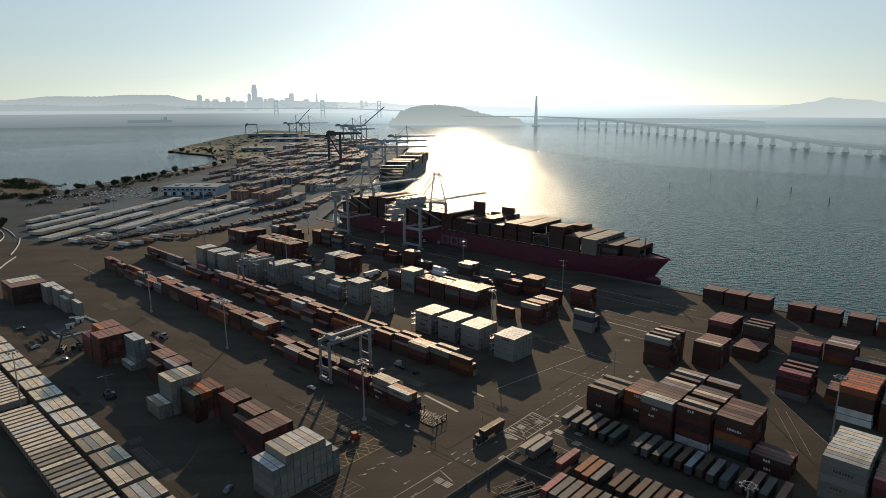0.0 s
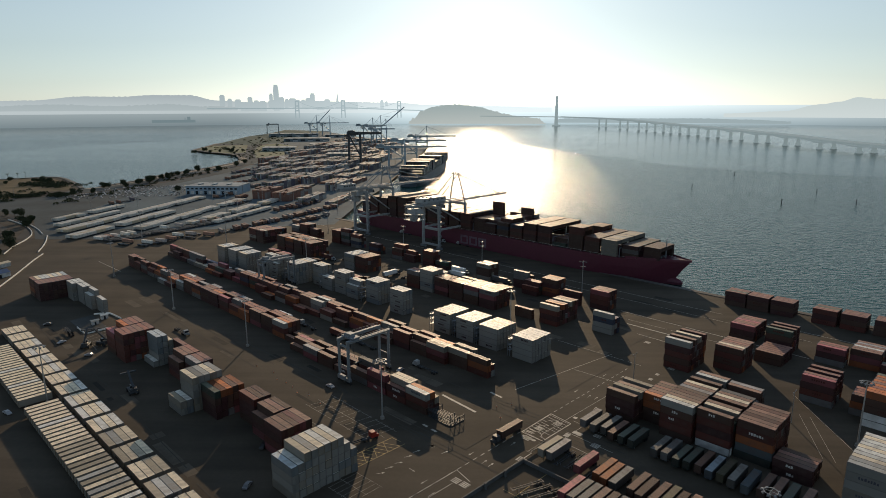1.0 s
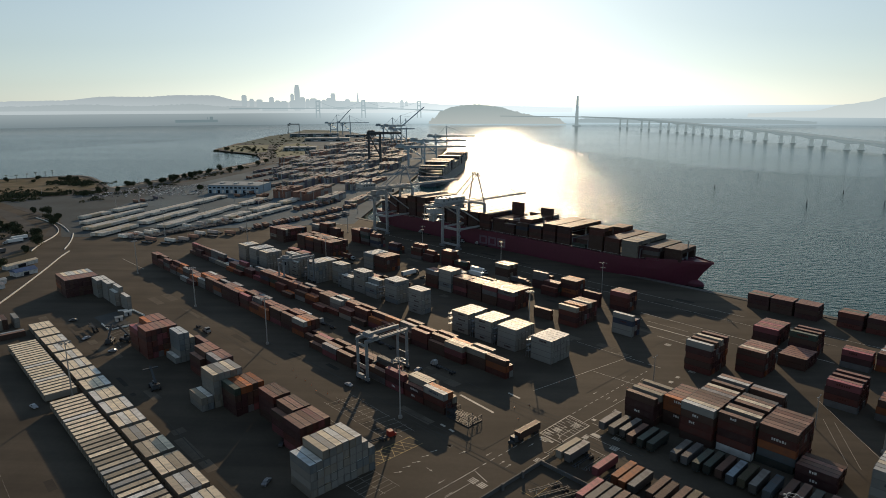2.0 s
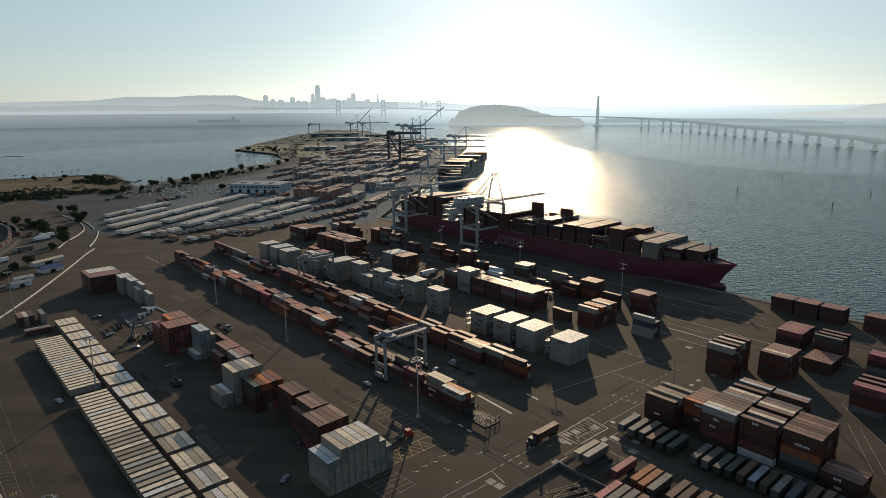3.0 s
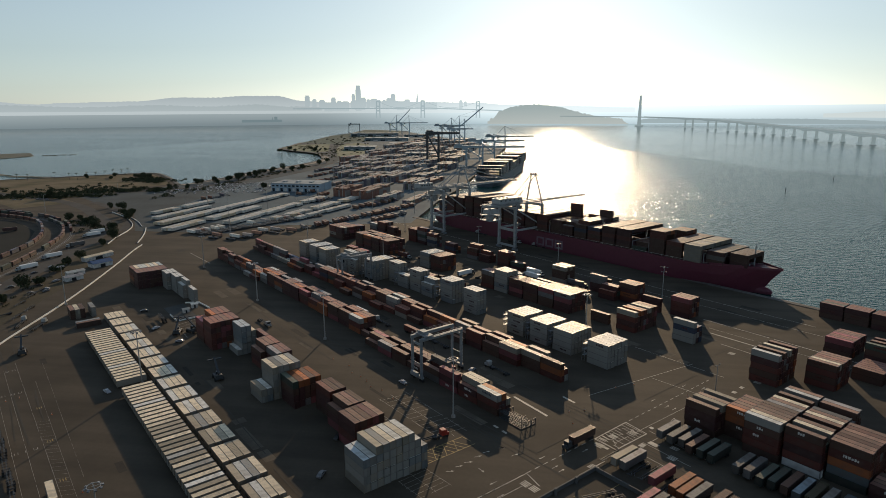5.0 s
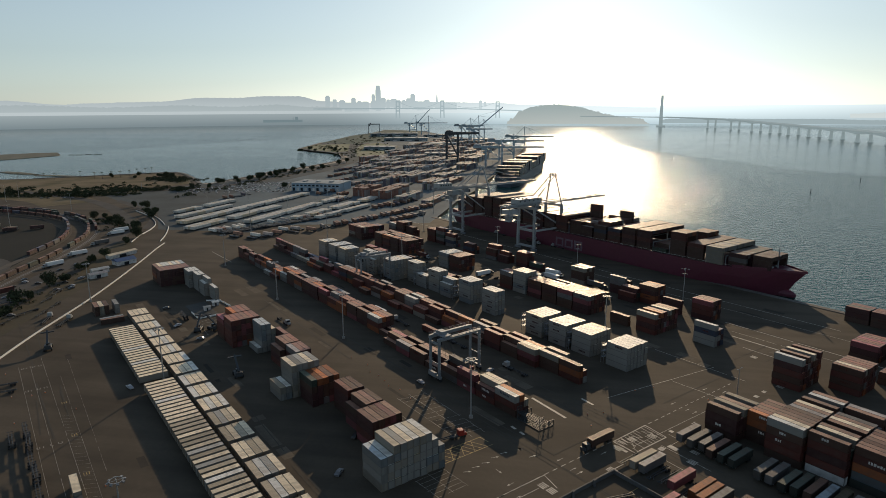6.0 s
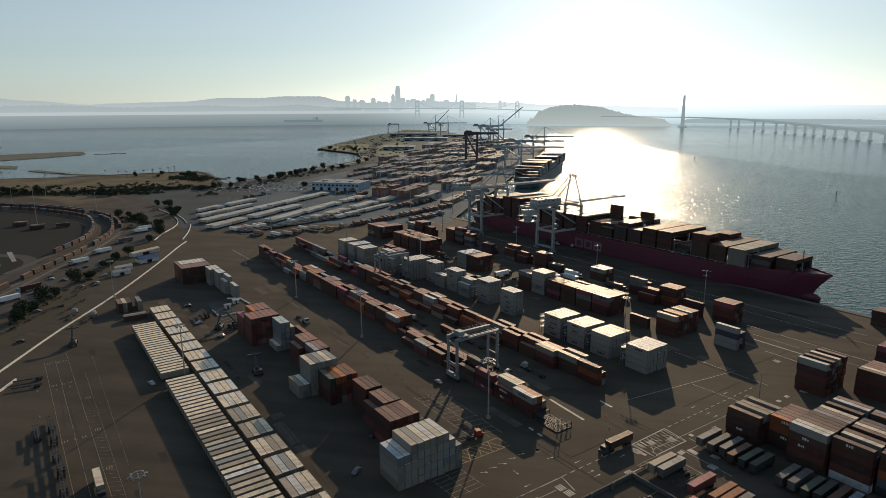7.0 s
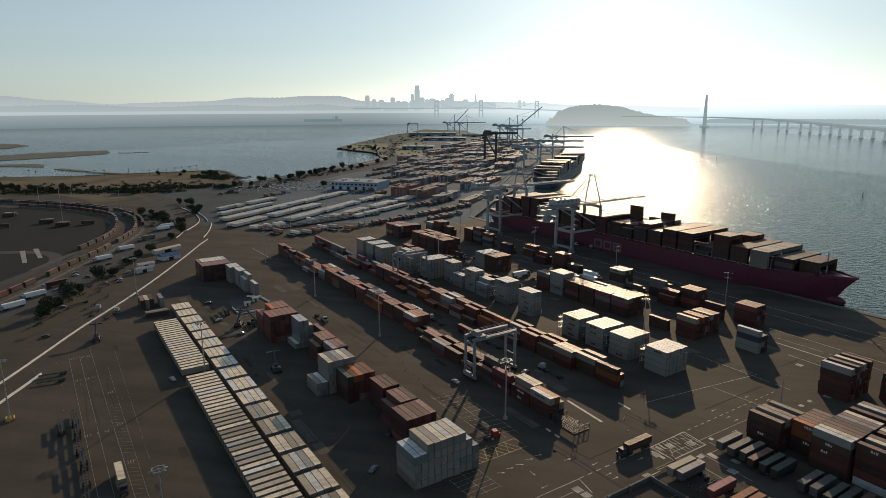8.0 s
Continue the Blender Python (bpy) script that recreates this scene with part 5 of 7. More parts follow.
for k in range(46):
    u, v = -617 - 0.55 * k, 178 + k * 3.1
    m = at_grid(u, v, 0, 14 + far.uniform(-2, 2))
    for j in range(far.choice((1, 2, 3))):
        blocks.append((m, (0, 0.6, 0.9 + j * 0.75, 12.2, 1.8, 1.25 + j * 0.75), 0))
        blocks.append((m, (0.2, 0.1, 1.0 + j * 0.75, 0.5, 2.3, 1.3 + j * 0.75), 0))
        blocks.append((m, (11.5, 0.1, 1.0 + j * 0.75, 11.9, 2.3, 1.3 + j * 0.75), 0))
    for x in (8.6, 10.2):
        blocks.append((m, (x, 0.1, 0, x + 1.0, 2.3, 1.0), 0))
    if far.random() < 0.25:
        m2 = m @ pose(-15, 0, 0)
        blocks.append((m2, (0, 0, 1.0, 12.2, 2.4, 3.6), far.choice((1, 2, 3))))
for k in range(14):
    m = at_grid(-575 - far.uniform(0, 22), 182 + k * 5.5, 0, 20)
    blocks.append((m, (0, 0, 0.9, 12.2, 2.4, 1.6), 0))
    blocks.append((m, (0.2, 0.3, 0, 1.2, 2.2, 0.9), 0))
    blocks.append((m, (9.5, 0.3, 0, 11.5, 2.2, 0.9), 0))
    if k % 2:
        blocks.append((m, (0, 0, 1.6, 12.2, 2.4, 4.2), 1 + k % 3))
joined_boxes("parked_chassis", blocks, [STEEL_DARK, PAINT_ROOF["white"], PAINT_ROOF["brown"], PAINT_ROOF["grey"]], "rows of bare dark chassis parked close together", "trailers")


# ---- warehouses ----
def warehouse(x, y, w, d, h, turn, wall, label, bays=8):
    ob = root("warehouse", pose(x, y, 0, 0, 0, turn), label, "building")
    bm = bmesh.new()
    box(bm, 0, w, 0, d, 0, h)
    part("wall", bm, wall, ob)
    bm = bmesh.new()
    box(bm, -0.5, w + 0.5, -0.5, d + 0.5, h, h + 0.5)
    for k in range(3):
        box(bm, w * (0.15 + 0.28 * k), w * (0.15 + 0.28 * k) + w * 0.06, d * 0.3, d * 0.5, h + 0.5, h + 2.0)
    part("roof", bm, ROOF_GREY, ob)
    for k in range(bays):
        x0 = w * (k + 0.2) / bays
        bm = bmesh.new()
        box(bm, x0, x0 + w * 0.6 / bays, -0.12, 0.1, 0.2, h * 0.42)
        part("door", bm, LOGO_PALE if k % 2 else GLASS_DARK, ob)
        bm = bmesh.new()
        box(bm, x0, x0 + w * 0.6 / bays, -0.1, 0.1, h * 0.62, h * 0.8)
        part("window", bm, GLASS_DARK, ob)
    return ob


warehouse(-391, 868, 76, 45, 11.5, -3, WALL_BLUE, "long blue-grey warehouse with a flat roof and loading doors", 12)
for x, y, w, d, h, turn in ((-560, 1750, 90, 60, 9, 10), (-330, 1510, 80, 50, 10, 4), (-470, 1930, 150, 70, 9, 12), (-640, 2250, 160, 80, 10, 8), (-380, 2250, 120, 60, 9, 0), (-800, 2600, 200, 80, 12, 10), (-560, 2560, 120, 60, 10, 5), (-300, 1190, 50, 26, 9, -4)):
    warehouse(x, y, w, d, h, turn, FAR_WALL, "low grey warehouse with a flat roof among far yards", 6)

# ---- far cranes along the next quays: their booms reach over the water to the east ----
FAR_CRANE = "blue-grey steel ship-to-shore crane far off, boom "
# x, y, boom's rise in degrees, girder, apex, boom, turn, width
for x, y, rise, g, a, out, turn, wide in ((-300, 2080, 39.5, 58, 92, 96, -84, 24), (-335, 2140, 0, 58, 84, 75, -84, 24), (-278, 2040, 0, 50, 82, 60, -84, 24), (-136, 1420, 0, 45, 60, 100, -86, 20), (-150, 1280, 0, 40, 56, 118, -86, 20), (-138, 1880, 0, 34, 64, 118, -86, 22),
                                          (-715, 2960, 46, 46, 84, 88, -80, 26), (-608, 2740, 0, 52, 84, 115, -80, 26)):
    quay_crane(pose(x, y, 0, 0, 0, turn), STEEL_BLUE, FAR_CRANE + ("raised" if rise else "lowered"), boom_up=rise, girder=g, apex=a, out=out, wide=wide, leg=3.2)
quay_crane(pose(-240, 1330, 0, 0, 0, -82), STEEL_DARK, "dark steel ship-to-shore crane on tall legs, boom lowered", girder=65, apex=68, out=69, wide=16, leg=4.6, gauge=24.0, back=-4.0)
gantry(pose(-900, 2900, 0, 0, 0, -70) @ Matrix.Scale(2.2, 4))

FAR_SHIP_M = pose(-66, 1150, -3, 0, 0, 84)
FAR_BAYS = [(-150 + 14 * k, 0, [far.choice((4, 5, 6, 6))] * 16, ["blue", "blue", "maroon", "grey", "green"]) for k in range(22) if k not in (6, 15)]
ship(FAR_SHIP_M, 350, 42.0, 15.0, HULL_BLACK, "large dark blue-grey container ship moored at a far quay", FAR_BAYS, REDS)
ship_load(FAR_SHIP_M, FAR_BAYS, 15.0, 42.0, "")

# channel posts
for x, y in ((357, 978), (414, 815), (516, 920), (508, 813), (266, 1589), (492, 1146)):
    bm = bmesh.new()
    tube(bm, (0, 0, -5), (0, 0, 1.6), 0.4, 0.3)
    for k in range(3):
        tube(bm, (0.8 * math.cos(k * 2.1), 0.8 * math.sin(k * 2.1), -5), (0.2 * math.cos(k * 2.1), 0.2 * math.sin(k * 2.1), 1.4), 0.2)
    box(bm, -0.5, 0.5, -0.5, 0.5, 1.5, 2.4)
    thing("channel_marker", bm, STEEL_DARK, pose(x, y, 0), "dark timber channel marker standing in the water", "marker", "channel markers")


# ---- the bridge over the bay ----
bridge = root("bridge", Matrix(), "hazy concrete viaduct bridge on paired piers with one tall tower", "bridge")
DECK = [(609, 4160, 54), (850, 3884, 49), (925, 3600, 45), (960, 3300, 40), (985, 3050, 37), (1003, 2800, 34), (1010, 2550, 33), (1018, 2330, 31), (1045, 2030, 26), (1058, 1860, 21), (1068, 1710, 19), (1098, 1600, 17), (1150, 1440, 14), (1215, 1280, 11), (1330, 1050, 8)]
WEST = [(140, 4330, 58)] + DECK[:1]


def deck_at(f):
    k = f * (len(DECK) - 1)
    i = min(int(k), len(DECK) - 2)
    return Vector(DECK[i]).lerp(Vector(DECK[i + 1]), k - i)


bm = bmesh.new()
line = [deck_at(k / 60) for k in range(61)]
for (a, b) in [(Vector(WEST[0]), Vector(WEST[1]))] + list(zip(line, line[1:])):
    for s in (-16, 16):
        beam(bm, a + Vector((s, s * 0.2, 0)), b + Vector((s, s * 0.2, 0)), 24, 4.5)
part("deck", bm, BRIDGE_HAZE, bridge)
bm = bmesh.new()
for (a, b) in zip(line, line[1:]):
    for s in (-28.5, 28.5):
        beam(bm, a + Vector((s, s * 0.2, 3)), b + Vector((s, s * 0.2, 3)), 0.6, 1.6)
part("parapet", bm, BRIDGE_HAZE, bridge)
for y in (3884, 3636, 3381, 3169, 2981, 2787, 2584, 2383, 2205, 2036, 1864, 1702, 1594, 1470, 1330):
    f = next((i + (DECK[i][1] - y) / (DECK[i][1] - DECK[i + 1][1])) for i in range(len(DECK) - 1) if DECK[i][1] >= y >= DECK[i + 1][1]) / (len(DECK) - 1)
    p = deck_at(f)
    way = (deck_at(min(1, f + 0.01)) - deck_at(max(0, f - 0.01))).normalized()
    for s in (-22, 22):
        q = p + Vector((s, s * 0.2, 0))
        bm = bmesh.new()
        beam(bm, q + Vector((0, 0, -2)), (q.x, q.y, -2), 8, 8, 9)
        part("pier", bm, BRIDGE_HAZE, bridge)
        bm = bmesh.new()
        box(bm, q.x - 7, q.x + 7, q.y - 7, q.y + 7, -3, 0.6)
        part("footing", bm, BRIDGE_HAZE, bridge)
        # the girder deepens over each pier
        bm = bmesh.new()
        rim = [(q + way * d + Vector((e * 9, 0, z))) for e in (-1, 1) for d, z in ((-58, -2), (-6, -6.5), (6, -6.5), (58, -2))]
        vs = [bm.verts.new(c) for c in rim]
        for face in ((0, 1, 2, 3), (7, 6, 5, 4), (0, 4, 5, 1), (1, 5, 6, 2), (2, 6, 7, 3), (3, 7, 4, 0)):
            bm.faces.new([vs[i] for i in face])
        part("haunch", bm, BRIDGE_HAZE, bridge)
bm = bmesh.new()
beam(bm, (609, 4160, -3), (609, 4160, 186), 22, 16, 12)
part("tower", bm, BRIDGE_HAZE, bridge)
bm = bmesh.new()
box(bm, 585, 633, 4140, 4180, -3, 4)
part("tower_base", bm, BRIDGE_HAZE, bridge)

# ---- the distance: hills, island, city, haze over the far water ----
def polar(az, el, r):
    a = radians(az)
    return Vector((r * math.sin(a), r * math.cos(a), 120 + r * math.tan(radians(el))))


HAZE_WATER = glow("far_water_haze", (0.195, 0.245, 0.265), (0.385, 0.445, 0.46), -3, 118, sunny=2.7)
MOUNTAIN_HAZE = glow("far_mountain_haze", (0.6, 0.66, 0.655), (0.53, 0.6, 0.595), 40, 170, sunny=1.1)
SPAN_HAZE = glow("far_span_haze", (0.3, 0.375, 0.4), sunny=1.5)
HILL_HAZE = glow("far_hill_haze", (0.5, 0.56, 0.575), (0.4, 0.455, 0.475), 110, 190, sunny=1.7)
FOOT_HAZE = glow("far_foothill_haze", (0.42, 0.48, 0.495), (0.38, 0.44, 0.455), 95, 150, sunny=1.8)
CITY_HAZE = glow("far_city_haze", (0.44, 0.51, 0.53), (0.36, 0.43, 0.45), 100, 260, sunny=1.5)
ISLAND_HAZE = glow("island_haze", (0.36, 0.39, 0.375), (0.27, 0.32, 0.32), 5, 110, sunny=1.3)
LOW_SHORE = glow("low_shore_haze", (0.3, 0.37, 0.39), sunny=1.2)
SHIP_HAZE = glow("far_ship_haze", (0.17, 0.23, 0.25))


def ridge(name, mat, r, line, base_el, label, rough=0.0, seed=0, step=0.12):
    """A far skyline of hills as a solid slope, higher towards its back."""
    bm = bmesh.new()
    az = line[0][0]
    prev = None
    while az <= line[-1][0]:
        for (a0, e0), (a1, e1) in zip(line, line[1:]):
            if a0 <= az <= a1:
                el = e0 + (e1 - e0) * (0.5 - 0.5 * math.cos(math.pi * (az - a0) / (a1 - a0)))
                break
        el += rough * noise.noise(Vector((az * 5, seed, 0))) + rough * 0.6 * noise.noise(Vector((az * 17, seed, 3)))
        ring = [bm.verts.new(polar(az, base_el, r - 120)), bm.verts.new(polar(az, base_el + (el - base_el) * 0.55, r - 60)), bm.verts.new(polar(az, el, r)), bm.verts.new(polar(az, base_el, r + 60))]
        if prev:
            for j in range(3):
                bm.faces.new((prev[j], ring[j], ring[j + 1], prev[j + 1]))
        prev = ring
        az += step
    return thing(name, bm, mat, Matrix(), label, "backdrop", kind="structure")


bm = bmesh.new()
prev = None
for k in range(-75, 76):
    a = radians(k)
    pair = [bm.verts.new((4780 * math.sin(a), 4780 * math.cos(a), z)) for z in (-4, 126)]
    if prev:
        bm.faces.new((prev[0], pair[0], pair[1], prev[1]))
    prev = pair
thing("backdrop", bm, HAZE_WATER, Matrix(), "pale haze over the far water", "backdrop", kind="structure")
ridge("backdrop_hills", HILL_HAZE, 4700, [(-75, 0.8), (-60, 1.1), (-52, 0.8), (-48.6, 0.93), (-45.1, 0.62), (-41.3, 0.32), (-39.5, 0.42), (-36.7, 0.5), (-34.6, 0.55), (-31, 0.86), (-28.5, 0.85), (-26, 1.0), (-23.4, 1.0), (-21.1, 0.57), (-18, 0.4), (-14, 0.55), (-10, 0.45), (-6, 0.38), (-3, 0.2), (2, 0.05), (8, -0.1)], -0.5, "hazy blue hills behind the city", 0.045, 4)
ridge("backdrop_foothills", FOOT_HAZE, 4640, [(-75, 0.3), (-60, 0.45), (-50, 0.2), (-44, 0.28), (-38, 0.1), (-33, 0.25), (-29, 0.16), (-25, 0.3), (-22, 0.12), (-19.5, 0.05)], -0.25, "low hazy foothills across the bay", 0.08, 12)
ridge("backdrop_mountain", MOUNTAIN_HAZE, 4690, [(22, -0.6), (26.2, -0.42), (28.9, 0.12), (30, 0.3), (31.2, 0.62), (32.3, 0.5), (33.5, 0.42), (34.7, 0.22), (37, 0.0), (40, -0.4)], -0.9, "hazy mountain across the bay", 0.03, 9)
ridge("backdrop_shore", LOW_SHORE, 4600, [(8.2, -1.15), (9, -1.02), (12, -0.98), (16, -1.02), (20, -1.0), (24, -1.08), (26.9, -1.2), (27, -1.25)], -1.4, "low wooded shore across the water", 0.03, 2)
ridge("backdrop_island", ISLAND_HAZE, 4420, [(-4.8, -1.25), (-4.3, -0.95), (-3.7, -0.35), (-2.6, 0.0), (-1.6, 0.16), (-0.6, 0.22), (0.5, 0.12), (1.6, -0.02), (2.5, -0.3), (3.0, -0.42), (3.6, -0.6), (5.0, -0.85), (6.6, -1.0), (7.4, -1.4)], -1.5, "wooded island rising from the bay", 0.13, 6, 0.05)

# city towers: azimuth, width, top elevation
city = random.Random(5)
TOWERS = [(-20.75, 0.42, 1.03), (-20.15, 0.36, 0.72), (-19.5, 0.5, 0.66), (-18.5, 0.4, 0.86), (-18.0, 0.4, 0.58), (-16.75, 0.3, 1.15), (-16.32, 0.5, 1.88), (-15.9, 0.5, 0.85), (-13.25, 0.42, 1.18), (-13.6, 0.5, 0.8), (-12.0, 0.5, 0.68), (-11.1, 0.12, 1.28), (-10.6, 0.4, 0.5), (-7.2, 0.3, 0.6), (-6.8, 0.25, 0.5)]
for k in range(46):
    az = city.uniform(-19.5, -9.5)
    TOWERS.append((az, city.uniform(0.25, 0.6), 0.42 + 0.33 * math.exp(-((az + 14.8) / 2.6) ** 2) * city.uniform(0.6, 1.1)))
for k, (az, w, el) in enumerate(TOWERS):
    base, top = polar(az, -0.35, 4660 - (k % 7) * 6), polar(az, el, 4660 - (k % 7) * 6)
    half = 4660 * radians(w) / 2
    bm = bmesh.new()
    hgt = top.z - base.z
    if w < 0.2:
        beam(bm, (0, 0, 0), (0, 0, hgt), 34, 34, 1.5)
    elif el > 1.5:
        beam(bm, (0, 0, 0), (0, 0, hgt * 0.8), half * 2, half * 2, half * 1.8)
        beam(bm, (0, 0, hgt * 0.8), (0, 0, hgt), half * 1.8, half * 1.8, half * 1.2)
    else:
        box(bm, -half, half, -half, half, 0, hgt * 0.93)
        box(bm, -half * 0.7, half * 0.7, -half * 0.7, half * 0.7, hgt * 0.93, hgt)
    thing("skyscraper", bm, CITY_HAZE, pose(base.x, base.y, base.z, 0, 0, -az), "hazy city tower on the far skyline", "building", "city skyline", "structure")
# the suspension bridge before the city
bm = bmesh.new()
legs = [(-14.6, 0.55), (-10.62, 0.6), (-5.67, 0.5)]
for az, el in legs:
    for s in (-0.16, 0.16):
        beam(bm, polar(az + s, -0.95, 4560), polar(az + s * 0.8, el, 4560), 8)
    for e in (-0.3, 0.1, el - 0.05):
        beam(bm, polar(az - 0.16, e, 4560), polar(az + 0.16, e, 4560), 9)
beam(bm, polar(-22, -0.1, 4560), polar(-10, -0.08, 4560), 8, 7)
beam(bm, polar(-10, -0.08, 4560), polar(-3.5, -0.33, 4560), 8, 7)
for (a0, e0), (a1, e1) in zip(legs, legs[1:]):
    for k in range(12):
        f, g = k / 12, (k + 1) / 12
        s = lambda q: e0 + (e1 - e0) * q - 2.4 * 0.25 * 4 * q * (1 - q)
        beam(bm, polar(a0 + (a1 - a0) * f, s(f), 4560), polar(a0 + (a1 - a0) * g, s(g), 4560), 2.2)
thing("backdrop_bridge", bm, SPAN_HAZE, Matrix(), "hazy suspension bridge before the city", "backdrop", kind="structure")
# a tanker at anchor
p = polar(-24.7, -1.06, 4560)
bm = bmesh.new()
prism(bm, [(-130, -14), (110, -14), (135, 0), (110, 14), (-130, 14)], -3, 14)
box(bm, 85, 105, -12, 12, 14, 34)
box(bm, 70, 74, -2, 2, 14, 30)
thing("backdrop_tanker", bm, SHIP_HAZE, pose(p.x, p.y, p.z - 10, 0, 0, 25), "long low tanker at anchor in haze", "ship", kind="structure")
# sand bars in the shallow water
WET_SAND = material("wet_sand", (0.15, 0.145, 0.11), 0.8, grime=0.7, grime_colour=(0.07, 0.075, 0.05), scale=0.03, fine=0.3, spec=0.2)
for pts in ([(-1700, 1150), (-1640, 1290), (-1565, 1352), (-1548, 1441), (-1477, 1548), (-1428, 1582), (-1345, 1500), (-1330, 1470), (-1348, 1355), (-1387, 1256), (-1412, 1217), (-1500, 1100)],
            [(-2200, 1700), (-2098, 1819), (-2002, 1801), (-1868, 1726), (-1828, 1642), (-1831, 1585), (-1950, 1500)],
            [(-1312, 1129), (-1247, 1157), (-1200, 1140), (-1160, 1098), (-1230, 1095), (-1290, 1085)], [(-978, 1033), (-877, 1025), (-816, 1027), (-772, 1047), (-768, 1040), (-816, 1019), (-877, 1014), (-978, 1019)],
            [(-1093, 1080), (-1040, 1064), (-985, 1040), (-1000, 1030), (-1060, 1046), (-1100, 1066)], *([(x - 9, y - 4), (x + 8, y - 1), (x + 9, y + 4), (x - 7, y + 3)] for x, y in ((-1315, 1508), (-1294, 1512), (-1286, 1537), (-1262, 1542)))):
    bm = bmesh.new()
    prism(bm, pts, -4, -2.2)
    thing("sand_bar", bm, WET_SAND, Matrix(), "narrow sand and rock bar in the shallows", "sand bar", kind="structure")

# ---- road edge, railway and traffic beside the yard ----
FENCE = smooth([(-226, 100), (-243, 155), (-255.5, 204), (-276.3, 268.7), (-284.0, 296.8), (-293.2, 330.2), (-307.3, 374.3), (-328.7, 434.7), (-345.0, 478.0), (-352, 500)])
FENCE2 = smooth([(-361, 507), (-372, 530), (-384, 552), (-398, 575)])
ARC = smooth([(-484, 656), (-455, 632), (-429, 607), (-408, 583)])
INNER = smooth([(-385, 499), (-396, 525), (-403, 547), (-407, 559), (-417, 580), (-433, 602), (-461, 631), (-499, 661)])
SPUR = smooth([(-226, 150), (-237.7, 187.4), (-241.8, 201.9), (-246, 215.6)], 3)


def wall_along(name, pts, width, h, mat, label):
    bm = bmesh.new()
    ribbon(bm, pts, width, 0, h)
    return thing(name, bm, mat, Matrix(), label, "wall", kind="structure")


PALE_WALL = material("pale_painted_barrier", (0.82, 0.8, 0.74), 0.4, grime=0.2, grime_colour=(0.4, 0.36, 0.3), scale=0.2, fine=3)
wall_along("barrier_yard", FENCE, 0.42, 0.85, PALE_WALL, "long pale concrete barrier along the yard's edge")
wall_along("barrier_bend", FENCE2, 0.6, 0.9, PALE_WALL, "pale concrete barrier round the road bend")
wall_along("barrier_arc", ARC, 0.5, 0.9, PALE_WALL, "pale concrete barrier curving with the road")
wall_along("barrier_inner", INNER, 0.5, 0.9, PALE_WALL, "pale concrete barrier beside the inner road")
wall_along("barrier_spur", SPUR, 0.62, 0.85, PALE_WALL, "short pale concrete barrier in the yard")

ROAD_GREY = material("worn_road", (0.1, 0.094, 0.086), 0.85, grime=0.5, grime_colour=(0.055, 0.05, 0.047), scale=0.04, fine=0.5, spec=0.05)
GRAVEL = material("rail_ballast", (0.13, 0.115, 0.1), 0.95, grime=0.5, grime_colour=(0.07, 0.06, 0.05), scale=0.1, fine=2.0, spec=0.05)
VERGE = material("scrub_verge", (0.085, 0.075, 0.055), 0.95, grime=0.6, grime_colour=(0.12, 0.095, 0.06), scale=0.05, fine=0.6, spec=0.05)


def strip(name, pts, width, z, mat, label, category, shift=0.0):
    bm = bmesh.new()
    ribbon(bm, pts, width, -0.02, z, shift)
    return thing(name, bm, mat, Matrix(), label, category, kind="structure")


ROADLINE = smooth([(-325, 180), (-335, 240), (-346, 300), (-360, 350), (-378, 410), (-396, 470), (-420, 530), (-455, 590), (-510, 645), (-560, 690), (-640, 740), (-800, 800)])
strip("road_west", ROADLINE, 15, 0.06, ROAD_GREY, "worn grey two-lane road beside the terminal", "road")
strip("road_verge", smooth([(-285, 180), (-300, 250), (-318, 320), (-340, 390), (-362, 440), (-392, 500)]), 20, 0.03, VERGE, "dusty scrub verge under trees", "verge")
SHORE_ROAD = smooth([(-1400, 640), (-1100, 700), (-900, 735), (-760, 750), (-640, 800), (-560, 860), (-510, 940), (-488, 1040), (-486, 1150), (-470, 1280), (-440, 1380), (-460, 1480), (-520, 1620), (-560, 1760), (-600, 1950), (-700, 2200)])
strip("shore_rocks", smooth([(-560, 950), (-542, 1042), (-543, 1114), (-519, 1225), (-506, 1323), (-504, 1401), (-518, 1460), (-547, 1533), (-584, 1607), (-635, 1663), (-683, 1700), (-745, 1763), (-772, 1798), (-792, 1924), (-829, 2119)], 4), 7, 0.9, ROCK_WALL, "low rock revetment along the shore", "rocks", 3.0)
strip("shore_rocks", smooth([(-577, 932), (-640, 1010), (-724, 1089), (-790, 1050), (-916, 953)], 4), 6, 0.8, ROCK_WALL, "low rock revetment along the shore", "rocks", 2.5)
strip("road_shore", SHORE_ROAD, 12, 0.05, ROAD_GREY, "grey road following the shore", "road")
strip("road_loop", smooth([(-413, 560), (-455, 632), (-520, 690), (-580, 735)]), 9, 0.05, ROAD_GREY, "grey access road bending round a verge", "road")
RAIL = smooth([(-338, 150), (-352, 220), (-366, 291), (-378, 340), (-391, 380), (-407, 434), (-437, 506), (-464, 546), (-497, 580), (-541, 609), (-579, 626), (-627, 639), (-674, 645), (-740, 648), (-840, 645), (-960, 630)])
strip("rail_bed", RAIL, 13, 0.05, GRAVEL, "brown gravel rail bed curving round the lot", "rail bed")
patch("lot_west", [(-385, 250), (-405, 370), (-445, 470), (-500, 545), (-565, 592), (-640, 610), (-800, 620), (-1000, 560), (-1000, 200), (-600, 100)], 0.03, DIRT, "dark stained lot inside the rail loop", "lot")
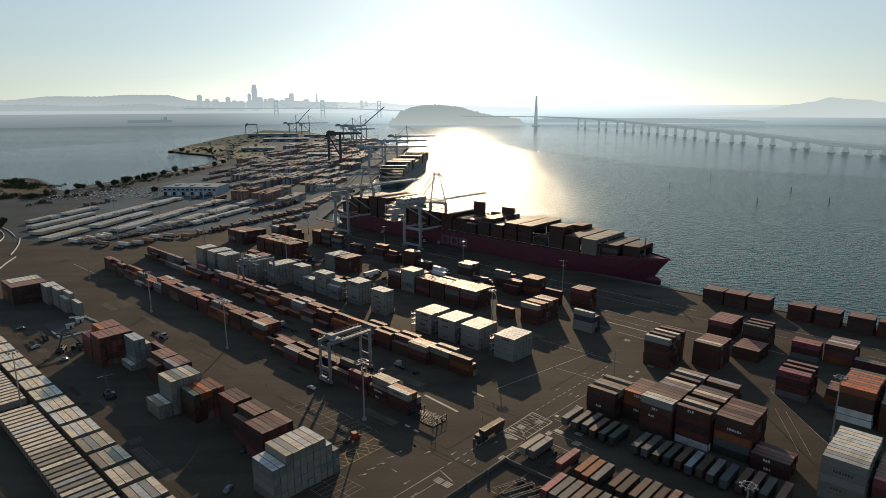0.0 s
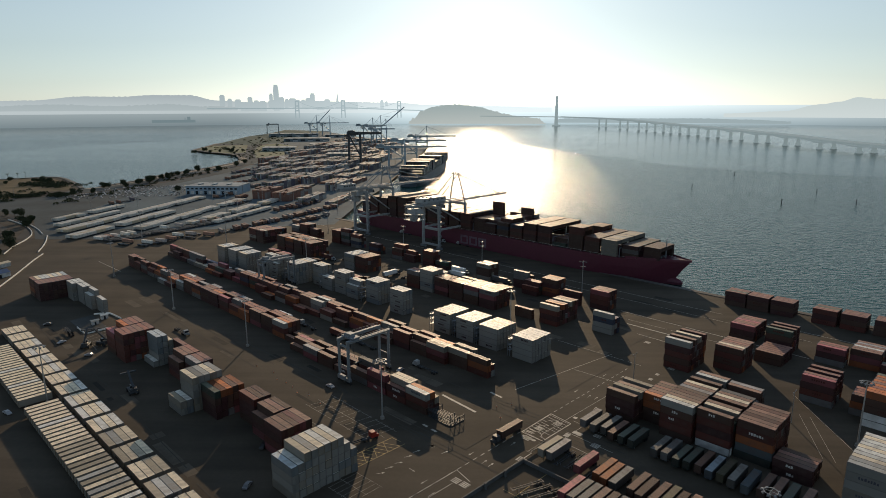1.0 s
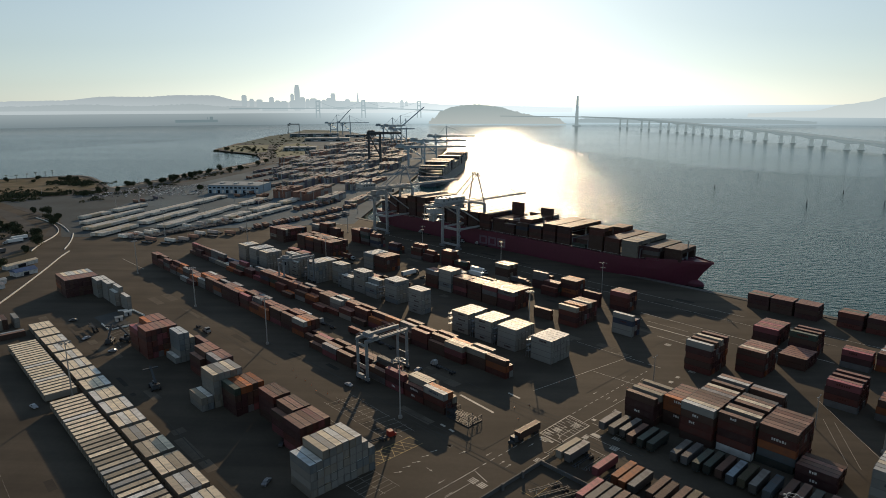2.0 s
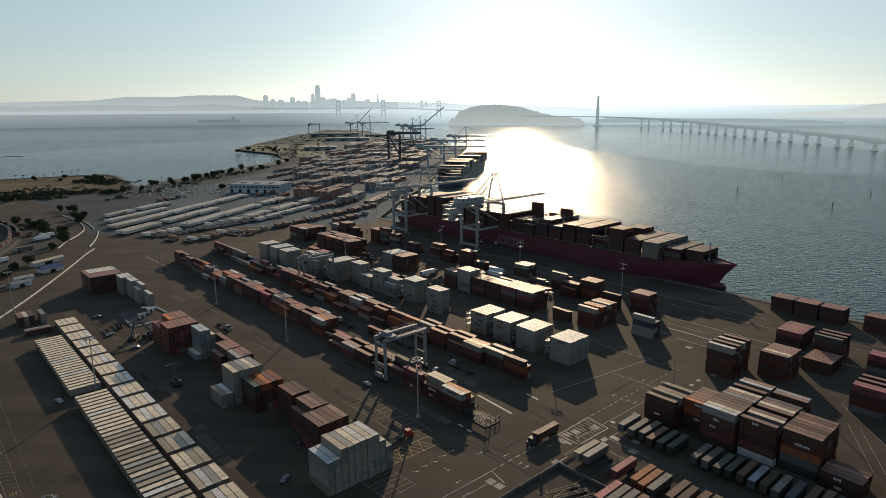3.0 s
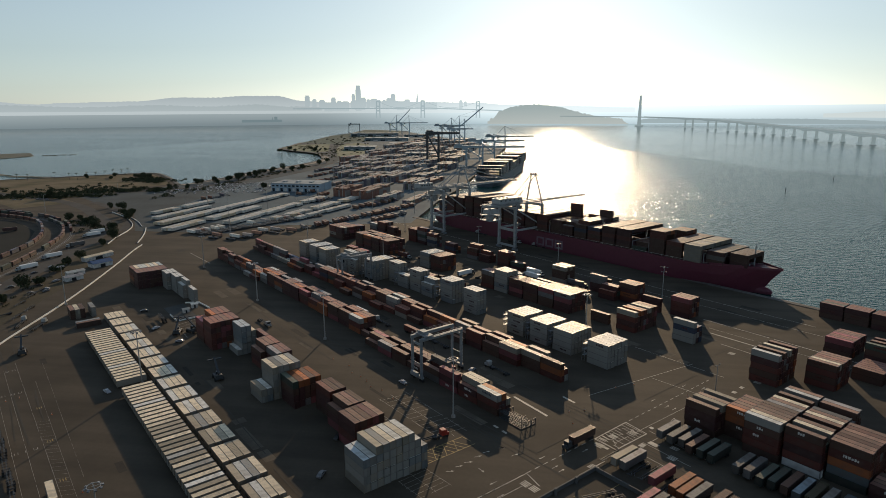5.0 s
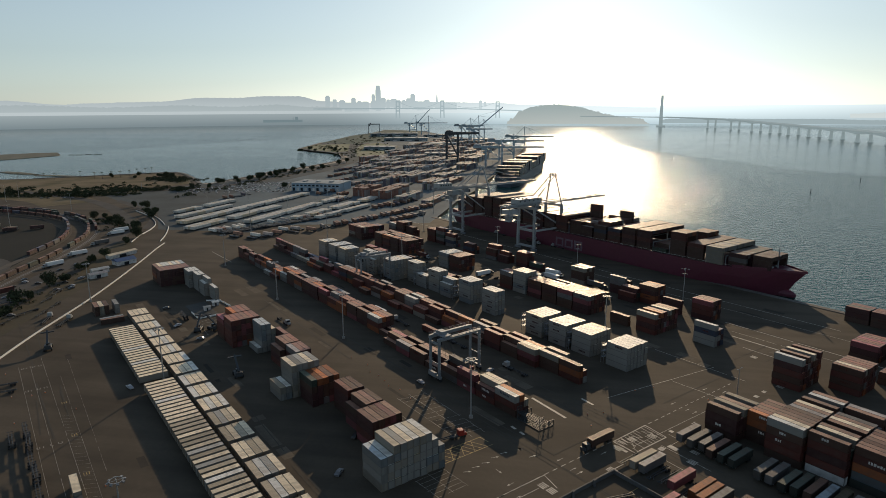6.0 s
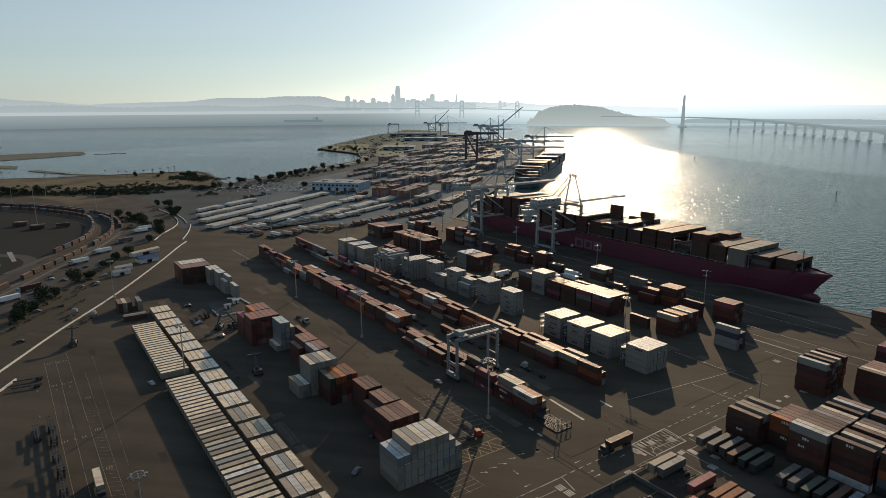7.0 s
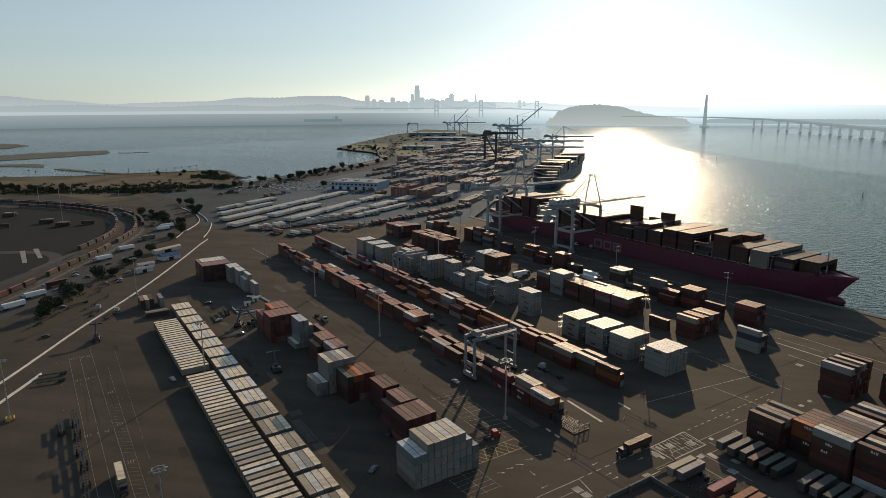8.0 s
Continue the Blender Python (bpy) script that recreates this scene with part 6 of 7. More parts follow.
for u0, v0, u1, v1 in ((-640, -19.4, -587, -17.5), (-643.5, -9.7, -599.7, -6.7)):
    patch("concrete_pad", [tuple(W(*q)[:2]) for q in ((u0, v0 - 2), (u1, v1 - 1.6), (u1, v1 + 1.6), (u0, v0 + 2))], 0.06, CONCRETE, "long pale concrete pad beside the lot road", "pavement")
strip("lot_road", smooth([(-560, 380), (-500, 410), (-455, 420), (-420, 395), (-405, 340), (-398, 280)]), 10, 0.045, ROAD_GREY, "curved dark road inside the lot", "road")
strip("dry_verge", smooth([(-620, 700), (-700, 745), (-850, 770), (-1000, 740)]), 70, 0.035, DRY_GRASS, "dry grass strip beside the road", "verge")
for shift in (-3.2, 3.2):
    for g in (-0.72, 0.72):
        strip("rail_track", RAIL, 0.16, 0.22, STEEL_GREY, "worn steel rail", "rail", shift + g)


def wagon(x, y, h, key, loaded=True):
    ob = root("rail_wagon", pose(x, y, 0, 0, 0, h), f"flat rail wagon carrying a {PAINTS[key][1]} container", "rail wagon", "train on the curve")
    bm = bmesh.new()
    box(bm, -6.6, 6.6, -1.3, 1.3, 0.95, 1.25)
    beam(bm, (-6.9, 0, 0.9), (6.9, 0, 0.9), 0.5, 0.5)
    part("frame", bm, STEEL_DARK, ob)
    for s in (-4.8, 4.8):
        bm = bmesh.new()
        for d in (-0.9, 0.9):
            tube(bm, (s + d, -0.85, 0.65), (s + d, 0.85, 0.65), 0.44)
        box(bm, s - 1.5, s + 1.5, -1.0, 1.0, 0.5, 0.9)
        part("bogie", bm, STEEL_DARK, ob)
    if loaded:
        shell, roof, doors = MESHES["forty", key]
        c = new("container", shell)
        c.parent = ob
        c.matrix_local = Matrix.Translation((-6.1, -1.22, 1.3))
        r = new("roof", roof)
        r.parent = c
    return ob


train = random.Random(31)
for shift, lo, hi in ((3.2, 60, 800), (-3.2, 420, 760)):
    for i, (x, y, h) in enumerate(along(RAIL, 14.6)):
        if lo < i * 14.6 < hi and train.random() < 0.92:
            nx, ny = -math.sin(radians(h)), math.cos(radians(h))
            wagon(x + nx * shift, y + ny * shift, h, train.choice(["brown", "brown", "red", "brown", "maroon", "green", "brown", "maroon"] if y < 560 else ["blue", "maroon", "green", "grey", "maroon", "brown"]))
INNER_RAIL = smooth([(-415, 370), (-432, 430), (-450, 484), (-470, 519), (-497, 552), (-530, 584), (-564, 602), (-596, 612), (-640, 622), (-700, 624)])
strip("rail_bed", INNER_RAIL, 6, 0.05, GRAVEL, "brown gravel rail bed of a siding", "rail bed")
for i, (x, y, h) in enumerate(along(INNER_RAIL, 14.6)):
    if y > 440:
        wagon(x, y, h, train.choice(["brown", "red", "brown", "grey", "maroon", "blue"]))


TRAILER_WHITE = material("white_trailer_panels", (0.8, 0.79, 0.76), 0.45, vary=0.06, grime=0.2, grime_colour=(0.5, 0.46, 0.4), scale=0.3)


def truck(m, key, label, cab=STEEL_WHITE, group="trucks"):
    """A tractor with a box or container trailer; x forward."""
    ob = root("truck", m, label, "truck", group)
    bm = bmesh.new()
    box(bm, 6.6, 8.7, -1.2, 1.2, 0.9, 3.1)
    box(bm, 8.7, 9.8, -1.1, 1.1, 0.8, 1.9)
    bmesh.ops.bevel(bm, geom=bm.edges[:], offset=0.12, segments=2, affect='EDGES')
    c = part("cab", bm, cab, ob)
    bm = bmesh.new()
    box(bm, 8.66, 8.78, -1.0, 1.0, 2.0, 2.9)
    part("windscreen", bm, GLASS_DARK, c)
    bm = bmesh.new()
    for y in (-0.5, 0.5):
        beam(bm, (-6.2, y, 1.0), (7.5, y, 1.0), 0.2, 0.3)
    box(bm, 3.5, 7.4, -1.0, 1.0, 0.7, 1.0)
    part("chassis", bm, STEEL_DARK, ob)
    for x in (-5.0, -3.7, 4.0, 5.3, 8.9):
        for y in (-0.95, 0.95):
            bm = bmesh.new()
            tube(bm, (x, y - 0.25, 0.52), (x, y + 0.25, 0.52), 0.52, sides=10)
            part("wheel", bm, RUBBER, ob)
    if key:
        if key == "white":
            bm = bmesh.new()
            box(bm, -6.4, 6.3, -1.28, 1.28, 1.2, 4.1)
            bmesh.ops.bevel(bm, geom=bm.edges[:], offset=0.06, segments=1, affect='EDGES')
            b = part("trailer_box", bm, TRAILER_WHITE, ob, "smooth white box trailer")
            bm = bmesh.new()
            for y in (-1.3, 1.24):
                box(bm, -6.4, 6.3, y, y + 0.06, 1.14, 1.4)
            box(bm, -6.46, -6.38, -1.2, 1.2, 1.25, 4.0)
            part("rail", bm, STEEL_GREY, b)
        else:
            shell, roof, doors = MESHES["forty", key]
            b = new("trailer_box", shell)
            b.parent = ob
            b.matrix_local = Matrix.Translation((-6.3, -1.22, 1.18))
            r = new("roof", roof)
            r.parent = b
    return ob


for x, y, h, key in ((-346, 292, 254, "white"), (-353, 314, 253, "white"), (-361, 338, 252, "red"), (-386, 410, 251, "white"), (-395, 446, 248, "white"), (-407, 488, 246, "grey"), (-424, 531, 240, "white"), (-430, 545, 240, "white"), (-341, 318, 74, None), (-334, 250, 254, "brown")):
    truck(pose(x, y, 0, 0, 0, h), key, "white tractor with a box trailer on the road" if key else "white tractor unit with no trailer on the road")
p = W(-132, 168)
truck(pose(p.x, p.y, 0, 0, 0, -43 - 90), "brown", "tractor hauling a brown container across the terminal", STEEL_DARK)
p = W(-212, 10.5)
truck(pose(p.x, p.y, 0, 0, 0, -43), "tan", "dark tractor with a short tan trailer in the yard lane", STEEL_DARK)
RED_CAB = material("red_cab_paint", (0.3, 0.03, 0.02), 0.4, grime=0.2, scale=0.5)
p = W(-168, 123)
truck(pose(p.x, p.y, 0, 0, 0, -43 + 80), None, "red yard tractor with no trailer beside stacks", RED_CAB)
for u, v, turn in ((-330, 128, 0), (-402, 26, 150), (-413, 18.5, 160)):
    p = W(u, v)
    truck(pose(p.x, p.y, 0, 0, 0, -43 + turn), None, "pale yard tractor with no trailer", STEEL_WHITE)


def car_mesh(key):
    bm = bmesh.new()
    prof = [(-2.2, 0.35), (-2.2, 0.95), (-1.5, 1.02), (-0.95, 1.48), (0.6, 1.5), (1.2, 1.0), (2.1, 0.85), (2.25, 0.4)]
    sides = [[bm.verts.new((x, s * (0.85 if z < 1.2 else 0.68), z)) for x, z in prof] for s in (-1, 1)]
    for i in range(len(prof)):
        j = (i + 1) % len(prof)
        bm.faces.new((sides[0][i], sides[0][j], sides[1][j], sides[1][i]))
    bm.faces.new(sides[0][::-1])
    bm.faces.new(sides[1])
    bmesh.ops.recalc_face_normals(bm, faces=bm.faces[:])
    return bm


first_car = root("car", pose(-338, 380, 0.02, 0, 0, 60), "parked car, dusty and sunlit, by the road", "car", "parked cars")
part("body", car_mesh(0), CAR_PAINT, first_car)
for s in (-1, 1):
    bm = bmesh.new()
    box(bm, -0.85, 0.55, s * 0.72 - 0.05, s * 0.72 + 0.05, 1.05, 1.4)
    part("window", bm, GLASS_DARK, first_car)
for x in (-1.4, 1.4):
    for y in (-0.8, 0.8):
        bm = bmesh.new()
        tube(bm, (x, y - 0.1, 0.32), (x, y + 0.1, 0.32), 0.32)
        part("wheel", bm, RUBBER, first_car)
cars = random.Random(41)
spots = [(-370, 364.5, 200), (-357.6, 363, 20), (-338.4, 381.7, 70), (-372, 416, 60), (-352, 330, 240), (-318, 300, 30), (-284.7, 256, 200), (-333, 352, 20), (-341, 369, 25), (-330, 362, 200), (-326, 357, 70)]
spots += [(-368, 352, 70), (-376, 370, 250), (-371, 398, 70), (-690, 738, 10), (-671, 744, 15), (-659, 746, 10), (-700, 737, 10)]
for u, v in ((-214, 145), (-172, 83), (-205, 178), (-286.5, 39.7), (-395, 80), (-358, 77.5), (-329, 82), (-236, 121), (-190, 99)):
    p = W(u, v)
    spots.append((p.x, p.y, cars.uniform(0, 360)))
for x, y, h in spots:
    copy_thing(first_car, pose(x, y, 0.02, 0, 0, h))
# the far car park: past counting
bm = bmesh.new()
for row in range(9):
    for k in range(44):
        if cars.random() < 0.62:
            x, y = -545 + k * 3.4 + row * 2, 815 + row * 15 + k * 0.9
            m = pose(x, y, 0.05, 0, 0, 100)
            vs = box(bm, -2.1, 2.1, -0.85, 0.85, 0.3, 0.95) + box(bm, -1.2, 0.9, -0.7, 0.7, 0.95, 1.5)
            for q in vs:
                q.co = m @ q.co
CARS_FAR = material("far_car_paint", (0.3, 0.31, 0.33), 0.2, vary=0.45, per_island=True, grime=0.1)
thing("parked_cars", bm, CARS_FAR, Matrix(), "rows of parked cars in a far car park", "cars", kind="stuff")


# ---- trees ----
def tree_kind(seed, h, spread, leaves=760):
    r = random.Random(seed)
    ob = root("tree", Matrix(), "dark green broad-leaved tree by the road", "tree", "trees along road and shore")
    bm = bmesh.new()
    tube(bm, (0, 0, 0), (0.1, 0, h * 0.45), 0.28, 0.2)
    for k in range(5):
        a = k * 1.26 + r.uniform(-0.3, 0.3)
        tube(bm, (0.1, 0, h * r.uniform(0.28, 0.45)), (math.cos(a) * spread * 0.6, math.sin(a) * spread * 0.6, h * r.uniform(0.6, 0.85)), 0.13, 0.05, 5)
    part("trunk", bm, BARK, ob)
    bm = bmesh.new()
    lobes = [(r.uniform(-0.5, 0.5) * spread, r.uniform(-0.5, 0.5) * spread, h * r.uniform(0.36, 0.76), spread * r.uniform(0.45, 0.75)) for _ in range(8)]
    for _ in range(leaves):
        x, y, z, q = r.choice(lobes)
        d = Vector((r.gauss(0, 1), r.gauss(0, 1), r.gauss(0, 0.8))).normalized() * q * r.uniform(0.65, 1.05)
        c = Vector((x, y, z)) + d
        e, s = Euler((r.uniform(0, 6), r.uniform(0, 6), r.uniform(0, 6))).to_matrix(), r.uniform(0.4, 0.75)
        bm.faces.new([bm.verts.new(c + e @ Vector(w) * s) for w in ((-1, -0.5, 0), (0.2, -0.7, 0.25), (1, 0.1, 0), (0.1, 0.7, -0.2))])
    part("crown", bm, LEAF, ob)
    return ob


kinds = [tree_kind(1, 9, 4.2), tree_kind(2, 7, 3.6), tree_kind(3, 11, 4.8), tree_kind(4, 5.5, 3.2)]
wood = random.Random(51)
TREE_SITES_A = [(-540, 934), (-533, 880), (-547, 856), (-523, 955), (-516, 982), (-506, 1060), (-510, 1002), (-517, 1122), (-500, 1125), (-472, 1202), (-472, 1295),
    (-557, 840), (-528, 1030), (-522, 1090), (-505, 1180), (-490, 1240), (-470, 1340), (-315, 283), (-318, 289), (-324, 303), (-330, 318), (-334, 331), 
    (-344, 358), (-345, 374), (-354, 399), (-366, 426), (-366, 441), (-433, 548), (-422, 556), (-428, 562)]
TREE_SITES_B = [(-512, 607), (-505, 615), (-510, 687), (-522, 690), (-498, 680), (-468, 655), (-470, 640), (-455, 628), (-448, 618), 
    (-358, 408), (-450, 566), (-386, 494), 
    (-394, 520), (-483, 595), (-476, 598)]
sites = TREE_SITES_A + TREE_SITES_B + [(-552, 941), (-532, 961), (-523, 989), (-514, 1019), (-516, 1057), (-512, 1088), (-513, 1143), (-477, 1161), (-420, 905)]
sites += [(-600 - wood.uniform(0, 130), 1600 + wood.uniform(0, 200)) for _ in range(13)] + [(-700 + wood.uniform(-15, 15), 1010 + wood.uniform(-60, 20)) for _ in range(5)]
sites += [(-640 - wood.uniform(0, 330), 750 + wood.uniform(-18, 30)) for _ in range(44)] + [(-730 + wood.uniform(-60, 60), 1015 + wood.uniform(-30, 20)) for _ in range(5)]
for k, (x, y) in enumerate(sites):
    s = wood.uniform(0.8, 1.15) * (1.2 if y > 800 and x > -600 else 1.0)
    m = pose(x, y, 0, 0, 0, wood.uniform(0, 360))
    src = kinds[k % 4]
    if k < 4:
        src.matrix_world = m
    else:
        c = copy_thing(src, m)
        c.scale = (s, s, s * wood.uniform(0.85, 1.1))


def palm():
    ob = root("palm_tree", Matrix(), "tall thin palm tree on the shore", "palm tree", "palms on the shore")
    bm = bmesh.new()
    tube(bm, (0, 0, 0), (0.3, 0, 11), 0.32, 0.22)
    part("trunk", bm, BARK, ob)
    for k in range(14):
        a = k * 0.449
        bm = bmesh.new()
        up_ = 0.9 - 0.14 * (k % 5)
        pts = [Vector((0.3 + math.cos(a) * s, math.sin(a) * s, 11 + up_ * s - 0.28 * s * s)) for s in (0, 0.9, 1.8, 2.7)]
        side = Vector((-math.sin(a), math.cos(a), 0))
        for (p0, p1), (w0, w1) in zip(zip(pts, pts[1:]), ((0.15, 0.5), (0.5, 0.45), (0.45, 0.08))):
            for s in (-1, 1):
                bm.faces.new([bm.verts.new(q) for q in (p0, p1, p1 + side * s * w1 - Vector((0, 0, 0.2)), p0 + side * s * w0 - Vector((0, 0, 0.2)))])
        part("frond", bm, PALM_LEAF, ob)
    return ob


PALMS = [(-843, 979), (-804, 967), (-791, 970), (-788, 990), (-773, 993), (-771, 1014), (-770, 1035), (-762, 1048), (-763, 1068), (-865, 944), (-883, 941), (-980, 910), (-1001, 915), (-925, 930), (-1063, 905)]
first_palm = palm()
first_palm.matrix_world = pose(*PALMS[0], 0)
for x, y in PALMS[1:]:
    copy_thing(first_palm, pose(x, y, 0, wood.uniform(-3, 3), wood.uniform(-3, 3), wood.uniform(0, 360)))
# scrub and hedges, past counting
bm = bmesh.new()
def scrub(x0, y0, x1, y1, n, spread, size):
    for _ in range(n):
        f = wood.random()
        cx, cy = x0 + (x1 - x0) * f + wood.gauss(0, spread), y0 + (y1 - y0) * f + wood.gauss(0, spread)
        s0 = size * wood.uniform(0.6, 1.3)
        wide = wood.uniform(0.8, 1.5)
        for _ in range(34):
            a_, z_ = wood.uniform(0, 6.283), wood.uniform(0.0, 1.0)
            d = Vector((math.cos(a_) * math.sqrt(1 - z_ * z_) * wide, math.sin(a_) * math.sqrt(1 - z_ * z_), z_ * 0.8)) * s0 * wood.uniform(0.75, 1.0)
            e, s = Euler((wood.uniform(0, 6), wood.uniform(0, 6), wood.uniform(0, 6))).to_matrix(), s0 * wood.uniform(0.2, 0.34)
            c = Vector((cx, cy, 0.1)) + d
            bm.faces.new([bm.verts.new(c + e @ Vector(w) * s) for w in ((-1, -0.5, 0), (0.2, -0.7, 0.25), (1, 0.1, 0), (0.1, 0.7, -0.2))])
scrub(-600, 790, -860, 725, 170, 9, 3.2)
scrub(-860, 725, -1300, 600, 120, 14, 3.2)
scrub(-640, 880, -800, 790, 60, 14, 3.0)
scrub(-600, 860, -730, 765, 90, 10, 4.0)
scrub(-650, 900, -960, 740, 60, 22, 3.0)
scrub(-710, 985, -625, 950, 50, 9, 4.5)
scrub(-316, 284, -335, 330, 10, 2.5, 2.0)
scrub(-640, 830, -560, 860, 60, 12, 4.0)
scrub(-1050, 760, -1300, 690, 80, 14, 4.0)
scrub(-740, 1060, -600, 960, 40, 8, 3.0)
scrub(-305, 262, -362, 410, 16, 3, 1.2)
scrub(-500, 610, -440, 560, 50, 8, 2.6)
scrub(-620, 1700, -760, 1950, 44, 20, 3.2)
scrub(-690, 2050, -800, 3000, 70, 45, 4)
scrub(-470, 1530, -600, 2100, 26, 18, 2.6)
scrub(-560, 1500, -720, 2300, 44, 8, 3)
scrub(-480, 1400, -600, 1800, 46, 12, 2.6)
scrub(-520, 780, -480, 1250, 70, 8, 3)
scrub(-1040, 900, -1400, 740, 60, 6, 3)
thing("scrub", bm, LEAF, Matrix(), "dark green scrub and hedges on the verges", "bushes", kind="stuff")

# sheds and tents by the road
def shed(x, y, w, d, h, turn, roof_mat, label):
    ob = root("shed", pose(x, y, 0, 0, 0, turn), label, "shed")
    bm = bmesh.new()
    box(bm, 0, w, 0, d, 0, h)
    part("wall", bm, LOGO_PALE, ob)
    bm = bmesh.new()
    a = [bm.verts.new(q) for q in ((-0.4, -0.4, h), (w + 0.4, -0.4, h), (w + 0.4, d + 0.4, h), (-0.4, d + 0.4, h), (-0.4, d / 2, h + d * 0.22), (w + 0.4, d / 2, h + d * 0.22))]
    for q in ((0, 1, 5, 4), (2, 3, 4, 5), (0, 4, 3), (1, 2, 5), (3, 2, 1, 0)):
        bm.faces.new([a[i] for i in q])
    part("roof", bm, roof_mat, ob)
    bm = bmesh.new()
    box(bm, w * 0.35, w * 0.6, -0.08, 0.1, 0, h * 0.75)
    part("door", bm, GLASS_DARK, ob)


BLUE_ROOF = material("blue_sheet_roof", (0.06, 0.11, 0.22), 0.5, grime=0.3, scale=0.3)
shed(-337, 418, 15, 9, 3.2, 64, BLUE_ROOF, "shed with a pitched dark blue sheet roof")
shed(-358, 436, 26, 5, 3.0, 76, PAINT_ROOF["tan"], "long pale shed with a tan roof")
shed(-338, 392, 12, 5, 3.0, 60, PAINT_ROOF["white"], "small white cabin among parked cars")
shed(-330, 380, 12, 5, 3.0, 60, PAINT_ROOF["grey"], "small grey cabin among parked cars")
for u, v, key, tall in ((-417, 42.8, "brown", 2), (-417, 45.4, "tan", 2), (-417, 48.0, "brown", 2), (-416, 53.4, "white", 2)):
    for k in range(tall):
        place_container(at_grid(u, v, k * CH), key, "standing by the yard's office", "office containers", None)
place_container(at_grid(-386, 43, 0, 90), "brown", "standing by the yard's office", "office containers", None)
place_container(at_grid(-388.6, 43, 0, 90), "ice", "standing by the yard's office", "office containers", None)

# ---- painted lines on the asphalt: u0, v0, u1, v1, width ----
LANE_LINES_A = [(-130.2, 100, -130.2, 137.5, 0.3), (-130.0, 137.5, -122.5, 135.6, 0.3), (-118.5, 150, -118.5, 164, 0.35), (-126.0, 112, -126.0, 131, 0.2), 
    (-176, 174.5, -153, 172.6, 1.1), (-161, 151, -153.3, 150.5, 1.0), (-160.6, 190.5, -153.8, 190.0, 1.0), (-343, 1.6, -190, 3.6, 0.075), 
    (-342, 6.2, -190, 7.9, 0.075), (-351, 11.3, -190, 13.3, 0.075), (-320, 16.6, -190, 16.9, 0.05), (-341, 21.7, -221, 20.5, 0.04), (-538, 150, -491, 151, 0.5)]
LANE_LINES_B = [(-176, 329, -60, 326.5, 0.5), (-162, 311, -136, 310.6, 0.8), (-150, 300, -128, 299, 0.4), (-180, 318, -90, 317.5, 0.25), 
    (-154.5, 200, -145, 265, 0.25), (-175, 262, -128, 262, 0.25), (-130.2, 173.2, -130.6, 192.7, 0.4), 
    (-130.6, 192.7, -120.4, 191.4, 0.4), (-120.4, 191.4, -120.6, 173.2, 0.4), (-120.6, 173.2, -130.2, 173.2, 0.4), (-121, 194, -96, 192, 0.2)]
LANE_LINES_C = [(-118, 185, -98, 184, 0.2), (-119, 178, -100, 177, 0.2), (-116, 173, -116, 200, 0.2), (-67, 279, -34, 241, 0.18), (-60, 262, -44, 232, 0.12), 
    (-56, 262, -40, 232, 0.12), (-120, 365, 60, 365, 0.4), (-560, 365, -130, 365, 0.4), (-560, 400, 60, 400, 0.35), (-300, 352, 60, 352, 0.25)]
LINES = LANE_LINES_A + LANE_LINES_B + LANE_LINES_C
for k in range(38):
    if not 171 < 101 + k * 4.08 < 193:
        LINES.append((-130.2 - 0.004 * 4.08 * k, 101 + k * 4.08, -130.2 - 0.004 * 4.08 * k, 103.1 + k * 4.08, 0.28))
for k in range(11):
    LINES.append((-130.2, 174 + k * 1.75, -120.8, 173.2 + k * 1.75, 0.22))
for v0 in (175.5, 181.5, 187.5):
    LINES += [(-128.5, v0, -125.5, v0 + 2.6, 0.2), (-125.5, v0 + 2.6, -122.5, v0, 0.2)]
LINES += [(-123.7, 176.9, -122.8, 232, 0.18), (-147.9, 236.1, -118.5, 237.6, 0.25)]
for k in range(12):
    LINES.append((-206 + k * 3.4, 128 + (k % 2), -204 + k * 3.4, 141, 0.1))
    LINES.append((-206 + k * 3.4, 115 + (k % 3), -204 + k * 3.4, 122, 0.1))
for a, b in ((128.5, 128.5), (134.5, 134), (141, 140), (122, 121.5), (112.5, 112)):
    LINES.append((-208, a, -164, b, 0.11))
for k in range(27):
    LINES.append((-275 + k * 2.9, 12.6, -273 + k * 2.9, 16.6, 0.05))
# worn lane marks past reading
for u0 in (-340, -310, -251.8):
    LINES += [(u0 - 0.8, v0, u0 + 0.8, v0, 0.16) for v0 in (2.6, 3.5, 4.6, 6.9, 7.9, 9.4, 10.5)] + [(u0 + 0.8, v0, u0 + 0.8, v0 + 0.9, 0.14) for v0 in (2.6, 6.9, 9.5)]
for k in range(5, 12):
    LINES.append((-389 + k * 4.6, 91 - 0.35 * k, -394 + k * 4.6, 104.5 - 0.3 * k, 0.16))
LINES += [(-362, 89, -333, 87, 0.12), (-362, 96, -336, 94, 0.12), (-362, 102.5, -340, 101, 0.12)]
for k in range(8):
    LINES.append((-157.5 + k * 2.3, 101, -157.5 + k * 2.3, 113, 0.09))
LINES += [(-158, v0, -140.6, v0 + 1, 0.09) for v0 in (101, 106.5, 112.5)] + [(-147.9, 142.4, -146.4, 142.4, 1.4)]
bays = random.Random(61)
YELLOW = [(-162.5, 113, -162, 136, 0.25), (-155.6, 113, -155.3, 136.5, 0.25), (-162.5, 113, -155.6, 113, 0.25), (-162, 136, -155.3, 136.5, 0.25)] + [(-162.3, 114 + k * 2.4, -155.5, 117.4 + k * 2.4, 0.22) for k in range(8)]
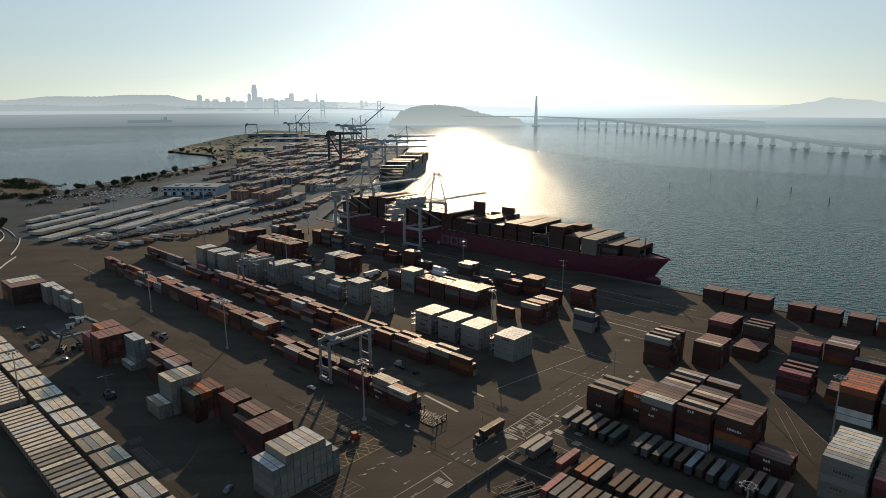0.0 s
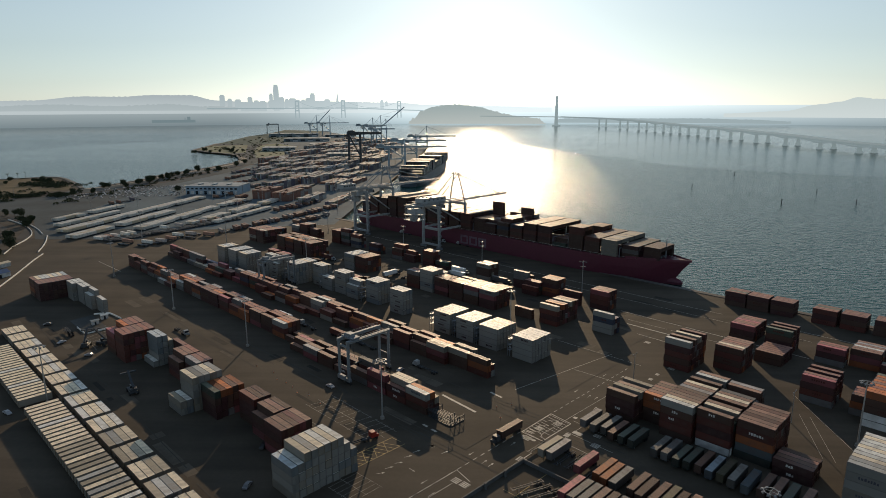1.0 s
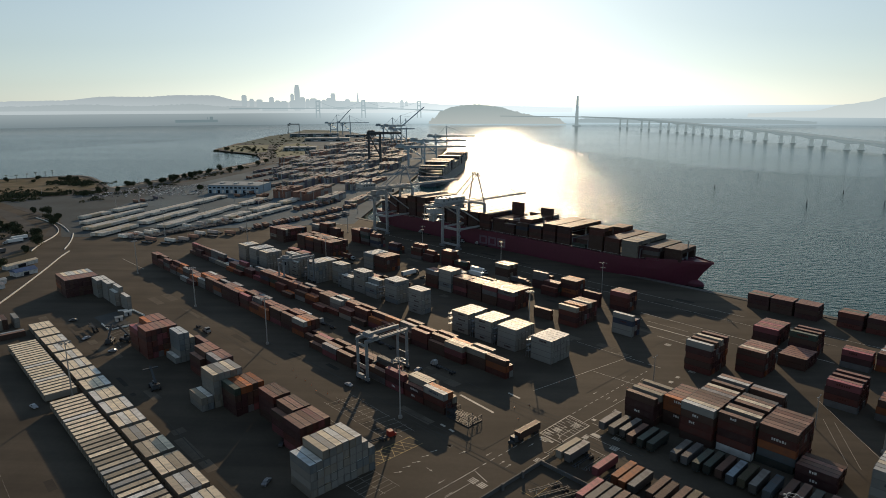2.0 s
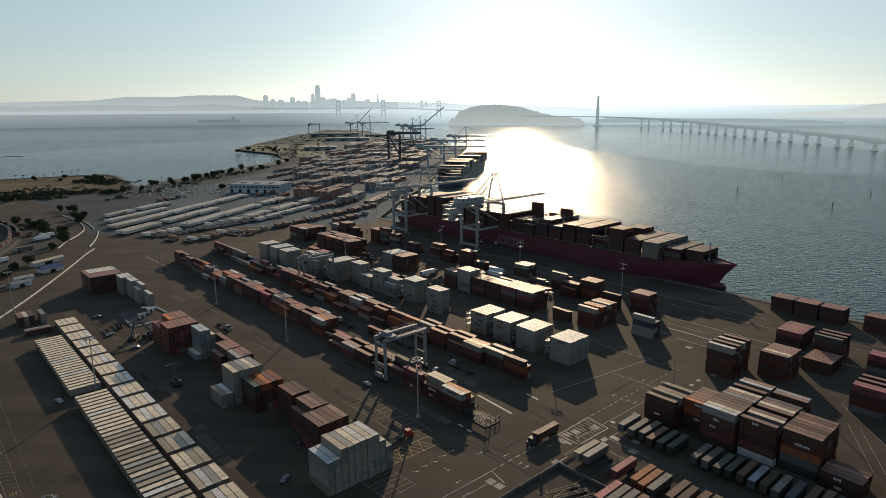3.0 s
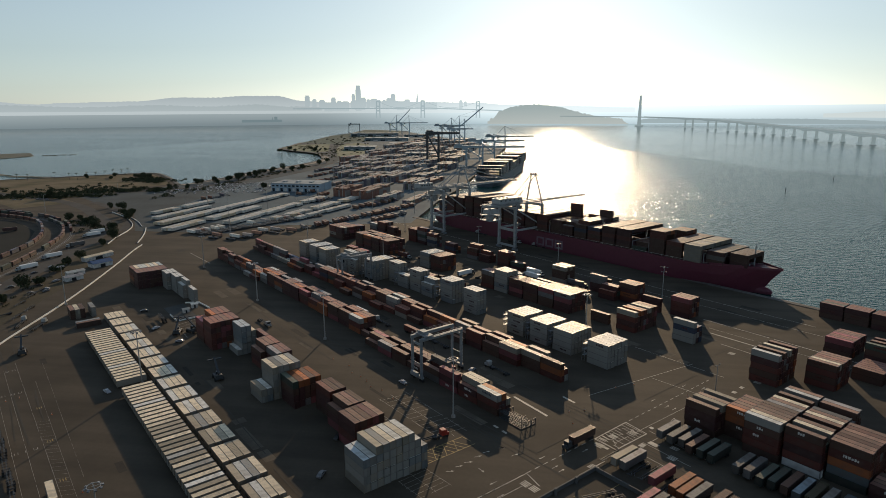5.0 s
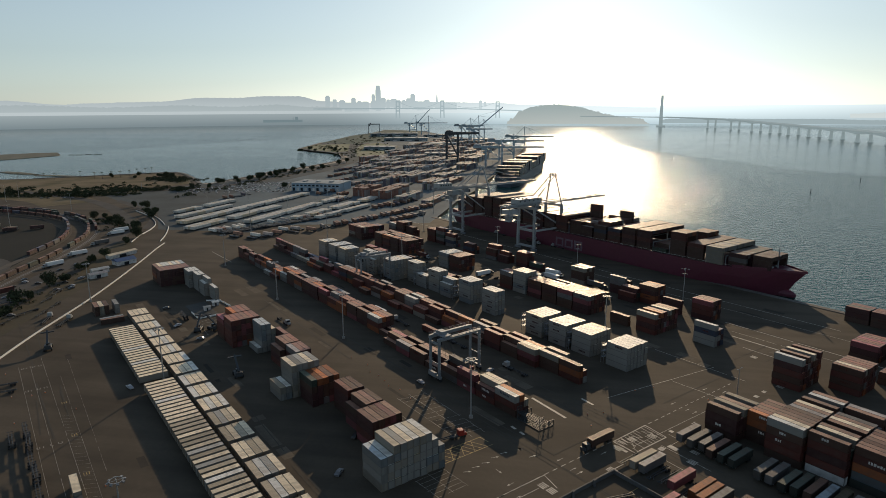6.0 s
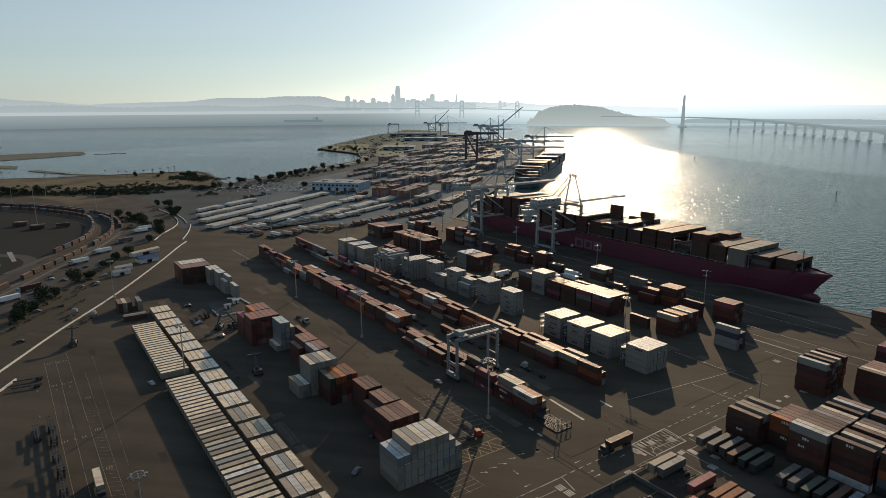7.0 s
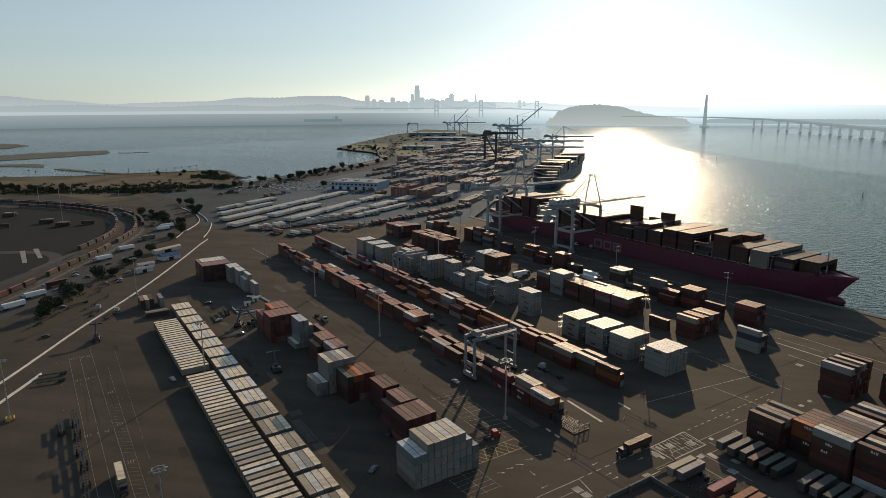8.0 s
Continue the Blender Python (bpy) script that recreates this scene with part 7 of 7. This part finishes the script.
YELLOW += [(-155.5, 114 + k * 4.8, -162.3, 117.4 + k * 4.8, 0.2) for k in range(4)] + [*((u0, v0, u0 + 2.0, v0, 0.25) for u0 in (-289, -256, -224.2) for v0 in (14.0, 14.8, 15.6)), (-107, 134, -107, 157, 0.2), (-112, 140, -85, 140, 0.2), (-113, 133, -85, 132, 0.2)]


def paint(name, rows, mat, label, heads=()):
    bm = bmesh.new()
    for tri in heads:
        bm.faces.new([bm.verts.new(W(*q, 0.075)) for q in tri])
    for u0, v0, u1, v1, w in rows:
        a, b = W(u0, v0), W(u1, v1)
        d = (b - a).normalized()
        s = Vector((-d.y, d.x, 0)) * w / 2
        n = max(1, int((b - a).length / 2.2))
        for k in range(n):
            if bays.random() < 0.05:
                continue  # worn away
            p0, p1 = a.lerp(b, k / n), a.lerp(b, (k + 1) / n)
            bm.faces.new([bm.verts.new(q + Vector((0, 0, 0.072))) for q in (p0 - s, p1 - s, p1 + s, p0 + s)])
    return thing(name, bm, mat, Matrix(), label, "markings", kind="structure")


# where an arrow stands, and the way it points (degrees from the quay's line)
ARROWS = [(-134.8, 217.4, -90), (-128.1, 216.9, 90), (-125.0, 217.3, 90), (-120.5, 209.2, 90), (-134.1, 164.5, -90), (-127.2, 164.2, 90), (-133.6, 148.5, -90), (-126.8, 147.9, 90), (-124.0, 148.0, 90), (-133.1, 125.0, -90), (-126.5, 122, 90),
          (-147.1, 118.2, 60), (-147.6, 122.4, 70), (-147.5, 126.7, 60), (-148.2, 131.6, 70), (-148.5, 136.0, 75), (-141.0, 126.9, 0), (-140.8, 142.6, 80), (-134.5, 240, -90), (-127.8, 244, 90), (-133.5, 106, -90)]
HEADS = []
for u, v, way in ARROWS:
    du, dv = math.cos(radians(way)), math.sin(radians(way))
    LINES.append((u - du * 1.5, v - dv * 1.5, u + du * 0.5, v + dv * 0.5, 0.2))
    HEADS.append([(u + du * 1.5, v + dv * 1.5), (u + du * 0.4 - dv * 0.45, v + dv * 0.4 + du * 0.45), (u + du * 0.4 + dv * 0.45, v + dv * 0.4 - du * 0.45)])
for u, v in ((-126.2, 133), (-122.5, 133.2), (-118.7, 158), (-108, 190), (-105, 184), (-128, 176), (-127, 180), (-124, 188), (-126, 171), (-112, 276), (-116, 268), (-140, 292)):
    for k in range(4):
        LINES.append((u - 1.5, v - 1.2 + k * 0.75, u + 1.5, v - 1.2 + k * 0.75, 0.5))
LINES += [(-147.9, 142.3, -146.3, 142.3, 1.5), (-128.4, 171.2, -122.6, 171.4, 1.3), (-117.6, 183, -115.6, 183.2, 2.6), (-116.4, 187, -112.6, 186.8, 2.2), (-118.4, 251, -116.6, 251, 2.2), (-118.6, 258, -117, 258, 2.2), (-122.6, 196.7, -121, 196.7, 1.6)]
paint("white_markings", LINES, PAINT_LINE, "worn white lane lines and arrows on the asphalt", HEADS)
paint("yellow_markings", YELLOW, YELLOW_LINE, "worn yellow hatched lines on the asphalt")

# ---- boundary wall, open racks and small yard things ----
bm = bmesh.new()
for u0, u1, v0, v1 in ((-117.2, -116.8, 60, 157.1), (-116.8, -70, 156.7, 157.1)):
    pts = [W(u0, v0), W(u1, v0), W(u1, v1), W(u0, v1)]
    lo = [bm.verts.new(q) for q in pts]
    hi = [bm.verts.new(q + Vector((0, 0, 1.5))) for q in pts]
    for i in range(4):
        bm.faces.new((lo[i], lo[(i + 1) % 4], hi[(i + 1) % 4], hi[i]))
    bm.faces.new(hi)
bmesh.ops.recalc_face_normals(bm, faces=bm.faces[:])
GREY_WALL = material("dark_grey_wall", (0.09, 0.09, 0.09), 0.8, grime=0.4, scale=0.3)
thing("wall_gate", bm, GREY_WALL, Matrix(), "dark grey wall round the gate lot", "wall", kind="structure")
for k, v in enumerate((82, 100, 118, 136, 146)):
    bm = bmesh.new()
    box(bm, 0, 0.7, -0.4, 0.4, 0, 2.4)
    box(bm, -0.1, 0.8, -0.5, 0.5, 2.3, 2.5)
    thing("wall_post", bm, GREY_WALL, at_grid(-116.4, v), "square dark post against the gate wall", "post", "gate wall posts")


def rack(m):
    """An open steel flat rack with end frames, set on others."""
    ob = root("flat_rack", m, "open steel flat rack with bare end frames", "rack", "empty flat racks")
    bm = bmesh.new()
    for y in (0.1, 0.9, 1.6, 2.34):
        beam(bm, (0, y, 0.2), (12.19, y, 0.2), 0.16, 0.3)
    for k in range(9):
        beam(bm, (0.1 + k * 1.5, 0.1, 0.22), (0.1 + k * 1.5, 2.34, 0.22), 0.12, 0.2)
    part("base_frame", bm, STEEL_DARK, ob)
    for x in (0.1, 12.09):
        bm = bmesh.new()
        for y in (0.1, 2.34):
            beam(bm, (x, y, 0.2), (x, y, 2.55), 0.18)
        beam(bm, (x, 0.1, 2.5), (x, 2.34, 2.5), 0.16)
        beam(bm, (x, 0.1, 0.3), (x, 2.34, 2.45), 0.1)
        part("end_frame", bm, STEEL_DARK, ob)
    return ob


first_rack = rack(at_grid(-164.0, 156.8))
for i in (1, 2):
    copy_thing(first_rack, at_grid(-164.0, 156.8 + i * 2.7))
copy_thing(first_rack, at_grid(-164.0, 156.8, 2.7))

# bare chassis stacked and parked nose to tail beside the lanes
for u, v, tall, turn in ((-273.5, -1.2, 2, 1), (-261, -0.8, 3, -1), (-248.5, -1.0, 2, 0), (-236, -0.6, 3, 1), (-224, -0.5, 2, 0), (-211.5, -0.6, 2, -1), (-199, -0.4, 2, 0), (-268, -6.0, 2, 1)):
    for k in range(tall):
        copy_thing(first_chassis, at_grid(u + 0.3 * (k % 2), v + 0.12 * k, 1.16 * k, turn))
for u, v, turn in ((-313.5, -12.5, 82), (-321.5, -11.5, 84)):
    copy_thing(first_chassis, at_grid(u, v, 0, turn))
for x, y, turn in ((-318, 324, 105), (-324, 340, 108), (-327, 341, 112), (-328, 350, 100), (-309, 290, 106), (-312, 301, 80), (-303, 263, 108), (-306, 276, 104), (-299, 300, 107), (-304, 316, 107)):
    copy_thing(first_chassis, pose(x, y, 0.03, 0, 0, turn))
for k in range(4):
    copy_thing(first_chassis, at_grid(-108 + k * 3.4, 140, 0, 70))


def reach_stacker(u, v, turn):
    ob = root("reach_stacker", at_grid(u, v, 0, turn), "dark reach stacker with a raised boom", "vehicle", "reach stackers")
    bm = bmesh.new()
    box(bm, -3.6, 3.2, -1.6, 1.6, 0.9, 1.9)
    box(bm, -3.6, -1.4, -1.5, 1.5, 1.9, 3.0)
    bmesh.ops.bevel(bm, geom=bm.edges[:], offset=0.1, segments=1, affect='EDGES')
    part("body", bm, STEEL_DARK, ob)
    bm = bmesh.new()
    box(bm, -0.9, 0.7, -0.8, 0.8, 1.9, 3.7)
    part("cabin", bm, GLASS_DARK, ob)
    bm = bmesh.new()
    beam(bm, (-3.0, 0, 3.4), (5.6, 0, 8.2), 0.8, 0.9)
    part("boom", bm, STEEL_DARK, ob)
    bm = bmesh.new()
    beam(bm, (5.6, -3.1, 7.4), (5.6, 3.1, 7.4), 0.9, 0.6)
    beam(bm, (5.6, 0, 7.4), (5.6, 0, 8.3), 0.5)
    part("spreader", bm, STEEL_DARK, ob)
    for x in (-2.6, 2.4):
        for y in (-1.6, 1.6):
            bm = bmesh.new()
            tube(bm, (x, y - 0.4, 0.85), (x, y + 0.4, 0.85), 0.85, sides=12)
            part("wheel", bm, RUBBER, ob)


reach_stacker(-343, 85, 150)
reach_stacker(-270.7, 82.2, 172)
for k in range(3):
    copy_thing(first_chassis, at_grid(-376 + 0.4 * k, 82.6, 1.16 * k, 2 - 2 * k))

# wash-down pad with low barrier blocks and two small cabins
WET_PAD = material("wet_dark_concrete", (0.04, 0.04, 0.037), 0.6, grime=0.6, grime_colour=(0.07, 0.066, 0.058), scale=0.2, fine=1.0, spec=0.2)
patch("wash_pad", [tuple(W(*q)[:2]) for q in ((-394, 90.7), (-364.5, 90.7), (-364.8, 102.2), (-396.5, 103.4))], 0.1, WET_PAD, "dark wet concrete wash-down pad", "pavement")


def barrier_block():
    bm = bmesh.new()
    prof = [(-0.3, 0), (0.3, 0), (0.26, 0.25), (0.11, 0.85), (-0.11, 0.85), (-0.26, 0.25)]
    ends = [[bm.verts.new((x, y, z)) for y, z in prof] for x in (0, 2.85)]
    for k in range(6):
        bm.faces.new((ends[0][k], ends[0][(k + 1) % 6], ends[1][(k + 1) % 6], ends[1][k]))
    bm.faces.new(ends[0][::-1])
    bm.faces.new(ends[1])
    bmesh.ops.recalc_face_normals(bm, faces=bm.faces[:])
    return thing("barrier_block", bm, PALE_WALL, at_grid(-364, 90.6, 0, 90), "pale concrete barrier block round a wash-down pad", "barrier", "barrier blocks")


first_block = barrier_block()
for u, v, turn in [(-364, 93.6 + 3 * k, 90) for k in range(3)] + [(-378 + 3.2 * k, 90.4, 0) for k in range(4)] + [(-396.5 + 1.6 * k, 104.4 + 2.6 * k, 58) for k in range(3)] + [(-391.5 + 3 * k, 111.6 + 0.3 * k, 6) for k in range(5)]:
    copy_thing(first_block, at_grid(u, v, 0, turn))
for u, v in ((-376, 97.5), (-383, 104.6)):
    p = W(u, v)
    shed(p.x, p.y, 3.6, 2.4, 2.5, -43 + 90, PAINT_ROOF["white"], "small white cabin beside a wash-down pad")
reach_stacker(-340, 92, 200)
reach_stacker(-362, 15.4, 172)

# lamp posts and parked flat trailers in the lot, lamp posts along the shore road
for x, y, h in ((-548, 533, 26), (-697, 646, 24), (-560, 630, 24), (-730, 731, 22), (-723, 703, 22), (-620, 840, 12), (-560, 900, 12), (-545, 960, 12), (-530, 1010, 12), (-512, 1090, 12), (-505, 1160, 12), (-495, 1240, 12), (-440, 720, 12), (-405, 760, 12), *((x + 8 * (y // 100 % 3), y, 26) for y in range(700, 1420, 90) for x in (-330, -265, -200, -150)), *((-360 + k * 55, 1500 + 60 * (k % 3), 28) for k in range(4))):
    ob = root("lamp_post", pose(x, y, 0, 0, 0, 30), "thin galvanised lamp post with a cross arm", "lamp post", "lamp posts by the roads")
    bm = bmesh.new()
    tube(bm, (0, 0, 0), (0, 0, h), 0.3, 0.16)
    part("pole", bm, GALV, ob)
    for s in (-1, 1):
        bm = bmesh.new()
        beam(bm, (0, 0, h - 0.2), (s * 1.6, 0, h + 0.1), 0.14)
        box(bm, min(s * 1.3, s * 2.4), max(s * 1.3, s * 2.4), -0.3, 0.3, h, h + 0.25)
        part("lamp", bm, LAMP_GLASS, ob)
for x, y, turn, n in ((-576, 530, 42, 3), (-545, 520, 42, 4), (-528, 536, 42, 2), (-655, 556, 35, 3), (-600, 500, 40, 2)):
    for k in range(n):
        copy_thing(first_chassis, pose(x, y, 0, 0, 0, turn) @ pose(k * 0.6, k * 3.0, 0))
        if k % 2 == 0:
            c = root("container", pose(x, y, 0, 0, 0, turn) @ pose(k * 0.6, k * 3.0, 1.2), "dusty container on a chassis in the lot", "container")
            shell, roof, doors = MESHES["forty", "tan" if k == 2 else "maroon"]
            body = new("body", shell)
            body.parent = c
            rf = new("roof", roof)
            rf.parent = c

# ---- racks with landings and sockets beside the refrigerated stacks ----
def reefer_rack(m):
    ob = root("reefer_rack", m, "narrow galvanised steel rack with landings beside white refrigerated stacks", "rack", "reefer racks")
    for x in (0.1, 1.5):
        for y in (0.1, 5.2, 10.4, 15.6):
            bm = bmesh.new()
            beam(bm, (x, y, 0), (x, y, 9.8), 0.14)
            part("post", bm, STEEL_GREY, ob)
    for z in (3.0, 5.9, 8.7):
        bm = bmesh.new()
        box(bm, 0, 1.6, 0, 15.7, z, z + 0.1)
        lan = part("landing", bm, STEEL_GREY, ob)
        bm = bmesh.new()
        for x in (0.05, 1.55):
            for h in (0.55, 1.1):
                beam(bm, (x, 0, z + h), (x, 15.7, z + h), 0.06)
        part("handrail", bm, STEEL_GREY, lan)
    bm = bmesh.new()
    for k, z in enumerate((0, 3.0, 5.9)):
        a, b = (15.2, 12.4) if k % 2 else (12.4, 15.2)
        beam(bm, (0.8, a, z + 0.1), (0.8, b, z + 2.95), 0.7, 0.15)
    part("stair", bm, STEEL_GREY, ob)
    for k in range(6):
        bm = bmesh.new()
        box(bm, 0.5, 1.1, 0.8 + k * 2.5, 1.3 + k * 2.5, 4.0, 4.8)
        part("socket_box", bm, LOGO_PALE, ob, "pale power socket box")
    return ob


first_reefer_rack = reefer_rack(at_grid(-181.2, 227.4))
for u, v in ((-203.2, 227.4), (-219.0, 227.4), (-236.4, 227.4), (-303.5, 231.0), (-348.6, 231.0), (-379.6, 223.0), (-432.6, 215.0)):
    copy_thing(first_reefer_rack, at_grid(u, v))

# ---- traffic cones along the lanes ----
CONE = material("orange_cone_plastic", (0.6, 0.16, 0.04), 0.5, grime=0.2)
CONE_BAND = material("white_reflective_band", (0.8, 0.8, 0.78), 0.4, vary=0.03, grime=0.1)
first_cone = root("traffic_cone", at_grid(-226, 133.5), "orange traffic cone with a white band on asphalt", "cone", "cones along the lane")
bm = bmesh.new()
box(bm, -0.22, 0.22, -0.22, 0.22, 0, 0.05)
tube(bm, (0, 0, 0.05), (0, 0, 0.9), 0.17, 0.03, 10)
part("body", bm, CONE, first_cone)
bm = bmesh.new()
tube(bm, (0, 0, 0.38), (0, 0, 0.64), 0.125, 0.085, 10)
part("band", bm, CONE_BAND, first_cone)
for u, v in ((-232, 134), (-238, 133), (-220, 132), (-214, 134), (-246, 136), (-204, 133), (-258, 134), (-150, 182), (-147, 188), (-143, 176), (-138, 168), (-152, 215), (-149, 224), (-128, 232), (-337.6, -3.8), (-307.3, -2.7), (-279.2, -3.0), (-303.8, 4.4), (-304.1, 9.3), (-278.4, 18.1), (-211.5, 18.7)):
    copy_thing(first_cone, at_grid(u, v))

# ---- repairs, oil trails and tyre marks on the asphalt ----
wear = random.Random(77)
OLD_PATCH = material("faded_asphalt_repair", (0.135, 0.115, 0.09), 0.9, grime=0.7, grime_colour=(0.07, 0.06, 0.048), scale=0.15, fine=1.5, spec=0.06)
NEW_PATCH = material("fresh_asphalt_repair", (0.045, 0.04, 0.034), 0.85, grime=0.5, grime_colour=(0.075, 0.065, 0.052), scale=0.15, fine=1.5, spec=0.08)


TYRE_MARK = material("tyre_darkened_asphalt", (0.074, 0.066, 0.055), 0.85, grime=0.6, grime_colour=(0.088, 0.078, 0.065), scale=0.2, fine=1.5, spec=0.08)


LAID = []


def free(rows):
    """Those of the repairs that lie clear of every repair before them."""
    kept = []
    for u, v, a, b, turn in rows:
        if all(u > q[1] or u + a < q[0] or v > q[3] or v + b < q[2] for q in LAID):
            LAID.append((u, u + a, v, v + b))
            kept.append((u, v, a, b, turn))
    return kept


def flat_quads(name, rows, mat, label, z):
    """Thin quads on the ground: u, v, length along u, width, turn."""
    bm = bmesh.new()
    for k, (u, v, a, b, turn) in enumerate(rows):
        m = at_grid(u, v, z + k * 0.0005, turn)
        bm.faces.new([bm.verts.new(m @ Vector(q)) for q in ((0, 0, 0), (a, 0, 0), (a, b, 0), (0, b, 0))])
    return thing(name, bm, mat, Matrix(), label, "markings", kind="structure")


flat_quads("asphalt_repairs_old", free([(wear.uniform(-420, -130), wear.choice((70, 80, 130, 134, 146, 180, 262, 300, 318, 340)) + wear.uniform(-4, 4), wear.uniform(4, 22), wear.uniform(2, 5), 0) for _ in range(46)]), OLD_PATCH, "faded rectangular asphalt repairs", 0.004)
flat_quads("asphalt_repairs_new", free([(wear.uniform(-420, -60), wear.choice((20, 30, 76, 132, 148, 184, 262, 305, 322, 350, 372)) + wear.uniform(-4, 4), wear.uniform(3, 16), wear.uniform(1.5, 4), 0) for _ in range(50)]), NEW_PATCH, "dark fresh asphalt repairs", 0.004)
flat_quads("tyre_marks", [(wear.uniform(-430, -150), wear.choice((5, 15, 28, 74, 131, 137, 144, 182, 187, 258, 310, 330, 350, 366, 378)) + wear.uniform(-3, 3), wear.uniform(25, 90), wear.uniform(0.35, 0.8), wear.uniform(-2, 2)) for _ in range(60)]
           + [(-146 + wear.uniform(0, 18), wear.uniform(110, 300), wear.uniform(20, 60), wear.uniform(0.3, 0.5), 90 + wear.uniform(-3, 3)) for _ in range(4)], TYRE_MARK, "dark tyre trails along the lanes", 0.034)

# ---- tractors and trailers on the quay apron ----
for u, v, turn, key in ((-396, 392, 0, "maroon"), (-366, 396, 180, None), (-440, 394, 180, None)):
    p = W(u, v)
    truck(pose(p.x, p.y, 0, 0, 0, -43 + turn), key, "yard tractor hauling a container along the quay apron" if key else "pale yard tractor with no trailer on the quay apron", STEEL_WHITE)

# ---- tractors and trailers waiting in the corridors between the stacks ----
lane = random.Random(91)
for u, v, turn, key in ((-338, 262, 0, "maroon"), (-322, 266, 180, None), (-352, 257, 0, "white"), (-405, 268, 0, "brown"), (-398, 274, 180, None), (-412, 282, 0, "red"), (-396, 290, 0, None), (-336, 284, 90, "white"),
                        (-324, 290, 90, None), (-312, 312, 0, "maroon"), (-300, 317, 180, "white"), (-270, 312, 0, None), (-308, 326, 0, "white"), (-322, 332, 180, None), (-268, 326, 0, "grey"), (-252, 312, 180, "brown"),
                        (-285, 181, 180, None), (-262, 184, 0, "red"), (-238, 186, 180, None), (-306, 179, 0, "white"), (-196, 187, 180, None)):
    p = W(u + lane.uniform(-1, 1), v)
    truck(pose(p.x, p.y, 0, 0, 0, -43 + turn + lane.uniform(-4, 4)), key, "dusty yard tractor hauling a container between the stacks" if key else "pale yard tractor with a bare chassis between the stacks", lane.choice((STEEL_WHITE, STEEL_DARK)))
